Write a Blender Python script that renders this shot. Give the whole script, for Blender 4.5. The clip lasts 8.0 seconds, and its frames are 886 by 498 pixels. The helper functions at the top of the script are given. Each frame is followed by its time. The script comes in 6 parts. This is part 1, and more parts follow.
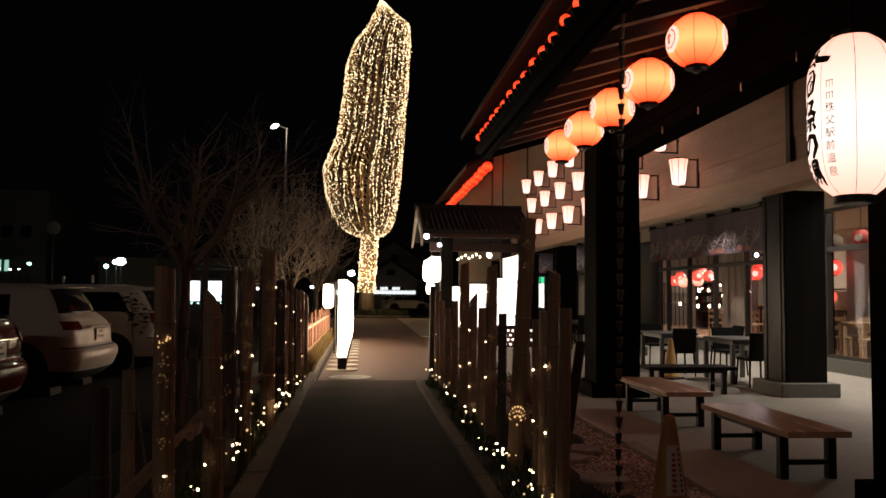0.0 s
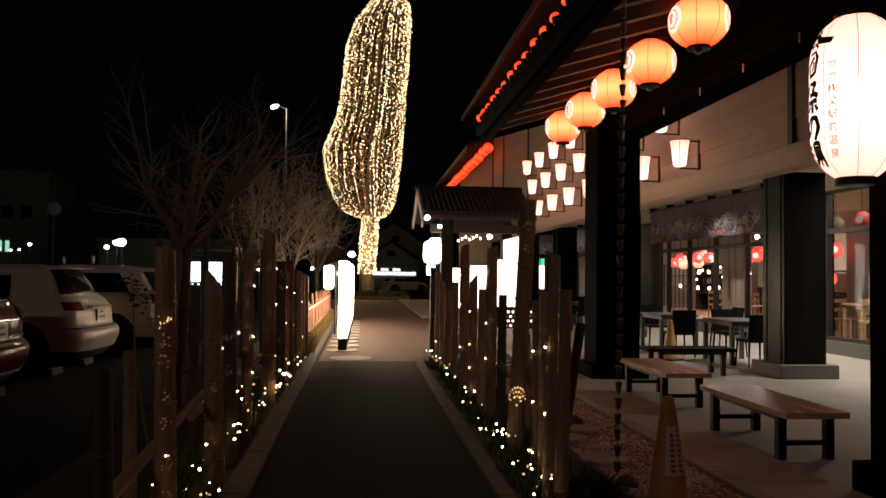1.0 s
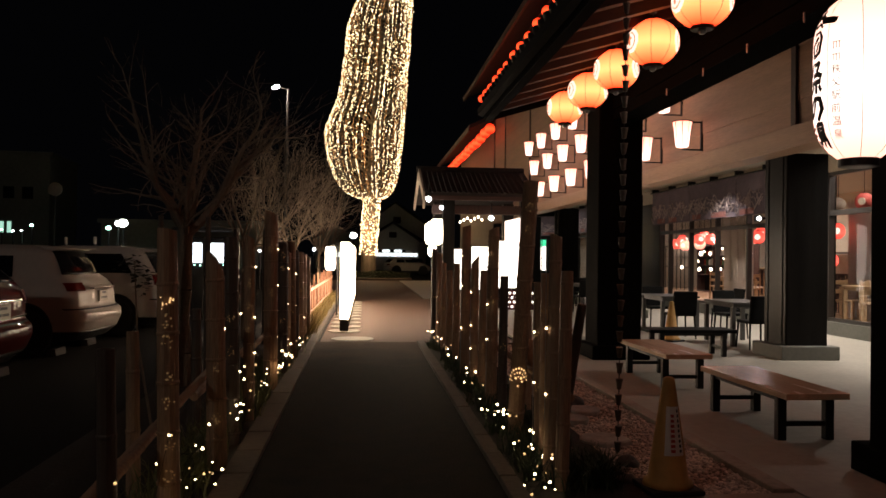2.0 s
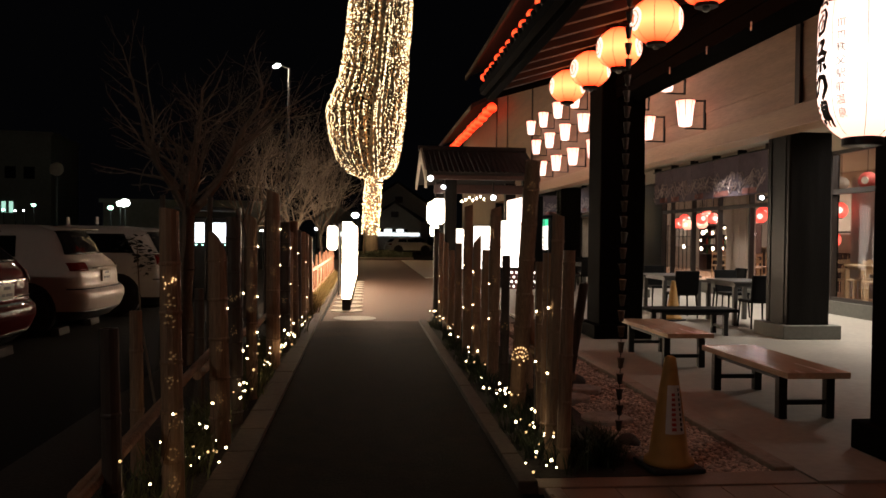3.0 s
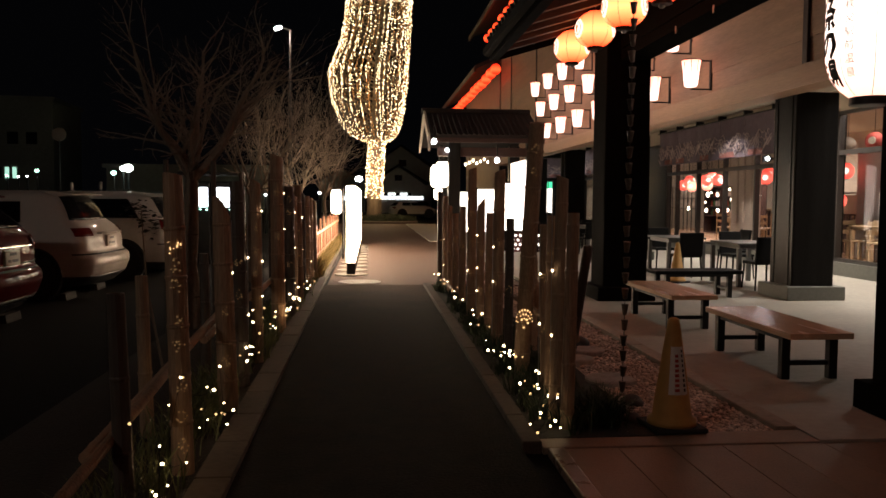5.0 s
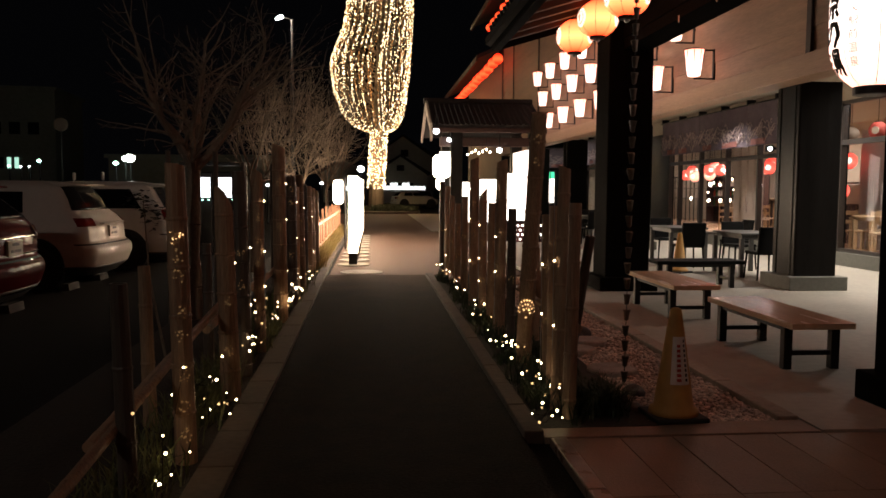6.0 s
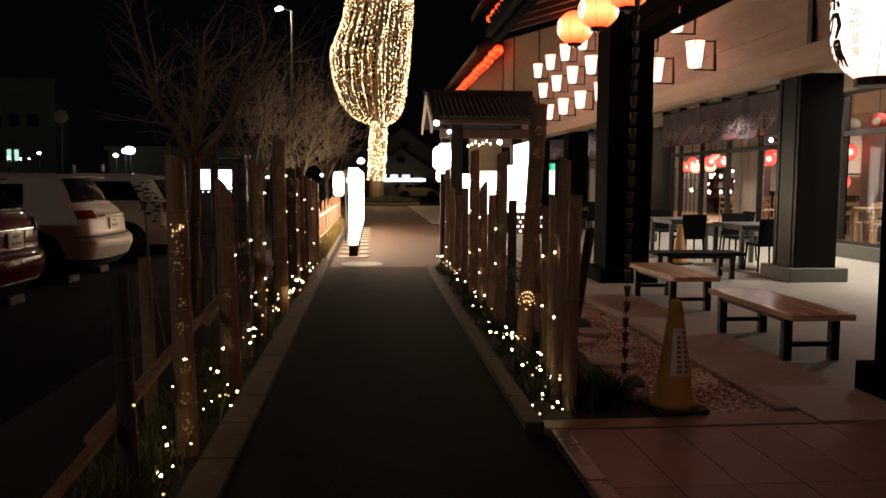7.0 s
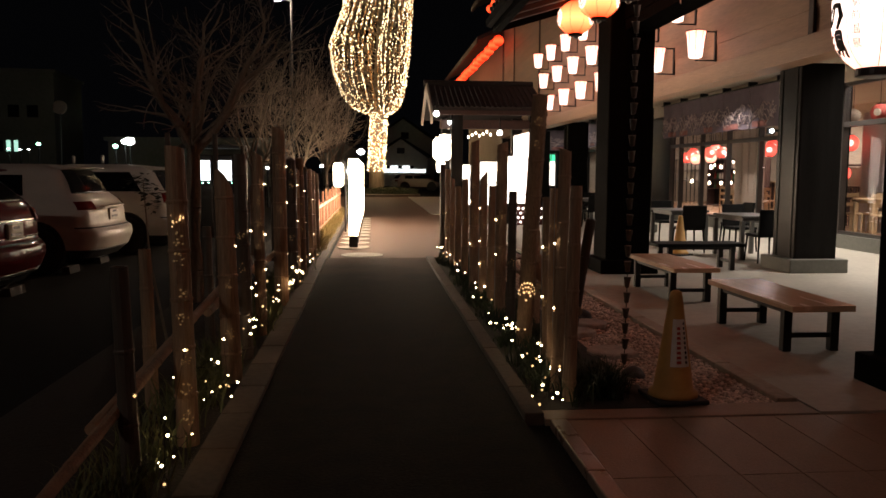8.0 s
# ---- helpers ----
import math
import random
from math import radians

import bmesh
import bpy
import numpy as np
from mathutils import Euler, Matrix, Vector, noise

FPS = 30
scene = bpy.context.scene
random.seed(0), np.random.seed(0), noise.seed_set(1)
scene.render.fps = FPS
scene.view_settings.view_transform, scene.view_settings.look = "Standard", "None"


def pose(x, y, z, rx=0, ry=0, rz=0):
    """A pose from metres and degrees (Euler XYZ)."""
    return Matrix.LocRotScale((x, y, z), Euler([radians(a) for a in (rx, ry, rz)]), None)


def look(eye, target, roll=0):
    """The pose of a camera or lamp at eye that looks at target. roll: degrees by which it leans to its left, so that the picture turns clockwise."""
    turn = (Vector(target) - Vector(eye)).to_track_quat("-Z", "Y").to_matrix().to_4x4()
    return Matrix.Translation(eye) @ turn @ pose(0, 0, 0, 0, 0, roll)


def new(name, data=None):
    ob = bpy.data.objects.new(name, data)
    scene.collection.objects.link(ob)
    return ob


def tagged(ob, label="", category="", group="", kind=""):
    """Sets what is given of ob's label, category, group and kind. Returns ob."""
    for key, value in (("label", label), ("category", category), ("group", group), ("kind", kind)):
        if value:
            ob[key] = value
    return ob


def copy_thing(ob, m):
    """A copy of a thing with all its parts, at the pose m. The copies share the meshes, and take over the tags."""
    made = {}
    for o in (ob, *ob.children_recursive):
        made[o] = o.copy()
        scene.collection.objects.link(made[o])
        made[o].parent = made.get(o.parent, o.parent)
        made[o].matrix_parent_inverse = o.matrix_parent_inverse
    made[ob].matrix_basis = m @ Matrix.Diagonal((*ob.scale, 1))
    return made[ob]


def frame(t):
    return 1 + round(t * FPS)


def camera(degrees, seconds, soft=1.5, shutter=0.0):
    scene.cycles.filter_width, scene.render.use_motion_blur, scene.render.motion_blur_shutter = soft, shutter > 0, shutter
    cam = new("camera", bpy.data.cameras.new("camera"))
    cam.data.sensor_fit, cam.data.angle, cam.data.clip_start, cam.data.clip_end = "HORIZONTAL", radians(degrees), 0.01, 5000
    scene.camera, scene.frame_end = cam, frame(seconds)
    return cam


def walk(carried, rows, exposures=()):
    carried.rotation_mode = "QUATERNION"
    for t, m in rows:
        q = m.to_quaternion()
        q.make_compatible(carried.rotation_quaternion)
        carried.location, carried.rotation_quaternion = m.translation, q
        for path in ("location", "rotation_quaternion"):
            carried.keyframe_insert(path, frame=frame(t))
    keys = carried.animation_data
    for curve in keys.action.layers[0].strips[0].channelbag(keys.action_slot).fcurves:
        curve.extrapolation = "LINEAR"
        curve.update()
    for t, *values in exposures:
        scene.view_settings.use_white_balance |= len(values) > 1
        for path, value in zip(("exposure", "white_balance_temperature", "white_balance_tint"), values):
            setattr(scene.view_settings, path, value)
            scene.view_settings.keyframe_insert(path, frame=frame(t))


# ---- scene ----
cam = camera(58.5, 8.0, 1.6)
EYE = 1.45
# seconds, yaw, pitch, roll: the camera stands still and tilts down
ROWS = [
    (0, -5.726, 3.266, 0.548),
    (0.5, -5.709, 2.580, 0.610),
    (1, -5.712, 1.917, 0.646),
    (1.5, -5.663, 1.255, 0.689),
    (3, -5.491, -0.926, 0.655),
    (3.5, -5.467, -1.677, 0.500),
    (4, -5.470, -2.436, 0.338),
    (4.5, -5.344, -3.088, 0.323),
    (6, -5.070, -4.297, 0.298),
    (6.5, -5.046, -4.611, 0.295),
    (7, -5.047, -4.884, 0.239),
    (7.5, -5.050, -5.179, 0.227),
    (8, -5.044, -5.537, 0.244),
]
walk(cam, [(t, pose(0, 0, EYE, 90 + pitch, 0, yaw) @ pose(0, 0, 0, 0, 0, roll)) for t, yaw, pitch, roll in ROWS], [(0.0, -0.3), (0.7, -0.15), (1.5, 0.04), (3.5, 0.27), (8.0, 0.41)])

# ---- night sky ----
world = bpy.data.worlds.new("night")
scene.world = world
world.use_nodes = True
world.node_tree.nodes["Background"].inputs[0].default_value = (0.4, 0.4, 0.5, 1)
world.node_tree.nodes["Background"].inputs[1].default_value = 0.002


def lamp(name, kind, energy, color, m, size=0.2, spread=180):
    data = bpy.data.lights.new(name, kind)
    data.energy, data.color = energy, color
    if kind == "AREA":
        data.size, data.spread = size, radians(spread)
    else:
        data.shadow_soft_size = size
    ob = new(name, data)
    ob.matrix_world = m
    return tagged(ob, "light of a lamp", "lamp", kind="structure")


WARM, WHITE, COOL = (1.0, 0.8, 0.62), (1.0, 0.89, 0.79), (0.85, 0.95, 1.0)
# recessed downlights in the veranda ceiling
lamp("downlight", "AREA", 90, WHITE, pose(8.1, 10.3, 3.56), 0.25, 138)
lamp("downlight", "AREA", 70, WHITE, pose(8.0, 14.2, 3.56), 0.25, 125)
lamp("downlight", "AREA", 48, WHITE, pose(7.9, 18.6, 3.56), 0.25, 120)
# two more without fittings, added to brighten the far curtains
lamp("downlight", "AREA", 45, WHITE, pose(7.9, 29.5, 3.56), 0.25, 170)
lamp("downlight", "AREA", 40, WHITE, pose(7.9, 33.0, 3.56), 0.25, 170)
# small floodlight on the pier
lamp("flood_light", "POINT", 2, (0.95, 0.97, 1.0), pose(8.4, 16.36, 2.36), 0.05)
# dining room behind the glass
lamp("room_light", "AREA", 60, (1.0, 0.85, 0.76), pose(12.0, 14.0, 3.3), 2.0)
# unseen lamp added to brighten the partition by the front window
lamp("room_light", "AREA", 22, (1.0, 0.85, 0.76), pose(9.8, 14.0, 3.5), 0.5)
lamp("room_light", "AREA", 220, (1.0, 0.85, 0.76), pose(12.0, 24.0, 3.3), 2.0)
# unseen lamp added to brighten the room's end wall
lamp("room_light", "AREA", 50, (1.0, 0.85, 0.76), pose(12.0, 30.5, 3.3), 1.6)
# car park lamp head
lamp("park_light", "POINT", 170, (1.0, 0.82, 0.64), pose(-2.9, 24.7, 6.5), 0.12)
lamp("park_light", "POINT", 110, (0.8, 1.0, 0.9), pose(-17.9, 59.0, 3.6), 0.3)
# unseen lamp added behind the camera to brighten the car flanks
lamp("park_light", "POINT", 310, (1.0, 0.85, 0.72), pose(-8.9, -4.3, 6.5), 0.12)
# floodlight under the porch eave, turned to the forecourt
lamp("porch_light", "SPOT", 200, (1.0, 0.7, 0.48), look((1.7, 20.6, 2.95), (0.3, 19.2, 0)), 0.1).data.spot_size = radians(95)

# ---- materials ----


def mat(name, color, rough=0.7, metal=0.0, grain=20.0, vary=0.35, bump=0.2, stretch=(1, 1, 1), second=None, per=0.0, coat=0.0, rvar=0.12, spec=0.5):
    """A surface with grain and stains at two scales; per: how far single pieces differ."""
    m = bpy.data.materials.new(name)
    m.use_nodes = True
    nt = m.node_tree
    n, l = nt.nodes, nt.links
    b = n["Principled BSDF"]
    b.inputs["Metallic"].default_value = metal
    b.inputs["Coat Weight"].default_value = coat
    b.inputs["Specular IOR Level"].default_value = spec
    tc = n.new("ShaderNodeTexCoord")
    mp = n.new("ShaderNodeMapping")
    mp.inputs["Scale"].default_value = stretch
    l.new(tc.outputs["Object"], mp.inputs["Vector"])
    fine, wide = n.new("ShaderNodeTexNoise"), n.new("ShaderNodeTexNoise")
    fine.inputs["Scale"].default_value, fine.inputs["Detail"].default_value = grain, 6
    wide.inputs["Scale"].default_value, wide.inputs["Detail"].default_value = grain * 0.09, 4
    l.new(mp.outputs[0], fine.inputs["Vector"]), l.new(mp.outputs[0], wide.inputs["Vector"])
    add = n.new("ShaderNodeMath")
    add.operation = "ADD"
    l.new(fine.outputs["Fac"], add.inputs[0]), l.new(wide.outputs["Fac"], add.inputs[1])
    if per:
        info = n.new("ShaderNodeObjectInfo")
        ma = n.new("ShaderNodeMath")
        ma.operation = "MULTIPLY_ADD"
        ma.inputs[1].default_value = per
        l.new(info.outputs["Random"], ma.inputs[0]), l.new(add.outputs[0], ma.inputs[2])
        add = ma
    ramp = n.new("ShaderNodeValToRGB")
    dark = second or [c * (1 - vary) for c in color]
    ramp.color_ramp.elements[0].position, ramp.color_ramp.elements[0].color = 0.32, (*dark, 1)
    ramp.color_ramp.elements[1].position, ramp.color_ramp.elements[1].color = 0.68, (*[min(1, c * (1 + vary * 0.5)) for c in color], 1)
    half = n.new("ShaderNodeMath")
    half.operation = "MULTIPLY"
    half.inputs[1].default_value = 0.5
    l.new(add.outputs[0], half.inputs[0])
    l.new(half.outputs[0], ramp.inputs[0])
    l.new(ramp.outputs[0], b.inputs["Base Color"])
    rr = n.new("ShaderNodeMapRange")
    rr.inputs["To Min"].default_value, rr.inputs["To Max"].default_value = max(0.02, rough - rvar), min(1, rough + rvar)
    l.new(wide.outputs["Fac"], rr.inputs["Value"])
    l.new(rr.outputs[0], b.inputs["Roughness"])
    if bump:
        bp = n.new("ShaderNodeBump")
        bp.inputs["Strength"].default_value, bp.inputs["Distance"].default_value = bump, 0.01
        l.new(fine.outputs["Fac"], bp.inputs["Height"])
        l.new(bp.outputs[0], b.inputs["Normal"])
    return m


def glow(name, color, strength, edge=None, axis=2, lo=-0.3, hi=0.3, sample=True, base=0.6):
    """Something lit from within: strongest at its middle height, edge: colour at its ends."""
    m = bpy.data.materials.new(name)
    m.use_nodes = True
    n, l = m.node_tree.nodes, m.node_tree.links
    b = n["Principled BSDF"]
    b.inputs["Base Color"].default_value = (*[c * base for c in color], 1)
    b.inputs["Roughness"].default_value = 0.6
    b.inputs["Emission Color"].default_value = (*color, 1)
    b.inputs["Emission Strength"].default_value = strength
    if edge:
        tc, sep = n.new("ShaderNodeTexCoord"), n.new("ShaderNodeSeparateXYZ")
        l.new(tc.outputs["Object"], sep.inputs[0])
        mr = n.new("ShaderNodeMapRange")
        mr.inputs["From Min"].default_value, mr.inputs["From Max"].default_value = lo, hi
        l.new(sep.outputs[axis], mr.inputs["Value"])
        ramp = n.new("ShaderNodeValToRGB")
        e = ramp.color_ramp.elements
        e[0].position, e[0].color = 0.0, (*edge, 1)
        e[1].position, e[1].color = 1.0, (*edge, 1)
        mid = e.new(0.42)
        mid.color = (*color, 1)
        l.new(mr.outputs[0], ramp.inputs[0])
        l.new(ramp.outputs[0], b.inputs["Emission Color"])
    if not sample:
        m.cycles.emission_sampling = "NONE"
    return m


def glass(name, color=(1, 1, 1), rough=0.02, alpha=0.12):
    m = bpy.data.materials.new(name)
    m.use_nodes = True
    n, l = m.node_tree.nodes, m.node_tree.links
    g, t, mix, lw = n.new("ShaderNodeBsdfGlossy"), n.new("ShaderNodeBsdfTransparent"), n.new("ShaderNodeMixShader"), n.new("ShaderNodeLayerWeight")
    lw.inputs["Blend"].default_value = 0.5
    fr, sc = n.new("ShaderNodeMath"), n.new("ShaderNodeMath")
    fr.operation, sc.operation = "MULTIPLY_ADD", "POWER"
    sc.inputs[1].default_value = 4.0
    fr.inputs[1].default_value, fr.inputs[2].default_value = 0.35, 0.03
    l.new(lw.outputs["Facing"], sc.inputs[0]), l.new(sc.outputs[0], fr.inputs[0])
    g.inputs["Roughness"].default_value = rough
    t.inputs["Color"].default_value = (*color, 1)
    l.new(fr.outputs[0], mix.inputs[0]), l.new(t.outputs[0], mix.inputs[1]), l.new(g.outputs[0], mix.inputs[2])
    l.new(mix.outputs[0], n["Material Output"].inputs[0])
    return m


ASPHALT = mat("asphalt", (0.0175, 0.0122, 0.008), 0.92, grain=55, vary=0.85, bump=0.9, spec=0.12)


def with_lamplight(m, lit_tone, y0, y1):
    """Patchy lightening along y: the forecourt's lamplight painted into the path colour."""
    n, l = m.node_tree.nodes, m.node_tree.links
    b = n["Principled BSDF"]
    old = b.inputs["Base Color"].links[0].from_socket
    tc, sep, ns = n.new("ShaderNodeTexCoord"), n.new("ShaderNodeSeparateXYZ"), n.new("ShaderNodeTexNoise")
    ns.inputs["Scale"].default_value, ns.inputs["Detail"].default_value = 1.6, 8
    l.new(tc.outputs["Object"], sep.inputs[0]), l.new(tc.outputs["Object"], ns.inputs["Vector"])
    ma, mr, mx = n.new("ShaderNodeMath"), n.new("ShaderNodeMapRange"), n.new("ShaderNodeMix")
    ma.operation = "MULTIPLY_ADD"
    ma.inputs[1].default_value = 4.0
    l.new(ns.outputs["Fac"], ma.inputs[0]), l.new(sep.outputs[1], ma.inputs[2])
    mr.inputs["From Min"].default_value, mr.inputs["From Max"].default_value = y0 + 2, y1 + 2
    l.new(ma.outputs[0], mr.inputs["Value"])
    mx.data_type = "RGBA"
    mx.inputs[7].default_value = (*lit_tone, 1)
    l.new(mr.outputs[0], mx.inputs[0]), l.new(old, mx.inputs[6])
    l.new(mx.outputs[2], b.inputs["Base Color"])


# paler towards the forecourt, in place of the lanterns' light falling off
with_lamplight(ASPHALT, (0.08, 0.04, 0.025), 10.4, 15.2)
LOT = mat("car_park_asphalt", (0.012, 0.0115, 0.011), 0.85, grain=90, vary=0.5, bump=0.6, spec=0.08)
# same surface as the path, toned up for the lanterns' light on it
PLAZA = mat("plaza_paving", (0.105, 0.051, 0.031), 0.8, grain=70, vary=0.3, bump=0.3)
KERB = mat("kerb_concrete", (0.066, 0.046, 0.034), 0.85, grain=22, vary=0.5, bump=0.45, per=0.25)
CONCRETE = mat("concrete", (0.17, 0.135, 0.11), 0.8, grain=30, vary=0.25, bump=0.25)
SLAB = mat("slab_concrete", (0.38, 0.355, 0.3), 0.7, grain=14, vary=0.18, bump=0.15)
PAVER = mat("paver", (0.27, 0.185, 0.135), 0.5, grain=60, vary=0.3, bump=0.25, per=0.35)
EDGING = mat("edging_stone", (0.33, 0.27, 0.21), 0.75, grain=24, vary=0.4, bump=0.3, per=0.25)
GRAVEL = mat("gravel", (0.55, 0.44, 0.37), 0.8, grain=25, vary=0.4, bump=0.3)
STONE = mat("stone", (0.38, 0.34, 0.3), 0.75, grain=20, vary=0.35, bump=0.4)
SOIL = mat("soil", (0.026, 0.02, 0.015), 0.95, grain=40, vary=0.5, bump=0.8)
BAMBOO = mat("bamboo", (0.29, 0.185, 0.115), 0.6, grain=16, vary=0.6, bump=0.35, stretch=(6, 6, 0.6), per=0.4)
BAMBOO_DARK = mat("bamboo_dark", (0.09, 0.07, 0.055), 0.55, grain=14, vary=0.4, bump=0.25, stretch=(6, 6, 0.6))
BARK = mat("bark", (0.22, 0.17, 0.125), 0.85, grain=25, vary=0.5, bump=0.6, stretch=(3, 3, 0.7))
DARKWOOD = mat("dark_stained_wood", (0.013, 0.012, 0.011), 0.34, grain=16, vary=0.4, bump=0.15, stretch=(8, 8, 0.5), spec=0.08)
EAVEWOOD = mat("eave_wood", (0.045, 0.019, 0.015), 0.6, grain=14, vary=0.4, bump=0.2, stretch=(0.7, 6, 6))
WALLWOOD = mat("wall_boards", (0.46, 0.275, 0.18), 0.55, grain=12, vary=0.3, bump=0.15, stretch=(6, 0.5, 6))
BEAMWOOD = mat("beam_wood", (0.52, 0.34, 0.23), 0.5, grain=12, vary=0.25, bump=0.12, stretch=(6, 0.4, 6))
PLASTER = mat("plaster", (0.48, 0.42, 0.34), 0.85, grain=30, vary=0.15, bump=0.15)
BENCHWOOD = mat("bench_wood", (0.62, 0.4, 0.26), 0.25, grain=10, vary=0.3, bump=0.08, stretch=(8, 0.5, 8))
BLACKMETAL = mat("black_metal", (0.02, 0.02, 0.021), 0.4, 0.6, grain=50, vary=0.3, bump=0.05)
STEEL = mat("steel", (0.45, 0.45, 0.46), 0.35, 1.0, grain=50, vary=0.2, bump=0.05)
PLINTH = mat("plinth_concrete", (0.15, 0.152, 0.13), 0.7, grain=20, vary=0.2, bump=0.15)
BEAMBLACK = mat("beam_black", (0.0056, 0.0053, 0.005), 0.7, grain=16, vary=0.35, bump=0.12, stretch=(6, 6, 0.5), spec=0.006)
PLASTIC = mat("black_trim", (0.02, 0.02, 0.021), 0.55, vary=0.2, bump=0.05)
TILE = mat("roof_tile", (0.02, 0.018, 0.018), 0.8, grain=20, vary=0.4, bump=0.15)
CEIL = mat("ceiling_board", (0.5, 0.44, 0.36), 0.7, grain=12, vary=0.15, bump=0.1, stretch=(6, 0.5, 6))


# ---- mesh helpers ----
def box(bm, x0, y0, z0, x1, y1, z1, bevel=0.0):
    r = bmesh.ops.create_cube(bm, size=1)
    bmesh.ops.transform(bm, verts=r["verts"], matrix=Matrix.Translation(((x0 + x1) / 2, (y0 + y1) / 2, (z0 + z1) / 2)) @ Matrix.Diagonal((abs(x1 - x0), abs(y1 - y0), abs(z1 - z0), 1)))
    if bevel:
        edges = list({e for v in r["verts"] for e in v.link_edges})
        bmesh.ops.bevel(bm, geom=edges, offset=bevel, segments=2, affect="EDGES", profile=0.5)
    return bm


def rod(bm, p, q, r0, r1=None, seg=10, caps=True):
    p, q = Vector(p), Vector(q)
    r1 = r0 if r1 is None else r1
    d = q - p
    m = Matrix.Translation((p + q) / 2) @ d.to_track_quat("Z", "Y").to_matrix().to_4x4()
    bmesh.ops.create_cone(bm, cap_ends=caps, segments=seg, radius1=r0, radius2=r1, depth=d.length, matrix=m)
    return bm


def lathe(bm, profile, seg=20, m=Matrix()):
    """A turned shape about z from (radius, height) pairs."""
    rings = []
    for r, z in profile:
        rings.append([bm.verts.new(m @ Vector((r * math.cos(6.28319 * k / seg), r * math.sin(6.28319 * k / seg), z))) for k in range(seg)])
    for a, b in zip(rings, rings[1:]):
        for k in range(seg):
            bm.faces.new((a[k], a[(k + 1) % seg], b[(k + 1) % seg], b[k]))
    bm.faces.new(rings[0][::-1]), bm.faces.new(rings[-1])
    return bm


def sheet(bm, pts):
    return bm.faces.new([bm.verts.new(p) for p in pts])


def prism(bm, outline, axis, lo, hi):
    """An outline of (a, b) pairs drawn out along an axis."""
    def at(a, b, c):
        return (c, a, b) if axis == "x" else (a, c, b) if axis == "y" else (a, b, c)
    lower, upper = [[bm.verts.new(at(a, b, c)) for a, b in outline] for c in (lo, hi)]
    k = len(outline)
    for i in range(k):
        bm.faces.new((lower[i], lower[(i + 1) % k], upper[(i + 1) % k], upper[i]))
    bm.faces.new(lower[::-1]), bm.faces.new(upper)
    bmesh.ops.recalc_face_normals(bm, faces=bm.faces[:])
    return bm


def mesh_of(name, bm, material, smooth=False):
    me = bpy.data.meshes.new(name)
    bm.to_mesh(me)
    bm.free()
    me.materials.append(material)
    if smooth:
        me.shade_smooth()
    return me


def part(name, bm, material, parent, label="", smooth=False, m=None):
    ob = new(name, mesh_of(name, bm, material, smooth))
    ob.parent = parent
    if m is not None:
        ob.matrix_basis = m
    return tagged(ob, label)


def thing(name, m, label, category, group=""):
    ob = new(name)
    ob.empty_display_size = 0.1
    ob.matrix_basis = m
    return tagged(ob, label, category, group)


def solid(name, bm, material, label, category, kind="structure", smooth=False, m=None):
    ob = new(name, mesh_of(name, bm, material, smooth))
    if m is not None:
        ob.matrix_basis = m
    return tagged(ob, label, category, kind=kind)


def B():
    return bmesh.new()


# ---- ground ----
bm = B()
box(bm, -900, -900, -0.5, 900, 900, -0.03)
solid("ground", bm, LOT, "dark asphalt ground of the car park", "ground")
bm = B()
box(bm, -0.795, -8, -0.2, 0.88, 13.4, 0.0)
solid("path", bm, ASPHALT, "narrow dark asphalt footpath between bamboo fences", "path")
bm = B()
prism(bm, [(-0.735, 13.4), (1.2, 13.4), (1.2, 13.25), (2.6, 13.25), (2.6, 26), (5.7, 26), (5.7, 47), (-2.5, 47), (-2.5, 27), (-0.735, 27)], "z", -0.2, 0.0)
solid("plaza", bm, PLAZA, "paved forecourt toned as lamplit, where the footpath widens", "pavement")
bm = B()
box(bm, -2.2, -8, -0.2, -0.8, 27, -0.004)
solid("planting_bed", bm, SOIL, "dark soil planting bed beside the footpath", "soil")
bm = B()
box(bm, 0.995, 4.62, -0.2, 1.75, 13.2, 0.015)
solid("planting_bed", bm, SOIL, "dark soil planting bed under the fence", "soil")
bm = B()
box(bm, 1.75, 4.7, -0.2, 2.55, 13.2, -0.025)
solid("gravel_bed", bm, GRAVEL, "pale gravel drainage bed under the eave", "gravel")
bm = B()
box(bm, 1.06, -8, -0.2, 9.02, 4.449, -0.012)
solid("paving_bed", bm, SOIL, "dark joints beneath the entrance pavers", "pavement")
bm = B()
box(bm, 2.692, 4.45, -0.2, 5.65, 27, 0.02)
box(bm, 5.65, 4.45, -0.2, 9.02, 34, 0.02)
solid("veranda_floor", bm, SLAB, "smooth grey concrete veranda floor", "floor")


def kerb(name, x0, x1, y0, y1, z, step, label, material=KERB):
    """Kerb stones end to end with open joints."""
    root = thing(name, pose(0, 0, 0), label, "kerb")
    root["kind"] = "structure"
    k = max(1, round((y1 - y0) / step))
    d = (y1 - y0) / k
    for i in range(k):
        bm = B()
        box(bm, x0, y0 + i * d + 0.003, -0.15, x1, y0 + (i + 1) * d - 0.003, z + 0.004 * random.random(), 0.008)
        part("kerbstone", bm, material, root)
    return root


kl = kerb("kerb_left", -0.86, -0.672, 0.4, 27, 0.035, 0.6, "grey concrete kerb along the footpath")
kl.matrix_basis = pose(0, 0, 0, 0, 0, 0.47)
kerb("kerb_right", 0.88, 0.995, 4.46, 13.24, 0.045, 0.6, "grey concrete kerb along the fence")
kerb("gravel_edging", 2.55, 2.685, 4.7, 13.2, 0.03, 0.9, "grey stone edging between gravel and veranda", EDGING)

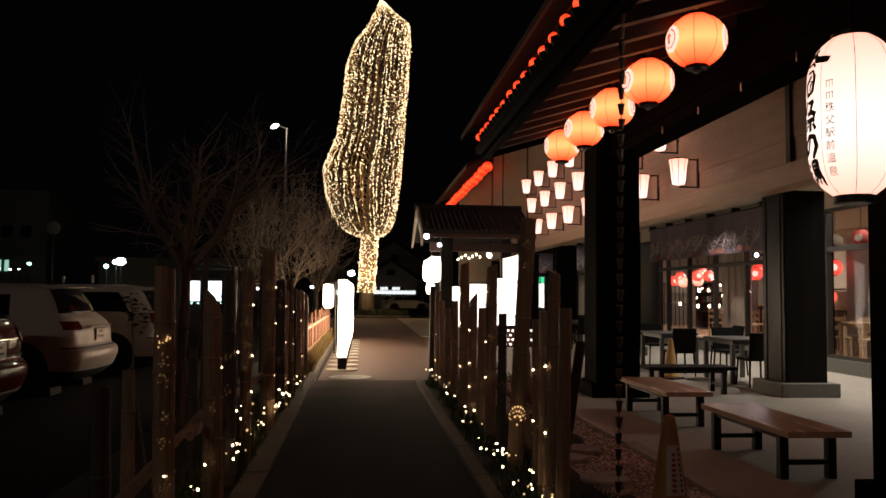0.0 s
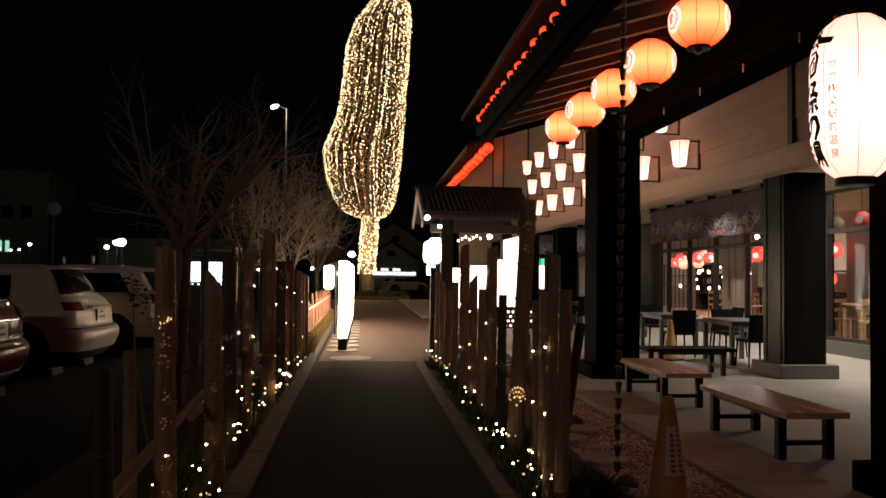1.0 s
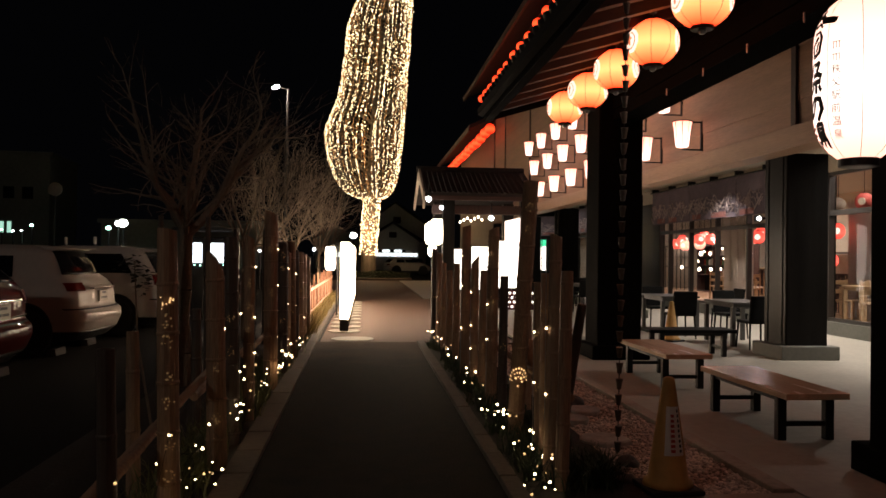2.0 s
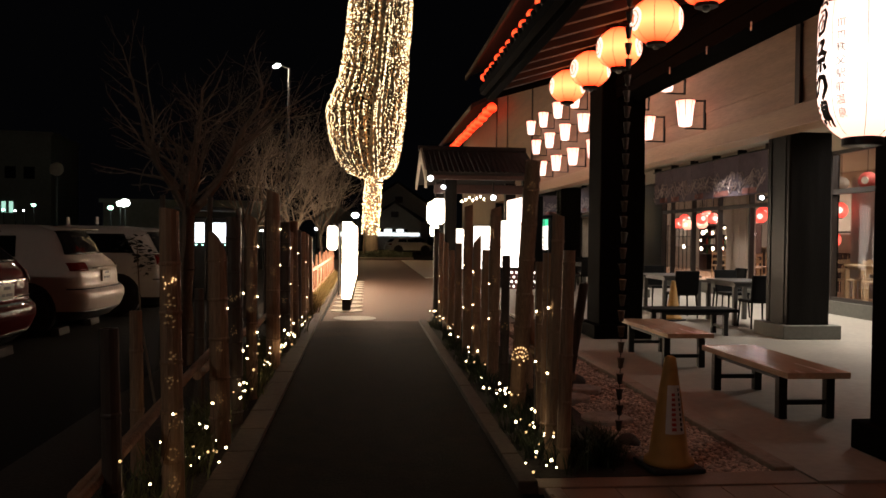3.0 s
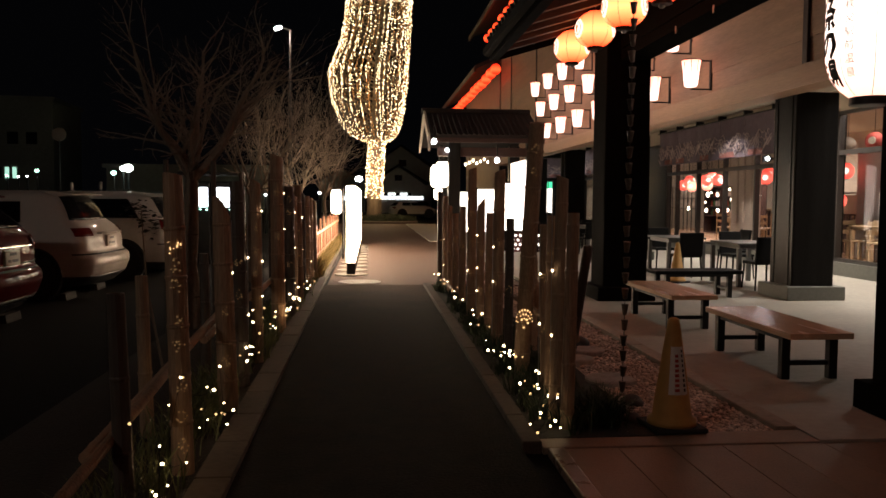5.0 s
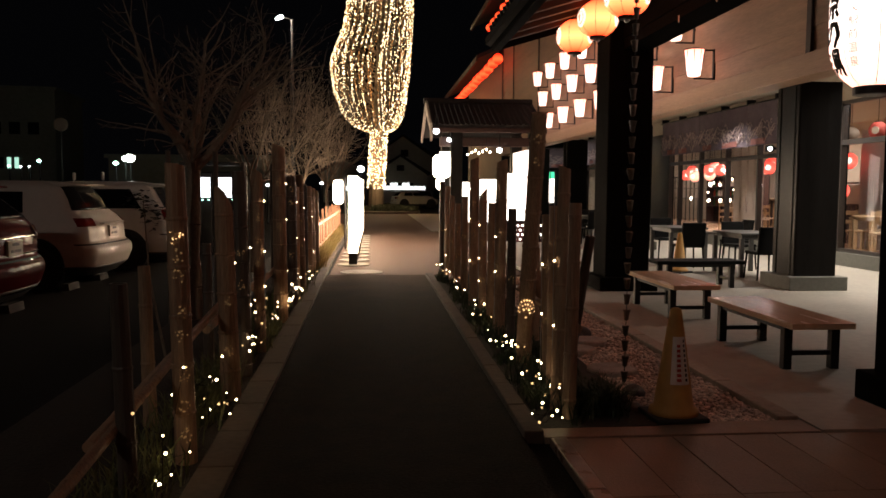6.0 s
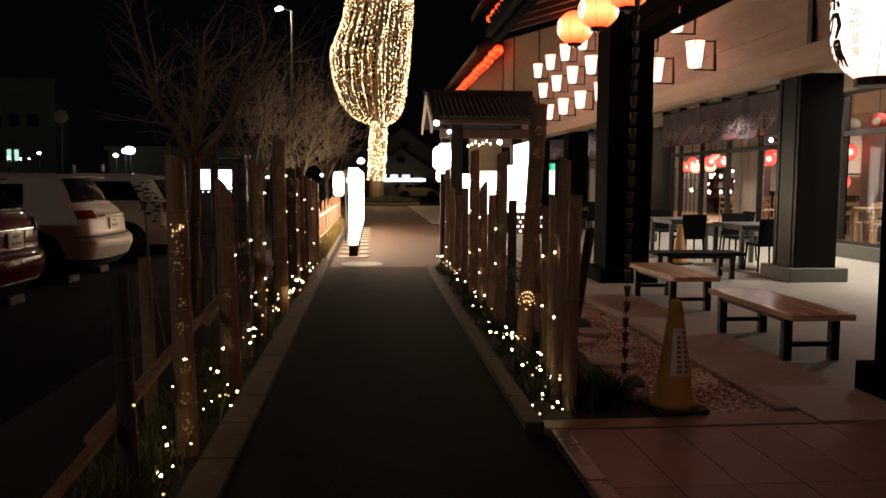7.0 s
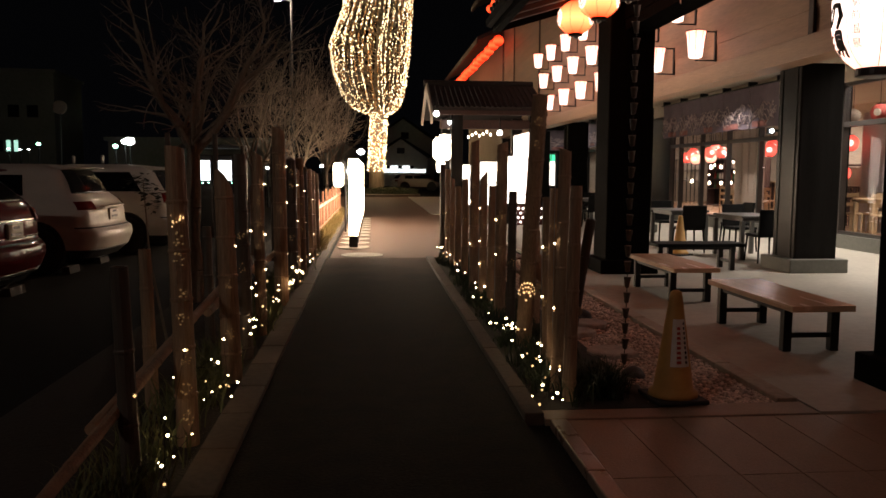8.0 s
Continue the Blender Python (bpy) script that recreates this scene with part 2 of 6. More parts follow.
# ---- building ----
WX = 5.8     # outer upper wall
FX = 9.05    # glazed front


def post_square(name, x, y, w, top, plinth, plinth_mat, label):
    root = thing(name, pose(x, y, 0.02), label, "column", "veranda columns")
    bm = B()
    box(bm, -w / 2, -w / 2, 0, w / 2, w / 2, top, 0.02)
    # outer and far columns take a duller black: their shade put into the material
    part("shaft", bm, BEAMBLACK if top > 4 or y > 15 else DARKWOOD, root)
    bm = B()
    box(bm, -w / 2 - plinth, -w / 2 - plinth, 0, w / 2 + plinth, w / 2 + plinth, 0.2, 0.012)
    part("plinth", bm, plinth_mat, root)
    for k in ((-1, 1) if top < 4 else ()):
        bm = B()
        box(bm, -w / 2 - 0.012, k * w * 0.32 - 0.02, 0.21, -w / 2 + 0.004, k * w * 0.32 + 0.02, top, 0.003)
        part("batten", bm, DARKWOOD, root)
    return root


post_square("column", 3.62, 11.3, 0.64, 4.2, 0.1, BEAMBLACK, "massive black-stained square timber column on dark plinth")
post_square("column", 3.77, 4.75, 0.68, 4.2, 0.08, BEAMBLACK, "massive black-stained square timber column at bench end")
for y in (11.25, 19.0, 24.8, 30.2):
    post_square("column", 6.4, y, 0.64, 3.0, 0.12, PLINTH, "black-stained square timber column on concrete plinth")

# upper wall with boards and a pale beam along its foot
bm = B()
box(bm, WX, 2.0, 3.28, WX + 0.25, 35.5, 8.6)
solid("wall_upper", bm, WALLWOOD, "warm timber-boarded upper wall over the veranda", "wall")
bm = B()
box(bm, WX - 0.08, 2.0, 2.98, WX + 0.3, 35.5, 3.28, 0.01)
solid("beam", bm, BEAMWOOD, "long pale timber beam under the boarded wall", "beam")
bm = B()
box(bm, WX + 0.3, 2.0, 3.62, FX + 0.2, 35.5, 3.8)
solid("ceiling", bm, CEIL, "pale boarded veranda ceiling", "ceiling")
bm = B()
box(bm, WX, -1, -0.1, WX + 0.3, 2.0, 8.6)
solid("wall_end", bm, DARKWOOD, "dark timber end wall", "wall")
bm = B()
box(bm, WX, 35.5, 0, 15, 35.8, 8.6)
solid("wall_far", bm, DARKWOOD, "dark timber gable wall", "wall")
bm = B()
box(bm, FX - 0.02, 2.0, 0.0, FX + 0.2, 35.5, 0.28, 0.01)
solid("sill_wall", bm, PLINTH, "low grey concrete upstand under the glazing", "wall")
bm = B()
box(bm, FX + 0.02, 2.0, 3.2, FX + 0.18, 35.5, 3.62)
solid("wall_over_windows", bm, PLASTER, "beige plaster strip above the windows", "wall")
# dining room shell
bm = B()
box(bm, FX + 0.2, 1.8, 0, 15.2, 35.5, 0.25)
solid("room_floor", bm, BENCHWOOD, "timber dining room floor", "floor")
bm = B()
box(bm, 15.0, 1.8, 0.25, 15.2, 35.5, 3.8)
solid("room_wall", bm, PLASTER, "beige dining room back wall", "wall")
bm = B()
box(bm, FX + 0.2, 1.8, 3.6, 15.2, 35.5, 3.8)
solid("room_ceiling", bm, CEIL, "pale dining room ceiling", "ceiling")

bm = B()
box(bm, FX + 0.2, 33.4, 0.25, 15.0, 33.6, 3.6)
solid("room_end_wall", bm, PLASTER, "beige dining room end wall", "wall")

# veranda roof: eave at x 1.8, rising to the wall
EX, EZ, SL = 1.82, 3.52, 0.30
Y0R, Y1R = -7.0, 11.75


def eave_z(x):
    return EZ + (x - EX) * SL


roof = thing("veranda_roof", pose(0, 0, 0), "dark tiled veranda roof with exposed rafters", "roof")
roof["kind"] = "structure"
bm = B()
prism(bm, [(EX, EZ + 0.16), (WX, eave_z(WX) + 0.16), (WX, eave_z(WX) + 0.24), (EX, EZ + 0.24)], "y", Y0R, Y1R)
part("roof_deck", bm, EAVEWOOD, roof)
y = Y0R + 0.2
while y < Y1R:
    bm = B()
    prism(bm, [(EX + 0.1, EZ + 0.03), (WX, eave_z(WX)), (WX, eave_z(WX) + 0.157), (EX + 0.1, EZ + 0.157 + 0.03)], "y", y - 0.055, y + 0.055)
    part("rafter", bm, EAVEWOOD, roof)
    y += 0.58
bm = B()
box(bm, EX - 0.06, Y0R, EZ - 0.02, EX + 0.06, Y1R + 0.05, EZ + 0.19, 0.01)
part("fascia", bm, BEAMBLACK, roof)
bm = B()
box(bm, EX, Y1R, EZ - 0.02, EX + 0.0 + 4.0, Y1R + 0.06, EZ + 0.2)
bmesh.ops.transform(bm, verts=[v for v in bm.verts if v.co.x > 3], matrix=Matrix.Translation((0, 0, 4.0 * SL)))
part("barge_board", bm, BEAMBLACK, roof)
for i in range(5):
    bm = B()
    box(bm, 3.5 - 0.012 * (i % 2), Y0R, 3.42 + 0.15 * i, 3.9, Y1R - 0.1, 3.565 + 0.15 * i, 0.008)
    part("purlin", bm, BEAMBLACK, roof)

RED = mat("vermilion_paint", (0.45, 0.05, 0.03), 0.5, vary=0.2, bump=0.05)
LINE_INK = mat("ink", (0.02, 0.012, 0.01), 0.7, vary=0.1, bump=0)
RIB = mat("lantern_rib", (0.25, 0.06, 0.03), 0.7, vary=0.1, bump=0)
RED_PAPER = glow("red_lantern_paper", (1.0, 0.34, 0.11), 2.6, (1.0, 0.035, 0.006), 2, -0.225, 0.235)
ROOM_PAPER = glow("room_lantern_paper", (1.0, 0.13, 0.09), 1.5, (1.0, 0.03, 0.02), 2, -0.22, 0.22)
ROOM_PALE = glow("pale_room_lantern_paper", (1.0, 0.5, 0.36), 1.5, (1.0, 0.25, 0.15), 2, -0.22, 0.22)
SMALL_RED = glow("small_red_lantern", (1.0, 0.085, 0.022), 2.1, (1.0, 0.016, 0.004), 2, -0.19, 0.19)
WHITE_PAPER = glow("white_lantern_paper", (1.0, 0.85, 0.75), 1.85, (1.0, 0.45, 0.32), 2, -0.56, 0.54)
WHITE_MARK = glow("white_painted_mark", (1.0, 0.84, 0.72), 1.3)
CREST_RED = glow("crest_red", (1.0, 0.25, 0.1), 0.9)
SHADE_PAPER = glow("sconce_paper", (1.0, 0.7, 0.6), 2.4, (1.0, 0.3, 0.2), 2, -0.5, 0.27)
PANEL = glow("lit_panel", (1.0, 0.82, 0.62), 8.5)
BULB = glow("fairy_bulb", (1.0, 0.76, 0.44), 8.0, sample=False)
BULB_SOFT = glow("fairy_bulb_soft", (1.0, 0.62, 0.26), 1.1, sample=False)
BULB_GOLD = glow("fairy_bulb_gold", (1.0, 0.6, 0.25), 0.08, sample=False)
BULB_FAN = glow("pierced_fan_gold", (1.0, 0.6, 0.25), 1.3, sample=False)
TREE_BULB = glow("tree_bulb", (1.0, 0.78, 0.44), 5.0, sample=False)
TREE_BULB_DIM = glow("tree_bulb_dim", (1.0, 0.46, 0.14), 0.55, sample=False)
LED_WHITE = glow("led_white", (0.9, 0.97, 1.0), 12.0)
LED_GREEN = glow("led_green", (0.45, 1.0, 0.75), 8.0, sample=False)
SCREEN = glow("screen", (0.85, 0.92, 1.0), 2.6)
GREEN_SIGN = glow("green_sign", (0.05, 0.75, 0.35), 1.0)
WARM_STRIP = glow("warm_strip", (1.0, 0.82, 0.5), 1.6)
GLASS = glass("window_glass")

# ---- round lanterns under the eave ----


def bulge(r, h, k=12, power=2.6, cut=0.6):
    return [(r * (1 - abs(-1 + 2 * i / k) ** power * cut), (-1 + 2 * i / k) * h / 2) for i in range(k + 1)]


def on_bulge(profile, z):
    for (r0, z0), (r1, z1) in zip(profile, profile[1:]):
        if z0 <= z <= z1:
            return r0 + (r1 - r0) * (z - z0) / (z1 - z0)
    return 0.0


def rib(bm, profile, ang, r):
    pts = [Vector(((a + 0.001) * math.cos(ang), (a + 0.001) * math.sin(ang), z)) for a, z in profile]
    for p, q in zip(pts, pts[1:]):
        rod(bm, p, q, r, r, 4, False)


def patch(bm, profile, ang0, outline, lift=0.003, cells=7):
    """A flat mark bent round a lantern: a function outline(u, v) true inside, u along the girth, v up, metres."""
    span = 0.13
    step = 2 * span / (cells * 4)
    for i in range(cells * 4):
        for j in range(cells * 4):
            u, v = -span + (i + 0.5) * step, -span + (j + 0.5) * step
            if outline(u, v):
                pts = []
                for du, dv in ((-1, -1), (1, -1), (1, 1), (-1, 1)):
                    z = v + dv * step / 2
                    r = on_bulge(profile, z) + lift
                    a = ang0 + (u + du * step / 2) / 0.24
                    pts.append((r * math.cos(a), r * math.sin(a), z))
                sheet(bm, pts)


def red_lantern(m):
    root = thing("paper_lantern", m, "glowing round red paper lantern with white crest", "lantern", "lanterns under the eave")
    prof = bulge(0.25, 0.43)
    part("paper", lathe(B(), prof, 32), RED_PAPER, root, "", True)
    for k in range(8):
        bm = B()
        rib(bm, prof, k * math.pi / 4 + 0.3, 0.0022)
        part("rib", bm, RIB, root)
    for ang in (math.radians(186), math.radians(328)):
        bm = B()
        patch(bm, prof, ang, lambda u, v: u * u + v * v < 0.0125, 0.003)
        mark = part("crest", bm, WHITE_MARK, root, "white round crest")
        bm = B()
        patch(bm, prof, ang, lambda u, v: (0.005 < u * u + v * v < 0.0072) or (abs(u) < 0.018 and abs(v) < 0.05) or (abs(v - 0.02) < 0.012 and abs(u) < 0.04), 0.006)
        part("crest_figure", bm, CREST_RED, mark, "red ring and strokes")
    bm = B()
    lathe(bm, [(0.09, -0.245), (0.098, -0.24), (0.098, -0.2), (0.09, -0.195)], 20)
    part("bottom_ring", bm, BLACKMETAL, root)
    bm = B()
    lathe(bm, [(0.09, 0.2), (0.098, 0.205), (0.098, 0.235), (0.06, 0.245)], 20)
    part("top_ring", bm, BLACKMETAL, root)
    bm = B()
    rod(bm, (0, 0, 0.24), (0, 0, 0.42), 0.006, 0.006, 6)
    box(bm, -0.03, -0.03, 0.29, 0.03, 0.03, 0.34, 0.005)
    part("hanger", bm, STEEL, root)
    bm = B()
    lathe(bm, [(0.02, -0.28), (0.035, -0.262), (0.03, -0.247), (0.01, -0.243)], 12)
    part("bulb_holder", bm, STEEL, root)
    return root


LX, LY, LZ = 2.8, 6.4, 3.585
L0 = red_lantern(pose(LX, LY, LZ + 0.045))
for k in range(1, 5):
    copy_thing(L0, pose(LX, LY + 1.15 * k, LZ, 0, 0, (3, -6, 5, -4)[k - 1]))
bm = B()
box(bm, LX - 0.04, -6.4, LZ + 0.4, LX + 0.04, 11.5, LZ + 0.46, 0.006)
solid("lantern_rail", bm, BEAMBLACK, "dark timber rail that carries the lanterns", "rail")

# ---- tall white lantern ----
BIGX, BIGY, BIGZ = 3.035, 4.62, 2.585
big = thing("large_lantern", pose(BIGX, BIGY, BIGZ), "tall glowing white paper lantern with black brush writing", "lantern")
bprof = bulge(0.262, 1.0, 24, 5.0, 0.56)
part("paper", lathe(B(), bprof, 40), WHITE_PAPER, big, "", True)
for k in range(8):
    bm = B()
    rib(bm, bprof, math.radians(237 + 4 + 45 * k), 0.0016)
    part("rib", bm, RIB, big)
bm = B()
lathe(bm, [(0.1, -0.55), (0.118, -0.545), (0.118, -0.5), (0.11, -0.49)], 28)
part("bottom_ring", bm, BLACKMETAL, big)
bm = B()
lathe(bm, [(0.11, 0.48), (0.118, 0.485), (0.118, 0.525), (0.09, 0.53)], 28)
part("top_ring", bm, BLACKMETAL, big)
bm = B()
rod(bm, (0, 0, 0.5), (0, 0, 1.42), 0.008, 0.008, 6)
part("hanger", bm, BLACKMETAL, big)


def stroke(bm, pts, w, ang0, lift=0.004):
    """A brush stroke of (u, z, width factor) bent round the tall lantern."""
    def put(u, z):
        r = on_bulge(bprof, max(-0.469, min(0.469, z))) + lift
        a = ang0 + u / 0.262
        return Vector((r * math.cos(a), r * math.sin(a), z))
    fine = []
    for (u0, z0, w0), (u1, z1, w1) in zip(pts, pts[1:]):
        for s in range(5):
            f = s / 5
            fine.append((u0 + (u1 - u0) * f, z0 + (z1 - z0) * f, w0 + (w1 - w0) * f))
    fine.append(pts[-1])
    edge = []
    for i, (u, z, k) in enumerate(fine):
        a, b = fine[max(0, i - 1)], fine[min(len(fine) - 1, i + 1)]
        du, dz = b[0] - a[0], b[1] - a[1]
        d = math.hypot(du, dz) or 1
        nu, nz = -dz / d * w * k / 2, du / d * w * k / 2
        edge.append((bm.verts.new(put(u + nu, z + nz)), bm.verts.new(put(u - nu, z - nz))))
    for (a, b), (c, d) in zip(edge, edge[1:]):
        bm.faces.new((a, b, d, c))


INK_AT = math.radians(174)
# u grows towards the viewer's right; brush figures from top to bottom
FIGURES = [
    [[(-0.06, 0.30, 0.5), (-0.02, 0.36, 1.0), (0.03, 0.41, 1.2)], [(0.0, 0.40, 0.6), (0.05, 0.345, 1.3), (0.14, 0.33, 1.2), (0.16, 0.345, 0.2)], [(-0.03, 0.31, 0.6), (0.02, 0.33, 0.6), (0.05, 0.30, 0.5)]],
    [[(0.02, 0.25, 0.7), (-0.04, 0.20, 0.8), (-0.03, 0.13, 0.8), (0.03, 0.15, 0.8), (0.05, 0.24, 0.8), (0.03, 0.28, 0.5), (-0.03, 0.27, 0.6)], [(0.02, 0.22, 0.5), (0.0, 0.16, 0.5)]],
    [[(-0.03, 0.10, 0.5), (-0.07, 0.02, 1.0)], [(-0.02, 0.08, 0.8), (0.04, 0.09, 0.8)], [(0.04, 0.09, 0.7), (0.0, 0.03, 0.9), (0.06, 0.0, 1.0)], [(-0.04, 0.015, 0.9), (0.03, 0.02, 0.9)], [(-0.06, -0.03, 0.9), (0.05, -0.025, 1.0)], [(0.0, -0.03, 0.9), (0.0, -0.10, 1.0)], [(-0.03, -0.05, 0.7), (-0.06, -0.09, 0.7)], [(0.03, -0.05, 0.7), (0.055, -0.09, 0.8)]],
    [[(0.0, -0.13, 0.7), (-0.03, -0.22, 0.8), (-0.06, -0.24, 0.9), (-0.07, -0.18, 0.9), (-0.02, -0.125, 0.8), (0.04, -0.135, 1.0), (0.06, -0.20, 1.1), (0.02, -0.27, 0.8)]],
    [[(-0.06, -0.30, 0.8), (-0.045, -0.32, 0.8)], [(-0.065, -0.345, 0.8), (-0.05, -0.36, 0.8)], [(-0.065, -0.43, 0.6), (-0.04, -0.385, 1.0)], [(-0.01, -0.29, 0.8), (-0.01, -0.345, 0.8), (0.05, -0.345, 0.8), (0.05, -0.29, 0.8), (-0.01, -0.29, 0.8)], [(-0.01, -0.318, 0.7), (0.05, -0.318, 0.7)], [(-0.03, -0.365, 0.8), (0.065, -0.365, 0.9)], [(0.0, -0.37, 0.8), (-0.03, -0.415, 0.6)], [(0.0, -0.385, 0.7), (0.06, -0.385, 0.8), (0.05, -0.44, 0.8)], [(0.03, -0.39, 0.6), (0.0, -0.43, 0.6)]],
]
for fig in FIGURES:
    bm = B()
    for st in fig:
        stroke(bm, st, 0.035, INK_AT)
    part("brush_figure", bm, LINE_INK, big, "black brush figure")


def letter(ch, size, ang, z, parent, material):
    """One written character bent round the tall lantern."""
    cu = bpy.data.curves.new("letter", "FONT")
    cu.body, cu.size, cu.align_x, cu.align_y = ch, size, "CENTER", "CENTER"
    cu.resolution_u = 3
    ob = bpy.data.objects.new("letter", cu)
    scene.collection.objects.link(ob)
    dg = bpy.context.evaluated_depsgraph_get()
    me = bpy.data.meshes.new_from_object(ob.evaluated_get(dg))
    bpy.data.objects.remove(ob)
    for v in me.vertices:
        u, w = v.co.x, v.co.y
        r = on_bulge(bprof, max(-0.469, min(0.469, z + w))) + 0.004
        a = ang + u / 0.262
        v.co = (r * math.cos(a), r * math.sin(a), z + w)
    me.materials.clear()
    me.materials.append(material)
    o = new("written_character", me)
    o.parent = parent
    return tagged(o, "thin dark written character")


INK_THIN = mat("thin_ink", (0.3, 0.1, 0.07), 0.7, vary=0.1, bump=0)
for i, ch in enumerate("\u79e9\u7236\u99c5\u524d\u6e29\u6cc9"):
    letter(ch, 0.062, math.radians(209), 0.02 - 0.078 * i, big, INK_THIN)
for z in (0.17, 0.095):
    bm = B()
    for du in (-0.018, 0.0, 0.018):
        stroke(bm, [(du, z + 0.022, 1), (du, z - 0.022, 1)], 0.004, math.radians(209))
    stroke(bm, [(-0.024, z + 0.02, 1), (0.024, z + 0.02, 1)], 0.004, math.radians(209))
    part("writing_bar", bm, INK_THIN, big)

# unseen copies added behind the camera, for warm light on the near posts
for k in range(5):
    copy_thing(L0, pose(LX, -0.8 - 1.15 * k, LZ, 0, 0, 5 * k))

# ---- wall sconces ----


def sconce(m):
    root = thing("wall_sconce", m, "lit tapered paper wall lamp on black bracket", "wall lamp", "sconces on the boarded wall")
    prof = [(0.09, -0.23), (0.108, -0.215), (0.124, -0.1), (0.142, 0.08), (0.165, 0.212)]
    bm = B()
    lathe(bm, prof, 8, pose(0, 0, 0, 0, 0, 22.5))
    part("shade", bm, SHADE_PAPER, root, "glowing pale paper shade")
    for k in range(8):
        bm = B()
        a = math.radians(22.5 + 45 * k)
        for (r0, z0), (r1, z1) in zip(prof, prof[1:]):
            rod(bm, ((r0 + 0.002) * math.cos(a), (r0 + 0.002) * math.sin(a), z0), ((r1 + 0.002) * math.cos(a), (r1 + 0.002) * math.sin(a), z1), 0.005, 0.005, 4, False)
        part("frame_rod", bm, BLACKMETAL, root)
    bm = B()
    lathe(bm, [(0.165, 0.208), (0.171, 0.213), (0.171, 0.224), (0.157, 0.228)], 8, pose(0, 0, 0, 0, 0, 22.5))
    part("top_rim", bm, BLACKMETAL, root)
    bm = B()
    box(bm, 0.0, -0.012, 0.2, 0.36, 0.012, 0.224)
    part("bracket_arm", bm, BLACKMETAL, root)
    bm = B()
    box(bm, 0.0, -0.012, -0.28, 0.36, 0.012, -0.256)
    part("bracket_arm", bm, BLACKMETAL, root)
    bm = B()
    box(bm, 0.33, -0.03, -0.285, 0.365, 0.03, 0.232, 0.004)
    part("back_plate", bm, BLACKMETAL, root)
    return root


SX = WX - 0.367
places = [(13.2 + 1.87 * i, 3.62) for i in range(8)] + [(14.08 + 1.87 * i, 4.38) for i in range(7)] + [(14.95 + 1.87 * i, 5.12) for i in range(7)]
S0 = sconce(pose(SX, *places[0]))
for y, z in places[1:]:
    copy_thing(S0, pose(SX, y, z))
# board joints of the upper wall
wall_boards = thing("wall_board_lines", pose(0, 0, 0), "boarded cladding joints of the upper wall", "cladding")
wall_boards["kind"] = "structure"
for i, z in enumerate((3.98, 4.72, 5.4, 6.1, 6.8, 7.5)):
    bm = B()
    box(bm, WX - 0.016, 2.02, z - 0.36, WX + 0.002, 35.45, z + 0.33, 0.004)
    part("board", bm, WALLWOOD, wall_boards)
for y in (10.2, 27.6, 32.6, 35.3):
    bm = B()
    box(bm, WX - 0.05, y - 0.06, 3.285, WX + 0.003, y + 0.06, 8.6, 0.005)
    solid("wall_batten", bm, EAVEWOOD, "dark timber batten on the boarded wall", "batten")

# ---- upper roof, far roof and their strings of small red lanterns ----


def small_lantern(m, r):
    root = thing("small_lantern", m, "small glowing red paper lantern on a string", "lantern", "red lanterns along the roof")
    prof = bulge(r, r * 1.9, 8)
    part("paper", lathe(B(), prof, 14), SMALL_RED, root, "", True)
    bm = B()
    lathe(bm, [(r * 0.4, r * 0.93), (r * 0.42, r * 0.95), (r * 0.42, r * 1.1), (r * 0.2, r * 1.12)], 10)
    part("cap", bm, BLACKMETAL, root)
    return root


def tiled_eave(name, x, z, y0, y1, depth, label, drop=0.35):
    root = thing(name, pose(0, 0, 0), label, "roof")
    root["kind"] = "structure"
    bm = B()
    prism(bm, [(x, z), (x + depth, z + depth * 0.45), (x + depth, z + depth * 0.45 + 0.2), (x, z + 0.18)], "y", y0, y1)
    part("roof_deck", bm, TILE, root)
    bm = B()
    box(bm, x - 0.05, y0, z - 0.12, x + 0.05, y1, z + 0.1, 0.01)
    part("fascia", bm, EAVEWOOD, root)
    return root


tiled_eave("upper_roof", 4.75, 9.2, 2.0, 38.5, 6.0, "dark tiled upper roof above the boarded wall")
tiled_eave("far_roof", 4.7, 7.35, 36.0, 52.0, 6.0, "dark tiled roof of the far wing")
bm = B()
box(bm, 6.2, 36.0, 0, 12, 51.5, 8.2)
solid("wall_far_wing", bm, PLASTER, "beige plaster wall of the far wing", "wall")
SM = small_lantern(pose(5.28, 19.0, 8.75), 0.17)
for i in range(1, 14):
    copy_thing(SM, pose(5.28, 19.0 + 1.32 * i, 8.75 + 0.03 * math.sin(i * 2.1)))
SM2 = small_lantern(pose(5.2, 33.2, 6.9), 0.22)
for i in range(1, 13):
    copy_thing(SM2, pose(5.2, 33.2 + 1.36 * i, 6.9 + 0.03 * math.sin(i * 1.7)))
for name, x, z, y0, y1 in (("lantern_string", 5.28, 8.97, 18.8, 36.8), ("lantern_string", 5.2, 7.16, 33.0, 50.3)):
    bm = B()
    rod(bm, (x, y0, z), (x, y1, z), 0.015, 0.015, 6)
    solid(name, bm, BLACKMETAL, "dark cable that carries small lanterns", "cable")

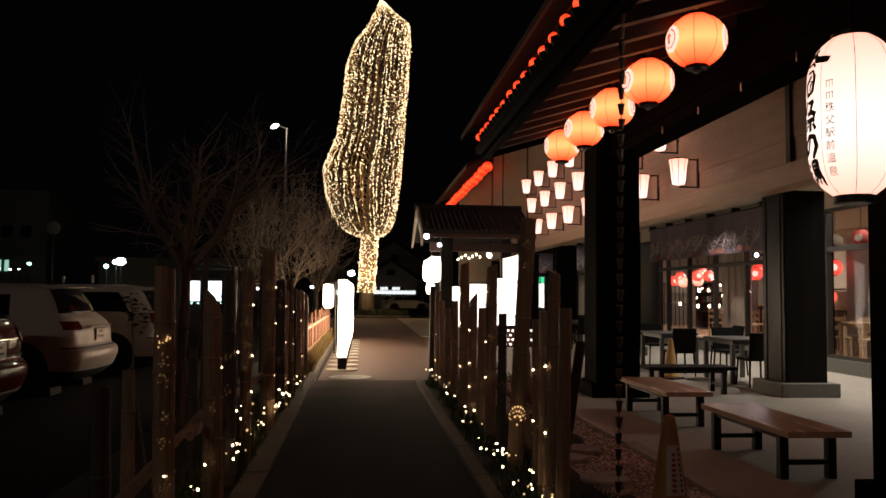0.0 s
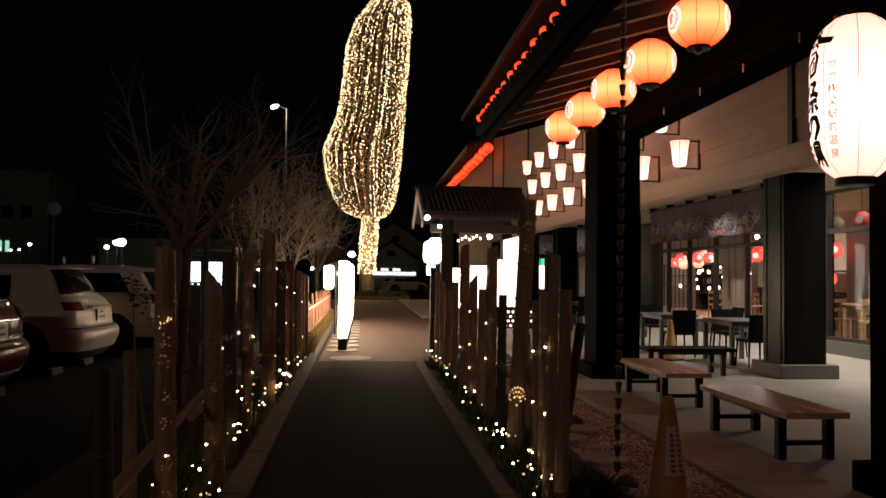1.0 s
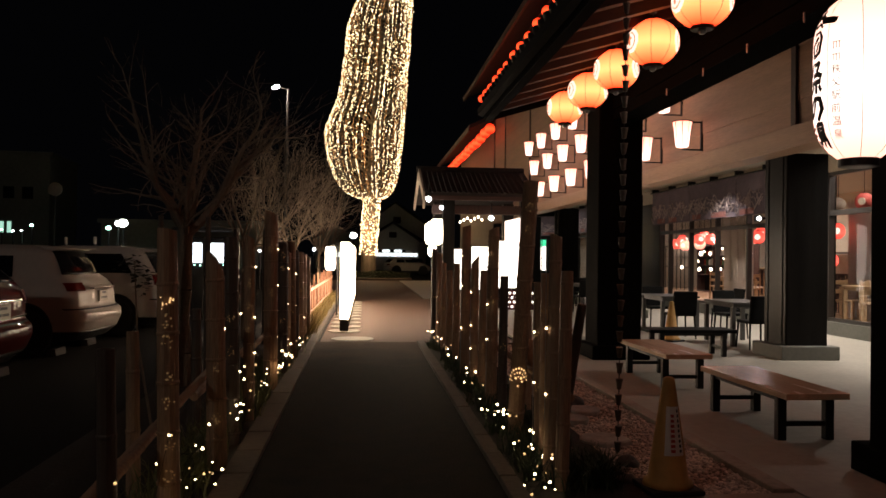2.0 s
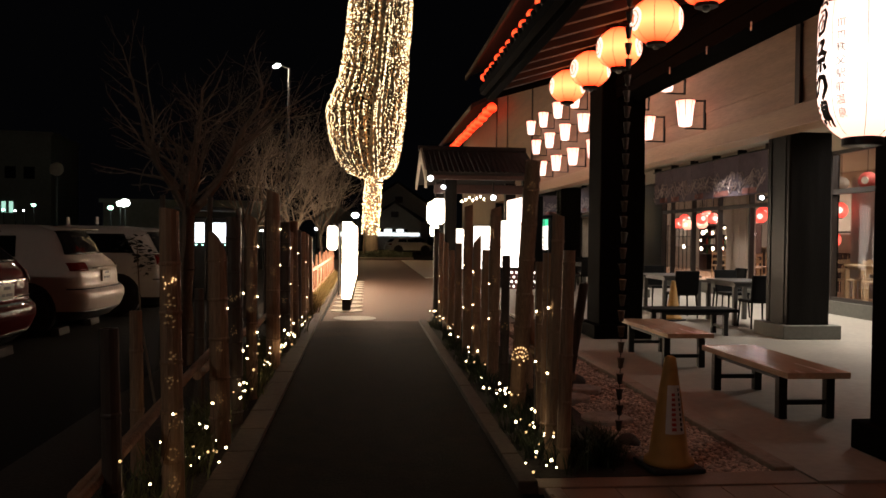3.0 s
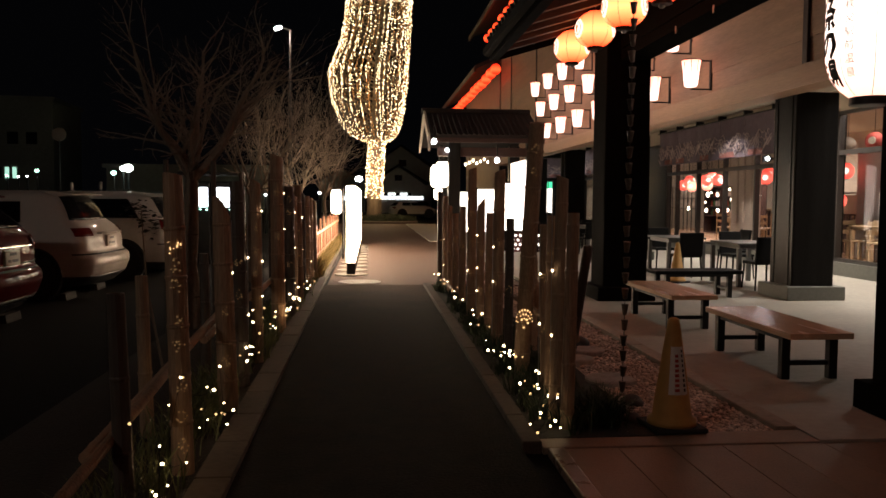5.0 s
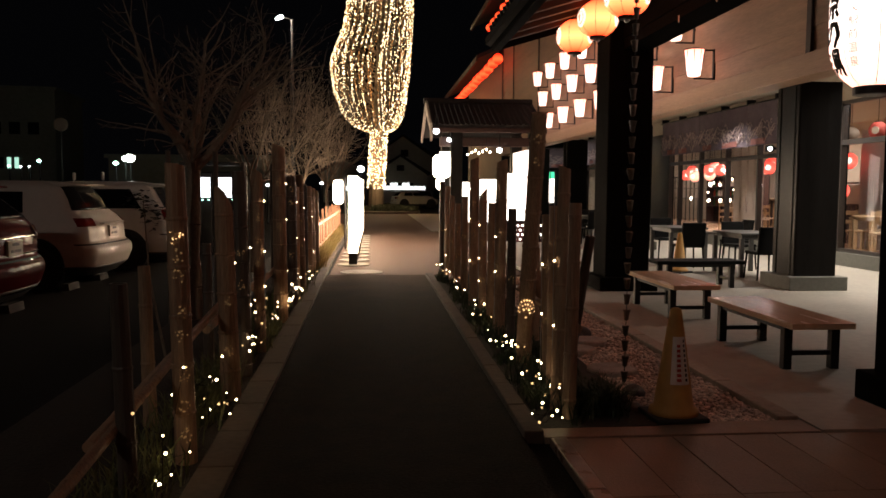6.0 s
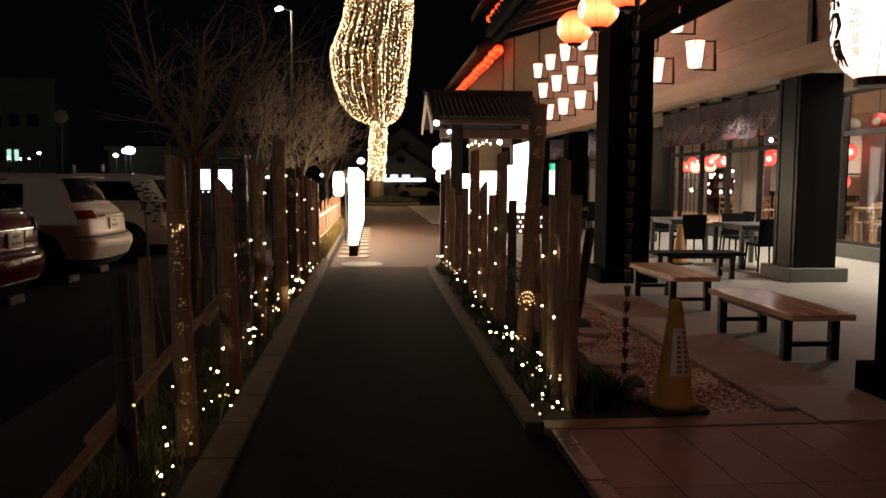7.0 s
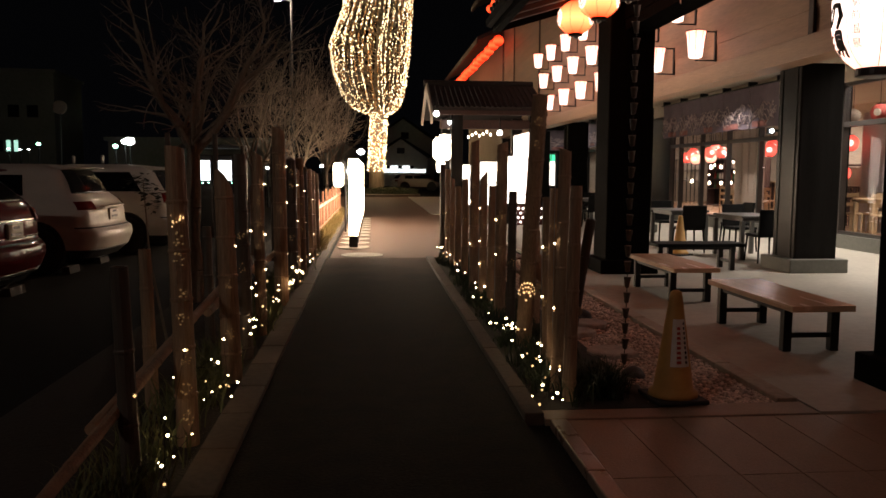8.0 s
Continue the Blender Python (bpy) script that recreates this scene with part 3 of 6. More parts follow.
# round eave tiles along the veranda roof
y = Y0R + 0.1
TILE_CAP = mesh_of("eave_tile", lathe(B(), [(0.02, -0.03), (0.045, -0.028), (0.05, 0.0), (0.05, 0.3), (0.03, 0.302)], 10, pose(0, 0, 0, 0, 90, 0)), TILE, True)
PAN = B()
prism(PAN, [(-0.12, 0.0), (0.12, 0.0), (0.11, 0.025), (-0.11, 0.025)], "x", 0.0, 0.5)
TILE_PAN = mesh_of("pan_tile", PAN, TILE)
while y < Y1R:
    o = new("eave_tile", TILE_CAP)
    o.parent, o.matrix_basis = roof, pose(EX - 0.1, y, EZ + 0.27, 0, -16.7, 0)
    o = new("pan_tile", TILE_PAN)
    o.parent, o.matrix_basis = roof, pose(EX - 0.08, y + 0.12, EZ + 0.215, 0, -16.7, 0)
    y += 0.24
bm = B()
prism(bm, [(EX - 0.16, EZ + 0.06), (EX - 0.09, EZ + 0.03), (EX - 0.063, EZ + 0.06), (EX - 0.063, EZ + 0.15), (EX - 0.17, EZ + 0.15)], "y", Y0R, Y1R)
part("gutter", bm, BEAMBLACK, roof)
# ceiling spotlight between the beams
bm = B()
lathe(bm, [(0.05, -0.06), (0.06, -0.05), (0.06, 0.05), (0.03, 0.08)], 14, pose(5.0, 7.6, 4.3))
solid("spotlight", bm, BLACKMETAL, "small black spotlight under the rafters", "spotlight", "object")
for y in (6.0, 6.95, 7.9, 8.9):
    bm = B()
    rod(bm, (3.47, y, 3.36), (3.47, y, 3.44), 0.008, 0.008, 6)
    solid("lamp_socket", bm, STEEL, "small pale metal socket under the beam", "socket", "object")

# ---- glazed front ----
FRAME = mat("window_frame", (0.03, 0.025, 0.022), 0.4, vary=0.3, bump=0.05)


def window(name, y0, y1, mullions, z0=0.28, z1=3.2, transom=2.36):
    root = thing(name, pose(FX, 0, 0), "dark-framed full-height restaurant window, lit behind", "window")
    root["kind"] = "structure"
    for za, zb in ((z0, z0 + 0.07), (transom - 0.05, transom + 0.05), (z1 - 0.07, z1)):
        bm = B()
        box(bm, 0.02, y0, za, 0.12, y1, zb, 0.004)
        part("rail", bm, FRAME, root)
    for y in [y0, *mullions, y1]:
        bm = B()
        box(bm, 0.01, y - 0.035, z0, 0.13, y + 0.035, z1, 0.004)
        part("mullion", bm, FRAME, root)
    ys = [y0, *mullions, y1]
    for a, b in zip(ys, ys[1:]):
        for za, zb in ((z0 + 0.07, transom - 0.05), (transom + 0.05, z1 - 0.07)):
            bm = B()
            box(bm, 0.06, a + 0.035, za, 0.068, b - 0.035, zb)
            p = part("pane", bm, GLASS, root)
            p.visible_shadow = False
    return root


window("window_1", 12.0, 14.75, [12.7], transom=2.4)
window("window_2", 16.95, 23.7, [18.08, 19.76, 21.42, 22.95], transom=2.26)
window("window_3", 25.2, 33.4, [26.8, 28.4, 30.0, 31.7])
window("window_4", 3.0, 11.0, [4.6, 6.2, 7.8, 9.4])
for name, y0, y1 in (("wall_pier", 14.75, 16.95), ("wall_pier", 23.7, 25.2), ("wall_pier", 11.0, 12.0), ("wall_pier", 33.4, 35.4), ("wall_pier", 2.0, 3.0)):
    bm = B()
    box(bm, FX + 0.0, y0, 0.28, FX + 0.18, y1, 3.2)
    solid(name, bm, DARKWOOD, "dark timber pier between the windows", "wall")

# noren: dark indigo cloth with pale wave drawing
CLOTH = mat("indigo_cloth", (0.125, 0.1, 0.125), 0.9, grain=60, vary=0.3, bump=0.2)
CLOTH_MARK = mat("cloth_print", (0.36, 0.29, 0.29), 0.9, grain=60, vary=0.3, bump=0.1)
CLOTH_RED = mat("cloth_print_red", (0.25, 0.1, 0.09), 0.9, grain=60, vary=0.3, bump=0.1)


def noren(y0, y1, z0, z1, seed):
    rnd = random.Random(seed)
    root = thing("noren_curtain", pose(FX - 0.2, 0, 0), "indigo cloth shop curtain with pale wave print", "curtain", "curtains over the windows")
    k = max(2, round((y1 - y0) / 1.45))
    w = (y1 - y0) / k
    for i in range(k):
        bm = B()
        n = 14
        for a in range(n):
            ya, yb = y0 + i * w + 0.01 + (w - 0.02) * a / n, y0 + i * w + 0.01 + (w - 0.02) * (a + 1) / n
            xa, xb = 0.02 * math.sin(ya * 9 + seed), 0.02 * math.sin(yb * 9 + seed)
            sheet(bm, [(xa, ya, z0), (xb, yb, z0), (xb * 0.4, yb, z1), (xa * 0.4, ya, z1)])
        bmesh.ops.remove_doubles(bm, verts=bm.verts[:], dist=0.0005)
        r = bmesh.ops.extrude_face_region(bm, geom=bm.faces[:])
        bmesh.ops.translate(bm, verts=[v for v in r["geom"] if isinstance(v, bmesh.types.BMVert)], vec=(0.008, 0, 0))
        bmesh.ops.recalc_face_normals(bm, faces=bm.faces[:])
        cloth = part("cloth_panel", bm, CLOTH, root)
        # wave lines and small figures in the lower half
        bm = B()
        ph = rnd.random() * 6
        for line in range(4):
            prev = None
            for s in range(25):
                y = y0 + i * w + 0.03 + (w - 0.06) * s / 24
                z = z0 + 0.2 + 0.09 * line + 0.09 * math.sin(s * 0.45 + ph + line) + 0.05 * math.sin(s * 1.3 + line * 2 + ph)
                p = (-0.028, y, z)
                if prev and rnd.random() > 0.08:
                    rod(bm, prev, p, 0.011, 0.011, 4, False)
                prev = p
        for s in range(16):
            y, z = y0 + i * w + w * (0.1 + 0.8 * rnd.random()), z0 + 0.15 + rnd.random() * 0.3
            h = 0.1 + 0.15 * rnd.random()
            turn, q = rnd.choice((-1, 1)), None
            for a in range(9):
                ang, rr = 0.62 * a, 0.02 + h * 0.045 * a
                p = (-0.028, y + turn * rr * math.cos(ang), z + 0.1 + rr * math.sin(ang))
                if q:
                    rod(bm, q, p, 0.009, 0.009, 4, False)
                q = p
        part("wave_print", bm, CLOTH_MARK, cloth, "pale wave line print")["kind"] = "stuff"
        bm = B()
        for s in range(2):
            y = y0 + i * w + w * (0.2 + 0.5 * rnd.random())
            box(bm, -0.027, y, z0 + 0.03, -0.022, y + 0.4, z0 + 0.16)
        part("boat_print", bm, CLOTH_RED, cloth, "dull red printed blocks")
    bm = B()
    rod(bm, (0, y0 - 0.1, z1), (0, y1 + 0.1, z1), 0.02, 0.02, 8)
    part("rod", bm, BLACKMETAL, root)
    for i in range(k + 1):
        bm = B()
        y = min(max(y0 + i * w, y0 + 0.05), y1 - 0.05)
        box(bm, -0.02, y - 0.025, z1, 0.19, y + 0.025, z1 + 0.12)
        part("hook", bm, BLACKMETAL, root)
    return root


noren(16.85, 23.8, 2.5, 3.48, 1)
noren(26.6, 34.9, 2.5, 3.5, 5)
noren(32.2, 35.0, 2.45, 3.35, 9).matrix_basis = pose(41.2, 35.28, 0.0, 0, 0, 90)
# small white floodlight on the pier
FLOOD = glow("flood_lens", (0.95, 0.98, 1.0), 14.0, sample=False)
fl = thing("floodlight", pose(FX - 0.5, 16.5, 2.37), "small bright white floodlight on the pier", "lamp")
bm = B()
lathe(bm, [(0.02, 0.02), (0.035, 0.025), (0.046, 0.0), (0.046, -0.02)], 14, pose(0, 0, 0, 90, 0, 0))
part("lens", bm, FLOOD, fl, "", True)
bm = B()
box(bm, 0.0, 0.03, -0.02, 0.52, 0.08, 0.03)
part("arm", bm, BLACKMETAL, fl)
bm = B()
box(bm, -0.08, 0.005, -0.07, 0.08, 0.09, 0.07, 0.015)
part("housing", bm, BLACKMETAL, fl)

# ---- dining room ----
PARTITION = mat("partition_board", (0.5, 0.42, 0.36), 0.7, vary=0.15, bump=0.1)
PALEWOOD = mat("pale_wood", (0.48, 0.34, 0.2), 0.5, grain=12, vary=0.25, bump=0.1, stretch=(6, 6, 0.6))
rnd = random.Random(4)
for px, y0, y1 in ((0.7, 19.2, 20.75), (1.3, 12.6, 16.1), (0.7, 5.2, 8.0), (0.7, 25.45, 33.0)):
    bm = B()
    box(bm, FX + px, y0, 0.25, FX + px + 0.06, y1, 2.75, 0.01)
    for k in range(1, 4):
        yk = y0 + (y1 - y0) * k / 4
        box(bm, FX + px - 0.03, yk - 0.03, 0.9, FX + px, yk + 0.03, 2.7)
    # the far one is an added dark board, there to darken that window
    solid("partition", bm, DARKWOOD if y0 > 25 else PARTITION, "dark board added to keep the far window dark" if y0 > 25 else "plain greige folding partition behind the glass", "partition", "object")
bm = B()
box(bm, FX + 0.55, 24.9, 0.3, FX + 0.65, 25.35, 2.3, 0.02)
solid("light_strip", bm, WARM_STRIP, "tall warm lit panel behind the glass", "lamp", "object")


UNLIT_RED = mat("unlit_red_paper", (0.4, 0.06, 0.045), 0.7, grain=30, vary=0.2, bump=0.05)

def room_lantern(x, y, z, turn, paper, label):
    root = thing("room_lantern", pose(FX + x, y, z, 0, 0, turn), label, "lantern", "lanterns in the dining room")
    part("paper", lathe(B(), bulge(0.17, 0.33, 10), 20), paper, root, "", True)
    bm = B()
    rod(bm, (0, 0, 0.15), (0, 0, 3.59 - z), 0.006, 0.006, 6)
    part("cord", bm, BLACKMETAL, root)
    for zz in (-0.175, 0.155):
        bm = B()
        lathe(bm, [(0.06, zz), (0.072, zz + 0.003), (0.072, zz + 0.02), (0.05, zz + 0.023)], 16)
        part("ring", bm, BLACKMETAL, root)
    bm = B()
    lathe(bm, [(0.02, -0.02), (0.07, -0.015), (0.07, 0.015), (0.02, 0.02)], 14, pose(-0.163, -0.05, 0, 0, 90, 0))
    part("crest", bm, CEIL if paper is UNLIT_RED else WHITE_MARK, root, "pale round crest")


for x, y, z in ((1.6, 26.3, 1.98), (1.5, 25.6, 2.05), (1.6, 24.4, 2.11), (1.7, 23.8, 2.1), (1.9, 24.9, 2.16), (2.4, 26.4, 2.15), (2.6, 28.2, 2.2), (2.2, 25.4, 2.25), (1.0, 19.45, 2.05), (1.3, 19.9, 2.15), (1.0, 16.05, 2.1), (1.3, 16.75, 1.47), (2.9, 27.0, 2.2)):
    room_lantern(x, y, z, 40 * x, ROOM_PAPER, "red paper lantern hanging in the dining room")
for x, y, z in ((1.5, 25.3, 1.92), (1.7, 24.6, 1.95), (0.93, 19.75, 2.02)):
    room_lantern(x, y, z, 30, ROOM_PALE, "pale orange paper lantern in the dining room")


room_lantern(0.6, 14.5, 2.62, 24, UNLIT_RED, "unlit dark red paper lantern by the window")


def pendant(x, y, z, r):
    root = thing("pendant_lamp", pose(FX + x, y, z), "small white glass pendant lamp, lit", "lamp", "pendant lamps")
    part("globe", lathe(B(), bulge(r * 0.62, r * 1.7, 8), 14), PANEL, root, "", True)
    bm = B()
    rod(bm, (0, 0, r), (0, 0, 3.59 - z), 0.005, 0.005, 6)
    part("cord", bm, BLACKMETAL, root)


for x, y, z, r in ((3.0, 27.5, 1.68, 0.09), (3.0, 26.7, 1.67, 0.07), (3.0, 28.3, 1.6, 0.06), (3.0, 29.2, 1.16, 0.08), (3.0, 27.6, 1.11, 0.08), (3.0, 26.65, 1.12, 0.075), (3.0, 25.9, 1.14, 0.07), (3.3, 27.9, 1.75, 0.05), (3.6, 26.9, 1.5, 0.05), (3.4, 28.6, 1.4, 0.045), (3.2, 26.2, 1.85, 0.05)):
    pendant(x, y, z, r)
pw = thing("pendant_lamp", pose(FX + 0.8, 15.67, 2.65), "round white paper pendant lamp, unlit", "lamp")
part("globe", lathe(B(), bulge(0.15, 0.28, 10, 2.2, 0.8), 20), CEIL, pw, "", True)
bm = B()
rod(bm, (0, 0, 0.13), (0, 0, 0.95), 0.006)
part("cord", bm, BLACKMETAL, pw)
# pale gridded screen at the back of the room
gr = thing("grid_screen", pose(FX + 3.6, 31.2, 0.25), "pale gridded paper screen behind the tables", "screen")
bm = B()
box(bm, 0.03, -1.6, 0.9, 0.05, 1.6, 1.75)
part("paper", bm, CEIL, gr)
for i in range(9):
    bm = B()
    box(bm, 0.0, -1.6 + 0.4 * i - 0.015, 0.0, 0.03, -1.6 + 0.4 * i + 0.015, 1.78)
    part("upright", bm, FRAME, gr)
for z in (0.9, 1.3, 1.75):
    bm = B()
    box(bm, -0.004, -1.62, z - 0.015, 0.028, 1.62, z + 0.015)
    part("crossbar", bm, FRAME, gr)
# paper panel over a slatted rail and a side table with a dish by the front window
lr = thing("slatted_rail", pose(FX + 1.9, 17.5, 0.25), "low slatted timber rail with pale paper panel", "screen")
bm = B()
box(bm, 0, -0.9, 0.92, 0.03, 0.45, 1.36, 0.006)
part("panel", bm, CEIL, lr)
for z in (0.42, 0.72, 0.88, 1.38):
    bm = B()
    box(bm, -0.02, -0.95, z, 0.05, 0.5, z + 0.04, 0.005)
    part("crossbar", bm, EAVEWOOD, lr)
for i in range(15):
    bm = B()
    box(bm, 0.0, -0.92 + 0.1 * i, 0.0, 0.03, -0.89 + 0.1 * i, 0.88)
    part("slat", bm, EAVEWOOD, lr)
# dark shelf unit with bottles behind the pendant lamps
su = thing("shelf_unit", pose(FX + 3.75, 27.4, 0.25), "dark open shelf unit filled with bottles", "shelf")
bm = B()
box(bm, 0.3, -2.1, 0.0, 0.33, 2.1, 1.72)
part("back_panel", bm, DARKWOOD, su)
for z in (0.0, 0.62, 0.98, 1.34, 1.7):
    bm = B()
    box(bm, 0.0, -2.1, z, 0.3, 2.1, z + 0.03, 0.004)
    part("shelf", bm, EAVEWOOD, su)
for y in (-2.12, -0.7, 0.7, 2.09):
    bm = B()
    box(bm, -0.005, y, 0.0, 0.298, y + 0.03, 1.74)
    part("upright", bm, EAVEWOOD, su)
BOTTLES = [mat("bottle_" + n, c, 0.15, vary=0.2, bump=0) for n, c in (("green", (0.05, 0.12, 0.05)), ("white", (0.7, 0.68, 0.62)), ("brown", (0.15, 0.06, 0.03)), ("red", (0.4, 0.06, 0.04)))]
rnd = random.Random(41)
for z in (0.65, 1.01, 1.37):
    for i in range(18):
        y = -1.98 + 0.22 * i + rnd.uniform(-0.04, 0.04)
        if abs(abs(y) - 0.7) < 0.1:
            continue
        h, r = rnd.uniform(0.2, 0.29), rnd.uniform(0.035, 0.05)
        bt = thing("bottle", pose(FX + 3.9, 27.4 + y, 0.25 + z), "glass bottle standing on the shelf", "bottle", "bottles on the shelf unit")
        bm = B()
        lathe(bm, [(r * 0.9, 0.001), (r, 0.01), (r, h * 0.6), (r * 0.4, h * 0.78), (r * 0.35, h * 0.93)], 10)
        part("glass_body", bm, rnd.choice(BOTTLES), bt, "", True)
        bm = B()
        lathe(bm, [(r * 0.38, h * 0.93), (r * 0.42, h * 0.94), (r * 0.42, h), (r * 0.3, h * 1.005)], 8)
        part("cap", bm, BLACKMETAL, bt)
# counter and shelves at the back
ct = thing("service_counter", pose(FX + 4.4, 24.5, 0.25), "pale timber service counter with slatted front", "counter")
bm = B()
box(bm, 0, -4, 0.9, 0.7, 4, 0.96, 0.01)
part("worktop", bm, PALEWOOD, ct)
bm = B()
box(bm, 0.08, -3.95, 0, 0.65, 3.95, 0.9)
part("body", bm, PALEWOOD, ct)
for i in range(40):
    bm = B()
    box(bm, 0.04, -3.9 + i * 0.2, 0.05, 0.08, -3.82 + i * 0.2, 0.88)
    part("slat", bm, EAVEWOOD, ct)


def chair(m, material, label, group):
    root = thing("dining_chair", m, label, "chair", group)
    bm = B()
    box(bm, -0.22, -0.22, 0.41, 0.22, 0.22, 0.46, 0.015)
    part("seat", bm, material, root)
    bm = B()
    box(bm, -0.22, -0.25, 0.44, 0.22, -0.2, 0.86, 0.015)
    bmesh.ops.transform(bm, verts=[v for v in bm.verts if v.co.z > 0.6], matrix=Matrix.Translation((0, -0.05, 0)))
    part("backrest", bm, material, root)
    for x in (-0.19, 0.19):
        for y in (-0.21, 0.19):
            bm = B()
            rod(bm, (x, y, 0.43), (x * 1.12, y * 1.15, 0), 0.018, 0.013, 8)
            part("leg", bm, material, root)
    return root


def wood_chair(m):
    root = thing("wooden_chair", m, "pale wooden dining chair behind the glass", "chair", "chairs in the dining room")
    bm = B()
    box(bm, -0.21, -0.21, 0.4, 0.21, 0.21, 0.44, 0.012)
    part("seat", bm, PALEWOOD, root)
    for z in (0.6, 0.78):
        bm = B()
        box(bm, -0.2, -0.215, z - 0.04, 0.2, -0.195, z + 0.04, 0.005)
        part("back_rail", bm, PALEWOOD, root)
    for x in (-0.19, 0.19):
        bm = B()
        rod(bm, (x, -0.205, 0), (x, -0.205, 0.84), 0.018, 0.016, 8)
        part("back_post", bm, PALEWOOD, root)
        bm = B()
        rod(bm, (x, 0.19, 0), (x, 0.19, 0.41), 0.018, 0.018, 8)
        part("leg", bm, PALEWOOD, root)
    return root


def table(m, w, d, material, name, label, group):
    root = thing(name, m, label, "table", group)
    bm = B()
    box(bm, -w / 2, -d / 2, 0.7, w / 2, d / 2, 0.735, 0.008)
    part("tabletop", bm, material, root)
    bm = B()
    box(bm, -w / 2 + 0.04, -d / 2 + 0.04, 0.64, w / 2 - 0.04, d / 2 - 0.04, 0.7)
    part("apron", bm, material, root)
    for x in (-1, 1):
        for y in (-1, 1):
            bm = B()
            cx, cy = x * (w / 2 - 0.04), y * (d / 2 - 0.04)
            box(bm, cx - 0.035, cy - 0.035, 0, cx + 0.035, cy + 0.035, 0.65, 0.006)
            part("leg", bm, material, root)
    return root


WC = wood_chair(pose(FX + 0.55, 14.1, 0.25, 0, 0, 160))
for x, y, a in ((0.6, 13.3, 10), (0.95, 13.9, 80), (0.6, 14.95, 200), (0.95, 12.9, -60), (1.5, 22.8, 170), (1.5, 20.9, 20), (2.3, 21.8, 90), (2.5, 23.6, 200), (1.3, 15.4, 0), (1.2, 18.3, 30)):
    copy_thing(WC, pose(FX + x, y, 0.25, 0, 0, a))
TB = table(pose(FX + 0.75, 14.55, 0.25), 0.7, 0.7, PALEWOOD, "dining_table", "pale wooden dining table behind the glass", "tables in the dining room")
for x, y in ((1.5, 21.9), (2.3, 23.0), (1.6, 19.2), (1.6, 16.0)):
    copy_thing(TB, pose(FX + x, y, 0.25))

# ---- veranda furniture ----
RATTAN = mat("dark_rattan", (0.005, 0.005, 0.005), 0.7, grain=60, vary=0.4, bump=0.4, spec=0.12)
TABLEGREY = mat("grey_table_top", (0.062, 0.06, 0.056), 0.45, grain=20, vary=0.15, bump=0.05)
VT = table(pose(5.95, 15.0, 0.02), 0.75, 1.1, TABLEGREY, "veranda_table", "grey square veranda table with straight legs", "veranda tables")
copy_thing(VT, pose(6.42, 13.1, 0.02))
copy_thing(VT, pose(6.2, 21.5, 0.02))
copy_thing(VT, pose(6.4, 24.5, 0.02))
VC = chair(pose(5.72, 13.95, 0.02), RATTAN, "black woven veranda chair with high back", "veranda chairs")
for x, y, a in ((6.33, 12.32, 0), (6.05, 15.95, 180), (6.75, 14.05, 185), (5.75, 20.4, 5), (6.4, 22.6, 180), (6.1, 23.4, 0), (5.6, 22.2, 60), (7.2, 15.2, 90), (7.4, 13.3, 95)):
    copy_thing(VC, pose(x, y, 0.02, 0, 0, a))


def bench(m, length, top_mat, label):
    root = thing("bench", m, label, "bench", "veranda benches")
    bm = B()
    box(bm, -0.262, -length / 2, 0.35, 0.262, length / 2, 0.4, 0.006)
    part("seat", bm, top_mat, root)
    for y in (-length / 2 + 0.2, length / 2 - 0.2):
        for x in (-0.2, 0.2):
            bm = B()
            box(bm, x - 0.035, y - 0.035, 0, x + 0.035, y + 0.035, 0.35, 0.004)
            part("leg", bm, BLACKMETAL, root)
        bm = B()
        box(bm, -0.165, y - 0.02, 0.11, 0.165, y + 0.02, 0.15, 0.004)
        part("stretcher", bm, BLACKMETAL, root)
    for x in (-0.2, 0.2):
        bm = B()
        box(bm, x - 0.02, -length / 2 + 0.235, 0.31, x + 0.02, length / 2 - 0.235, 0.348)
        part("side_rail", bm, BLACKMETAL, root)
    return root


bench(pose(3.52, 6.63, 0.02), 1.58, BENCHWOOD, "brown varnished wooden bench on black steel legs")
bench(pose(3.52, 9.08, 0.02), 1.58, BENCHWOOD, "brown varnished wooden bench on black steel legs")
bench(pose(4.82, 11.45, 0.02, 0, 0, 90), 1.35, RATTAN, "dark low bench standing before the tables")


# ---- traffic cones ----
CONE_Y = mat("cone_plastic", (0.52, 0.28, 0.075), 0.6, grain=12, vary=0.25, bump=0.05)
RUBBER = mat("black_rubber", (0.02, 0.02, 0.02), 0.8, vary=0.3, bump=0.1)
LABEL = mat("white_label", (0.8, 0.75, 0.7), 0.6, vary=0.15, bump=0.02)


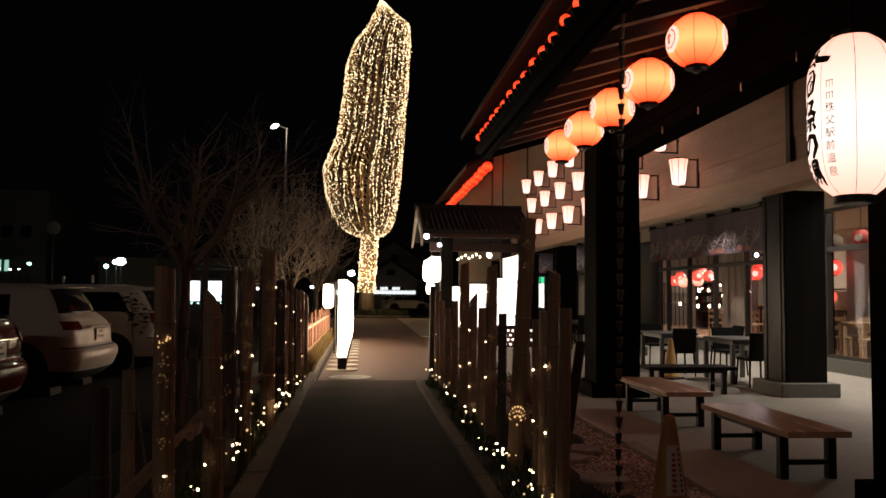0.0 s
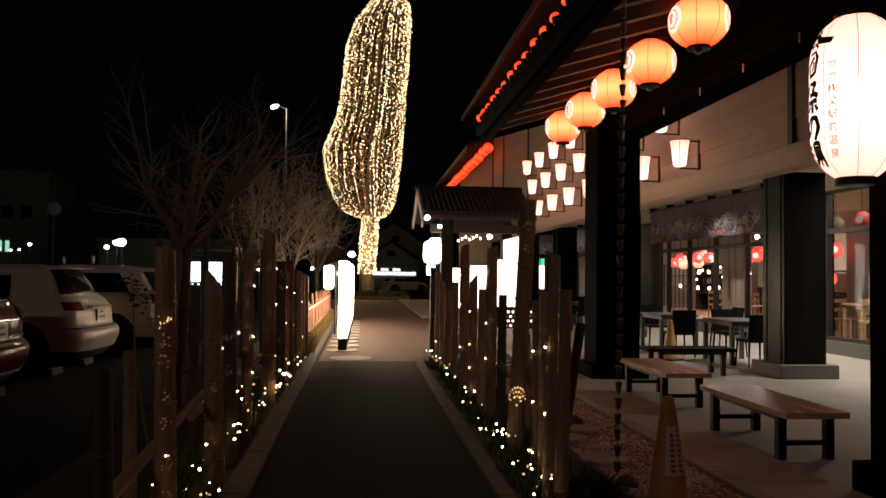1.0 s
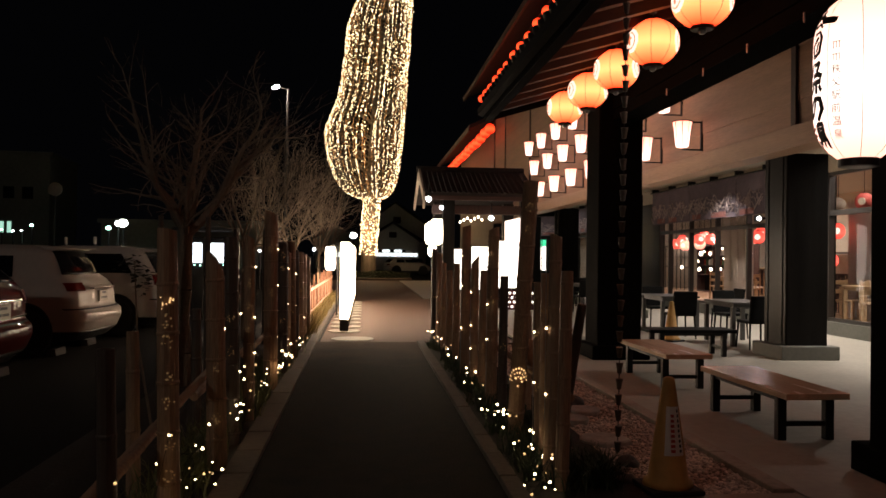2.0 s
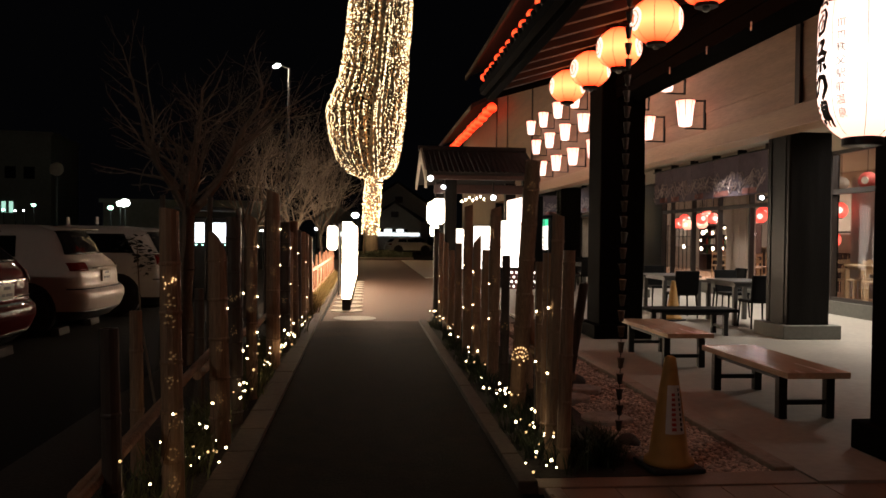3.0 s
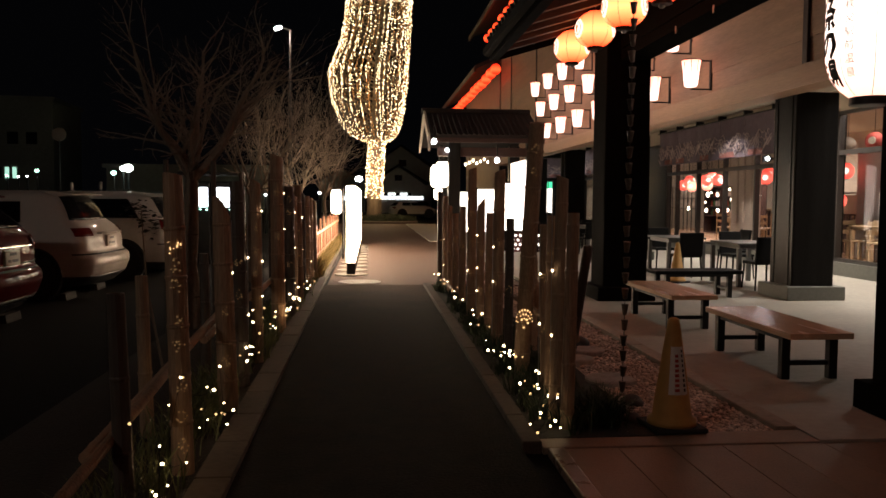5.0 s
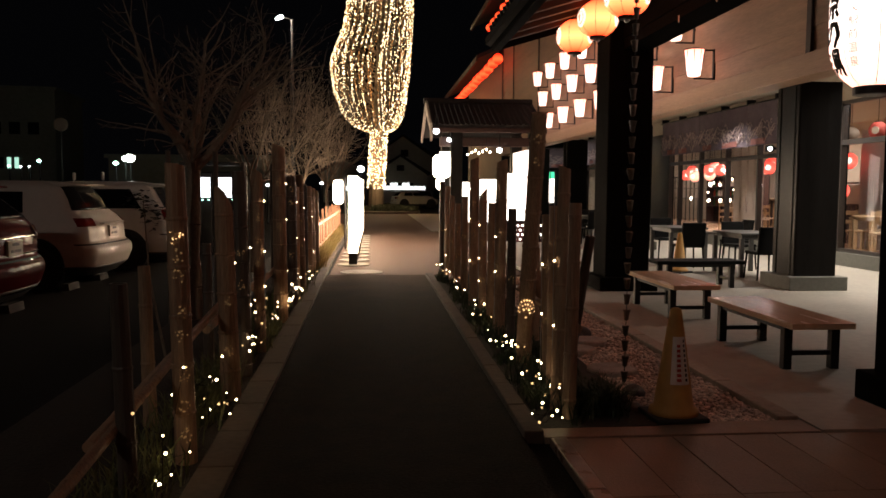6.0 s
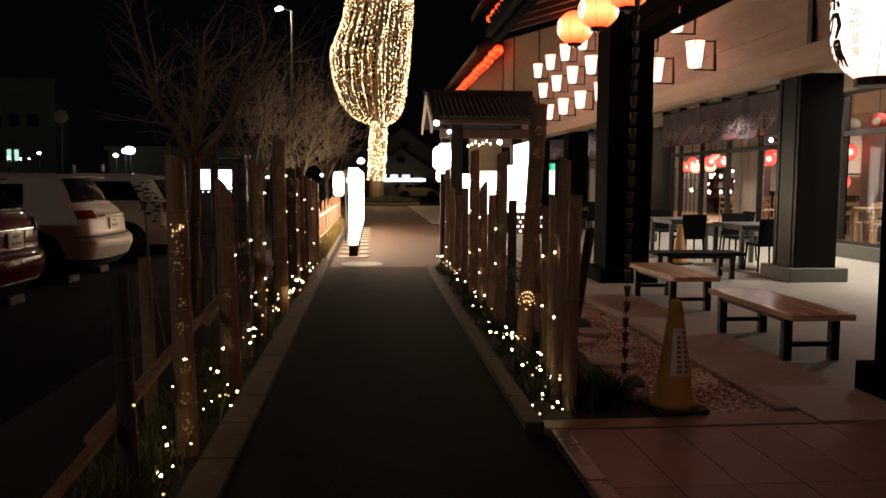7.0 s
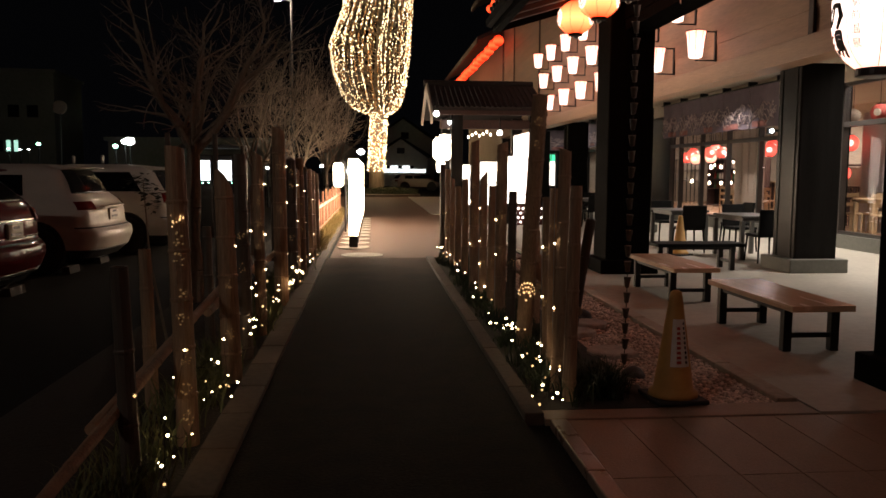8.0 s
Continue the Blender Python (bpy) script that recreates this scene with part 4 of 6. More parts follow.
def cone(m, label, with_label=True):
    root = thing("traffic_cone", m, label, "cone")
    bm = B()
    lathe(bm, [(0.155, 0.03), (0.15, 0.06), (0.125, 0.075), (0.04, 0.66), (0.034, 0.69), (0.02, 0.7)], 28)
    part("cone_body", bm, CONE_Y, root, "", True)
    bm = B()
    box(bm, -0.168, -0.168, 0, 0.168, 0.168, 0.03, 0.01)
    part("base", bm, RUBBER, root)
    if with_label:
        def r_at(z):
            return 0.125 + (0.04 - 0.125) * (z - 0.075) / 0.585 + 0.003

        def band(bm, a0, a1, z0, z1, lift):
            n = 4
            for i in range(n):
                p0, p1 = a0 + (a1 - a0) * i / n, a0 + (a1 - a0) * (i + 1) / n
                sheet(bm, [((r_at(z) + lift) * math.cos(a), (r_at(z) + lift) * math.sin(a), z) for a, z in ((p0, z0), (p1, z0), (p1, z1), (p0, z1))])
        bm = B()
        band(bm, radians(-128), radians(-56), 0.23, 0.525, 0)
        lab = part("label", bm, LABEL, root, "white label with two columns of writing")
        for col, w, k in ((-70, 9, 9), (-98, 16, 8)):
            for i in range(k):
                bm = B()
                band(bm, radians(col - w / 2), radians(col + w / 2), 0.25 + 0.03 * i, 0.268 + 0.03 * i, 0.002)
                part("writing_bar", bm, LINE_INK if col == -70 else RED, lab)
    return root


cone(pose(1.9, 4.79, 0.016, 0, 0, 4), "yellow traffic cone with white label on black base")
cone(pose(5.35, 13.4, 0.02, 0, 0, 30), "small yellow traffic cone beside the veranda tables", False)

# ---- rain chain ----
CHAINMETAL = mat("chain_metal", (0.16, 0.13, 0.11), 0.38, 0.9, grain=40, vary=0.4, bump=0.1)
rc = thing("rain_chain", pose(1.808, 5.5, 0), "dark metal rain chain of small cups hanging from gutter", "rain chain")
for i in range(31):
    z = 0.07 + 0.112 * i
    bm = B()
    lathe(bm, [(0.008, 0.0), (0.016, 0.003), (0.019, 0.03), (0.026, 0.072), (0.028, 0.078), (0.022, 0.079)], 10, Matrix.Translation((0.011 * z, 0, z)) @ pose(0, 0, 0, 4 * math.sin(i * 2.3), 3 * math.sin(i * 1.7), 0))
    part("cup", bm, CHAINMETAL, rc, "", True)
    bm = B()
    rod(bm, (0.011 * z, 0, z + 0.07), (0.011 * (z + 0.115), 0, z + 0.115), 0.003, 0.003, 5)
    part("link", bm, BLACKMETAL, rc)


def rock(m, r, material, name, label, seed, cat="stone"):
    bm = B()
    bmesh.ops.create_icosphere(bm, subdivisions=3, radius=r)
    for v in bm.verts:
        n = noise.noise(v.co * (2.2 / r) * 0.5 + Vector((seed, seed * 2, 0)))
        v.co *= 1 + 0.45 * n
        v.co.z *= 0.6
    return solid(name, bm, material, label, cat, "object", True, m)


DARKSTONE = mat("dark_stone", (0.07, 0.06, 0.055), 0.7, grain=20, vary=0.4, bump=0.4)
rock(pose(1.86, 5.42, 0.01), 0.09, DARKSTONE, "catch_stone", "dark rough stone under the rain chain", 3)
rock(pose(1.7, 4.98, 0.01), 0.075, DARKSTONE, "edge_stone", "dark rough stone in the gravel", 8)
rock(pose(2.02, 7.6, 0.03), 0.12, DARKSTONE, "edge_stone", "dark rough stone in the gravel", 12)
for x, y, r in ((1.9, 6.1, 0.2), (1.85, 6.9, 0.15), (2.05, 7.3, 0.17), (1.95, 8.6, 0.18)):
    bm = B()
    prof = [(r * 0.9, -0.04), (r, 0.0), (r * 0.98, 0.03), (r * 0.9, 0.04)]
    lathe(bm, prof, 14)
    for v in bm.verts:
        v.co.xy *= 1 + 0.15 * noise.noise(v.co * 6 + Vector((x * 9, y, 0)))
    solid("stepping_stone", bm, STONE, "flat grey stepping stone in the gravel", "stone", "object", False, pose(x, y, 0.0))

# ---- bamboo fences ----


def culm(bm, p, q, r, seed, slant=0.0):
    """A bamboo stem with swollen joints and a cut top."""
    rnd = random.Random(seed)
    p, q = Vector(p), Vector(q)
    d = q - p
    axis = d.normalized()
    turn = axis.to_track_quat("Z", "Y").to_matrix()
    rings, s = [], 0.0
    gap = 0.24 + 0.12 * rnd.random()
    marks = [(0.0, 1.0)]
    z = gap * rnd.random() + 0.06
    while z < d.length - 0.05:
        marks += [(z - 0.012, 1.0), (z - 0.004, 1.09), (z + 0.004, 1.09), (z + 0.012, 0.99)]
        z += gap
    marks.append((d.length, 0.97))
    seg = 12
    for s, k in marks:
        rr = r * k * (1 - 0.12 * s / d.length)
        ring = []
        for i in range(seg):
            a = 6.28319 * i / seg
            v = turn @ Vector((rr * math.cos(a), rr * math.sin(a), 0))
            up = slant * math.cos(a) * r if s == d.length else 0
            ring.append(bm.verts.new(p + axis * (s + up) + v))
        rings.append(ring)
    for a, b in zip(rings, rings[1:]):
        for i in range(seg):
            bm.faces.new((a[i], a[(i + 1) % seg], b[(i + 1) % seg], b[i]))
    inner = [bm.verts.new((p + d) + (v.co - (p + d)) * 0.72) for v in rings[-1]]
    deep = [bm.verts.new(v.co - axis * 0.05) for v in inner]
    for i in range(seg):
        j = (i + 1) % seg
        bm.faces.new((rings[-1][i], rings[-1][j], inner[j], inner[i]))
        bm.faces.new((inner[i], inner[j], deep[j], deep[i]))
    bm.faces.new(deep)
    bm.faces.new(rings[0][::-1])
    return bm


def disc(bm, c, n, r):
    n = Vector(n).normalized()
    t = n.to_track_quat("Z", "Y").to_matrix()
    bm.faces.new([bm.verts.new(Vector(c) + t @ Vector((r * math.cos(k * 1.0472), r * math.sin(k * 1.0472), 0))) for k in range(6)])


def pierced(bm, p, q, r, at, rnd, size=0.035, fan=False):
    """Pin-holes lit from inside the stem, in the shape of a flower or a fan, on the side of the path."""
    p, q = Vector(p), Vector(q)
    c = p + (q - p) * at
    side = Vector((-c.x, -c.y, 0)).normalized()
    across = Vector((0, 0, 1)).cross(side)
    axis = (q - p).normalized()
    spots = []
    if fan:
        for ring, k in ((0.4, 5), (0.7, 8), (1.0, 11)):
            for i in range(k):
                a = math.pi * (0.05 + 0.9 * i / (k - 1))
                spots.append((ring * math.cos(a), ring * math.sin(a) - 0.3))
        spots.append((0, -0.55))
    else:
        for i in range(11):
            a, k = 6.28319 * rnd.random(), math.sqrt(rnd.random())
            spots.append((k * math.cos(a), k * math.sin(a)))
    for u, v in spots:
        u, v = u * size, v * size * (1.3 if not fan else 1.6)
        a = max(-1.2, min(1.2, u / r))
        n = side * math.cos(a) + across * math.sin(a)
        if rnd.random() < 0.85:
            disc(bm, c + n * (r * 1.02 + 0.004) + axis * v, n, (0.003 + 0.0035 * rnd.random()) * (1.7 if fan else 1.0))


def fence(name, label, posts, rails, side):
    root = thing(name, pose(0, 0, 0), label, "fence")
    for i, (x0, y0, x1, y1, z1, r, dark, slant, spots) in enumerate(posts):
        rnd = random.Random(i * 7 + (3 if side else 0))
        bm = B()
        culm(bm, (x0, y0, -0.01), (x1, y1, z1), r * (1.25 if not side else 1.1), i + 50 * side, slant)
        post = part("bamboo_post", bm, BAMBOO_DARK if dark else BAMBOO, root, "", False)
        if spots:
            bm = B()
            bold = B()
            for s in spots:
                if s < 0 or s == 0.765:
                    pierced(bold, (x0, y0, 0), (x1, y1, z1), r * (1.26 if not side else 1.11), abs(s), rnd, 0.075 if s < 0 else 0.04, s < 0)
                else:
                    pierced(bm, (x0, y0, 0), (x1, y1, z1), r * (1.26 if not side else 1.11), s, rnd, 0.03)
            part("pierced_lights", bm, BULB_GOLD, post, "gold light shining through pierced pattern")["kind"] = "stuff"
            if bold.faces:
                part("pierced_lights", bold, BULB_FAN, post, "bright gold light through a pierced fan")["kind"] = "stuff"
            else:
                bold.free()
    for i, (p, q, r) in enumerate(rails):
        bm = B()
        culm(bm, p, q, r, 90 + i)
        part("bamboo_rail", bm, BAMBOO, root)
    return root


T, F = True, False
LEFT = [
    (-1.1, 3.6, -1.12, 3.58, 1.03, 0.036, T, 0, ()),
    (-0.99, 4.22, -1.03, 4.25, 1.57, 0.047, F, 0.2, (0.765, 0.7, 0.636, 0.51, 0.44, 0.3, 0.2, 0.1)),
    (-1.36, 4.9, -1.38, 4.9, 0.98, 0.035, F, 0, ()),
    (-0.98, 5.5, -1.02, 5.53, 1.37, 0.056, F, 1.4, (0.5, 0.25)),
    (-1.0, 6.2, -1.03, 6.22, 1.58, 0.05, T, 0, (0.6, 0.45)),
    (-1.35, 6.6, -1.36, 6.6, 1.0, 0.035, T, 0, ()),
    (-1.0, 7.1, -1.02, 7.15, 1.6, 0.042, F, 0.5, (0.75, 0.62, 0.5, 0.35)),
    (-1.4, 7.9, -1.4, 7.9, 1.1, 0.04, T, 0, ()),
    (-1.0, 8.7, -1.02, 8.73, 1.9, 0.062, F, 0.4, (0.8, 0.55)),
    (-1.0, 9.9, -1.02, 9.98, 1.6, 0.058, T, 0, (0.9, 0.8, 0.4)),
    (-1.02, 10.6, -1.02, 10.6, 1.5, 0.045, F, 0.6, (0.5,)),
    (-1.0, 11.2, -1.03, 11.2, 1.64, 0.055, F, 0, (0.6, 0.4)),
    (-1.02, 12.0, -1.03, 12.0, 1.5, 0.045, T, 0.5, ()),
    (-1.0, 12.6, -1.02, 12.62, 1.49, 0.055, F, 0, (0.6,)),
    (-1.0, 13.3, -1.02, 13.4, 1.46, 0.045, F, 0, ()),
    (-1.0, 14.1, -1.02, 14.2, 1.43, 0.05, F, 0.6, ()),
]
RAILS_L = [((-1.22, 2.5, 0.2), (-1.1, 4.5, 0.52), 0.028), ((-1.2, 3.4, 0.35), (-1.09, 5.7, 0.62), 0.03)]
RAILS_L += [((-1.12, y, 0.5), (-1.1, y + 2.6, 0.58), 0.03) for y in (5.4, 7.6, 9.8, 12.0)]
fence("bamboo_fence_left", "brown bamboo fence of uneven posts with lights", LEFT, RAILS_L, 0)
RIGHT = [
    (1.15, 13.05, 1.15, 13.1, 1.58, 0.05, T, 0, (0.5,)),
    (1.18, 12.55, 1.18, 12.5, 1.5, 0.045, F, 0, (0.6, 0.4)),
    (1.2, 12.0, 1.2, 12.0, 1.36, 0.04, F, 0.4, (0.5,)),
    (1.22, 11.35, 1.22, 11.35, 1.25, 0.045, F, 0, (0.7, 0.4)),
    (1.23, 10.6, 1.23, 10.55, 1.36, 0.045, F, 0, (0.6,)),
    (1.24, 9.7, 1.24, 9.65, 1.83, 0.055, F, 0.3, (0.7, 0.5, 0.3)),
    (1.24, 8.9, 1.24, 8.85, 1.42, 0.045, F, 1.0, (0.6, 0.3)),
    (1.25, 8.3, 1.25, 8.26, 1.31, 0.042, F, 0, (0.4,)),
    (1.25, 7.75, 1.25, 7.63, 1.73, 0.055, F, 0.3, (0.6,)),
    (1.26, 7.15, 1.26, 7.09, 1.28, 0.04, T, 0, (0.5,)),
    (1.24, 6.42, 1.25, 5.92, 2.03, 0.062, F, 0, (0.82, 0.9, -0.24)),
    (1.5, 6.2, 1.3, 6.6, 1.05, 0.04, F, 0, (0.5,)),
    (1.3, 5.75, 1.26, 5.69, 1.27, 0.036, F, 0, (0.7, 0.4)),
    (1.27, 5.48, 1.26, 5.43, 1.34, 0.036, F, 0, (0.8, 0.3)),
    (1.2, 5.02, 1.25, 5.1, 1.6, 0.042, F, 0.3, ()),
    (1.23, 4.82, 1.26, 4.85, 1.37, 0.04, F, 0, ()),
    (1.34, 5.4, 1.47, 5.25, 1.14, 0.034, T, 0, ()),
    (1.55, 7.4, 1.55, 7.4, 0.9, 0.036, F, 0, ()),
    (1.5, 9.2, 1.5, 9.2, 1.0, 0.036, F, 0, ()),
]
RAILS_R = [((1.33, y, 0.55), (1.33, y + 2.7, 0.55), 0.028) for y in (5.0, 7.6, 10.2)]
fence("bamboo_fence_right", "brown bamboo fence of uneven posts with lights", RIGHT, RAILS_R, 1)

# ---- low plants and strings of fairy lights ----
GRASS = mat("grass_blade", (0.13, 0.14, 0.05), 0.6, grain=8, vary=0.5, bump=0, per=0.0)
GRASS_DARK = mat("dark_grass_blade", (0.035, 0.055, 0.02), 0.6, grain=8, vary=0.4, bump=0)


def blades(name, material, label, places, lo, hi, seed):
    rnd = random.Random(seed)
    vs, fs = [], []
    for x, y, n, spread in places:
        for _ in range(n):
            bx, by = x + rnd.gauss(0, spread), y + rnd.gauss(0, spread)
            h, a = lo + (hi - lo) * rnd.random(), rnd.random() * 6.283
            lean = h * (0.3 + 0.6 * rnd.random())
            w = 0.0035 + 0.003 * rnd.random()
            cx, cy = math.cos(a), math.sin(a)
            i = len(vs)
            for f, k in ((0, 1), (0.55, 0.9)):
                px, py, pz = bx + cx * lean * f * f, by + cy * lean * f * f, h * f
                vs += [(px - cy * w * k, py + cx * w * k, pz), (px + cy * w * k, py - cx * w * k, pz)]
            vs.append((bx + cx * lean, by + cy * lean, h * 0.92))
            fs += [(i, i + 1, i + 3, i + 2), (i + 2, i + 3, i + 4)]
    me = bpy.data.meshes.new(name)
    me.from_pydata(vs, [], fs)
    me.materials.append(material)
    return tagged(new(name, me), label, "plants", kind="stuff")


rnd = random.Random(11)
blades("grass_tufts", GRASS, "thin yellow-green grass tufts in the bed", [(-1.12 + rnd.uniform(-0.12, 0.13), rnd.uniform(3.0, 13.5), 16, 0.05) for _ in range(170)], 0.1, 0.3, 1)
blades("grass_tufts", GRASS_DARK, "dark green dwarf lilyturf under the fence", [(1.2 + rnd.uniform(-0.13, 0.28), rnd.uniform(4.75, 13.0), 22, 0.05) for _ in range(230)], 0.06, 0.2, 2)
blades("grass_mound", GRASS_DARK, "dark green grass mound at the fence end", [(1.45 + rnd.gauss(0, 0.09), 4.98 + rnd.gauss(0, 0.1), 26, 0.04) for _ in range(30)], 0.12, 0.26, 3)
HEDGEGRASS = mat("dry_hedge_grass", (0.3, 0.23, 0.085), 0.7, grain=8, vary=0.4, bump=0)
blades("hedge_grass", HEDGEGRASS, "yellow-green clipped grass along the lit fence", [(-1.0 + rnd.uniform(-0.12, 0.02), rnd.uniform(14.0, 26), 26, 0.05) for _ in range(330)], 0.15, 0.42, 4)


def light_string(label, x, ys, drop, seed, material):
    """Fairy lights laid along a fence: a thin wire with bulbs in loose clusters."""
    rnd = random.Random(seed)
    root = thing("fairy_light_string", pose(0, 0, 0), label, "string lights")
    pts = []
    for y0, n, zc in ys:
        for _ in range(n):
            pts.append((x + rnd.gauss(0, 0.055), y0 + rnd.gauss(0, 0.13), max(0.04, zc + rnd.gauss(0, drop))))
    pts.sort(key=lambda p: p[1])
    bm = B()
    for p, q in zip(pts, pts[1:]):
        mid = (Vector(p) + Vector(q)) / 2 - Vector((0, 0, 0.02))
        rod(bm, p, mid, 0.0016, 0.0016, 3, False)
        rod(bm, mid, q, 0.0016, 0.0016, 3, False)
    part("wire", bm, BLACKMETAL, root)
    for p in pts:
        bm = B()
        bmesh.ops.create_icosphere(bm, subdivisions=1, radius=(0.005 + 0.005 * rnd.random()) * (0.6 + 0.1 * min(p[1], 9)), matrix=Matrix.Translation(p))
        part("bulb", bm, BULB_SOFT if rnd.random() < 0.3 else material, root)
    return pts


left_ys = [(3.35, 2, 0.4), (3.7, 4, 0.07), (3.82, 3, 0.13), (4.1, 4, 0.5), (4.42, 3, 0.4), (4.67, 3, 0.14), (5.06, 4, 0.12), (5.14, 3, 0.05), (5.5, 3, 0.22), (5.85, 4, 0.22), (6.2, 3, 0.3), (6.6, 4, 0.2), (7.1, 4, 0.45), (7.26, 4, 0.3), (7.9, 5, 0.22), (8.6, 4, 0.2), (9.3, 5, 0.2), (9.8, 5, 0.14), (10.5, 6, 0.2), (11.4, 5, 0.25), (12.2, 4, 0.15), (13.2, 3, 0.3)]
right_ys = [(4.72, 3, 0.06), (4.83, 4, 0.06), (5.02, 5, 0.14), (5.27, 4, 0.16), (5.5, 4, 0.18), (5.9, 3, 0.24), (6.25, 3, 0.25), (6.57, 3, 0.15), (7.2, 3, 0.1), (7.9, 4, 0.16), (8.7, 3, 0.18), (9.8, 3, 0.2), (10.8, 3, 0.2), (11.8, 4, 0.2), (12.7, 3, 0.25)]
light_string("warm white fairy lights strung along the fence foot", -0.97, left_ys, 0.055, 21, BULB)
light_string("warm white fairy lights strung along the fence foot", 1.11, right_ys, 0.05, 22, BULB)
for x, ys in ((-0.9, (3.9, 4.7, 5.9, 7.2, 8.6, 10.2, 12.2)), (1.05, (5.1, 6.0, 7.9, 10.0, 12.2))):
    for y in ys:
        lamp("fairy_light", "POINT", 0.2, (1.0, 0.66, 0.34), pose(x, y, 0.24), 0.03)

# wires with single bulbs up some posts
for i, (x, y, h) in enumerate(((-0.95, 5.52, 1.3), (-0.95, 6.22, 1.5), (-0.96, 7.1, 1.5), (-0.94, 8.72, 1.8), (-0.95, 10.0, 1.5), (-0.96, 11.2, 1.5), (-0.96, 12.6, 1.4), (1.18, 5.45, 1.25), (1.17, 5.04, 1.45), (1.18, 7.6, 1.6), (1.18, 9.65, 1.7), (1.15, 12.5, 1.4), (1.19, 8.85, 1.3))):
    rt = thing("fairy_light_string", pose(x, y, 0), "thin light wire hanging down a bamboo post", "string lights")
    bm = B()
    rod(bm, (0, 0, 0.15), (0, 0, h), 0.003, 0.003, 4)
    part("wire", bm, STEEL, rt)
    for k in range(3):
        bm = B()
        z = 0.2 + (h - 0.3) * ((k * 0.37 + i * 0.29) % 1)
        bmesh.ops.create_icosphere(bm, subdivisions=1, radius=0.009, matrix=Matrix.Translation((0.004, -0.006, z)))
        part("bulb", bm, BULB, rt)

# ---- lit lattice fence further on ----
ORANGEWOOD = mat("lattice_wood", (0.4, 0.19, 0.115), 0.6, grain=14, vary=0.3, bump=0.2, stretch=(6, 6, 0.6), per=0.3)
lf = thing("lattice_fence", pose(-1.1, 0, 0), "orange-brown split bamboo lattice fence, brightly lit", "fence")
for i in range(44):
    bm = B()
    y = 14.6 + 0.27 * i
    dx = 0.03 * math.sin(i * 5.1)
    box(bm, dx - 0.02, y, 0.0, dx + 0.02, y + 0.06, 0.88 + 0.16 * math.sin(i * 2.3), 0.008)
    part("slat", bm, ORANGEWOOD, lf)
for z in (0.3, 0.75):
    bm = B()
    box(bm, 0.016, 14.5, z - 0.03, 0.04, 26.5, z + 0.03, 0.004)
    part("rail", bm, ORANGEWOOD, lf)


# ---- standing paper lamps along the path ----
ANDON_PANEL = glow("standing_lantern_panel", (1.0, 0.74, 0.5), 16.0)


def andon(m):
    root = thing("standing_lantern", m, "tall white lit box lantern on round plate", "lantern", "standing lanterns in a row")
    bm = B()
    box(bm, -0.085, -0.085, 0.24, 0.085, 0.085, 1.7, 0.006)
    part("shade", bm, ANDON_PANEL, root)
    bm = B()
    box(bm, -0.08, -0.08, 0.02, 0.08, 0.08, 0.24, 0.004)
    part("foot", bm, BLACKMETAL, root)
    for x in (-1, 1):
        for y in (-1, 1):
            bm = B()
            box(bm, x * 0.088 - 0.006, y * 0.088 - 0.006, 0.2, x * 0.088 + 0.006, y * 0.088 + 0.006, 0.26)
            part("corner_post", bm, PALEWOOD, root)
    bm = B()
    lathe(bm, [(0.3, 0.0), (0.31, 0.004), (0.31, 0.016), (0.295, 0.02)], 32)
    part("base_plate", bm, SLAB, root)
    return root


AN = andon(pose(-0.38, 15.2, 0))
for i in range(1, 11):
    copy_thing(AN, pose(-0.38, 15.2 + 0.95 * i, 0))
bm = B()
lathe(bm, [(0.36, -0.01), (0.37, 0.0), (0.37, 0.006), (0.35, 0.008)], 36)
solid("manhole_cover", bm, SLAB, "pale round access cover in the path", "cover", "object", False, pose(-0.2, 13.86, 0))
wl = thing("post_lantern", pose(-0.82, 19.0, 0), "white lit lantern on a thin post", "lantern")
bm = B()
lathe(bm, bulge(0.125, 0.56, 12, 8, 0.3), 24, Matrix.Translation((0, 0, 1.38)))
part("shade", bm, PANEL, wl, "", True)
bm = B()
rod(bm, (0.16, 0, 0), (0.16, 0, 1.72), 0.02)
rod(bm, (0.16, 0, 1.7), (0, 0, 1.7), 0.012)
part("post", bm, BLACKMETAL, wl)

# ---- tree wrapped in lights ----
TX, TY = 0.2, 49.0
tree = thing("lit_tree", pose(TX, TY, 0), "tall conifer wrapped in warm white fairy lights", "tree")
bm = B()
for (za, ra, xa), (zb, rb, xb) in zip(((0.2, 0.5, 0), (2.0, 0.45, 0), (5.0, 0.38, 0.1), (12, 0.2, 0.4), (19, 0.05, 0.7)), ((2.0, 0.45, 0), (5.0, 0.38, 0.1), (12, 0.2, 0.4), (19, 0.05, 0.7), (19.8, 0.02, 0.75))):
    rod(bm, (xa, 0, za), (xb, 0, zb), ra, rb, 10)
part("trunk", bm, BARK, tree)
# height, left edge, right edge of the crown
SHAPE = [(4.95, -0.6, 0.95), (5.3, -1.4, 1.35), (6.0, -2.0, 1.65), (7.0, -2.45, 1.85), (8.2, -2.7, 1.95), (9.2, -2.72, 2.05), (10.2, -2.35, 2.15), (11.2, -1.95, 2.17), (12.5, -1.75, 2.25), (14.0, -1.55, 2.35), (15.5, -1.45, 2.45), (17.0, -1.0, 2.5), (18.3, -0.1, 2.45), (19.2, 0.35, 1.4), (19.95, 0.65, 0.65)]


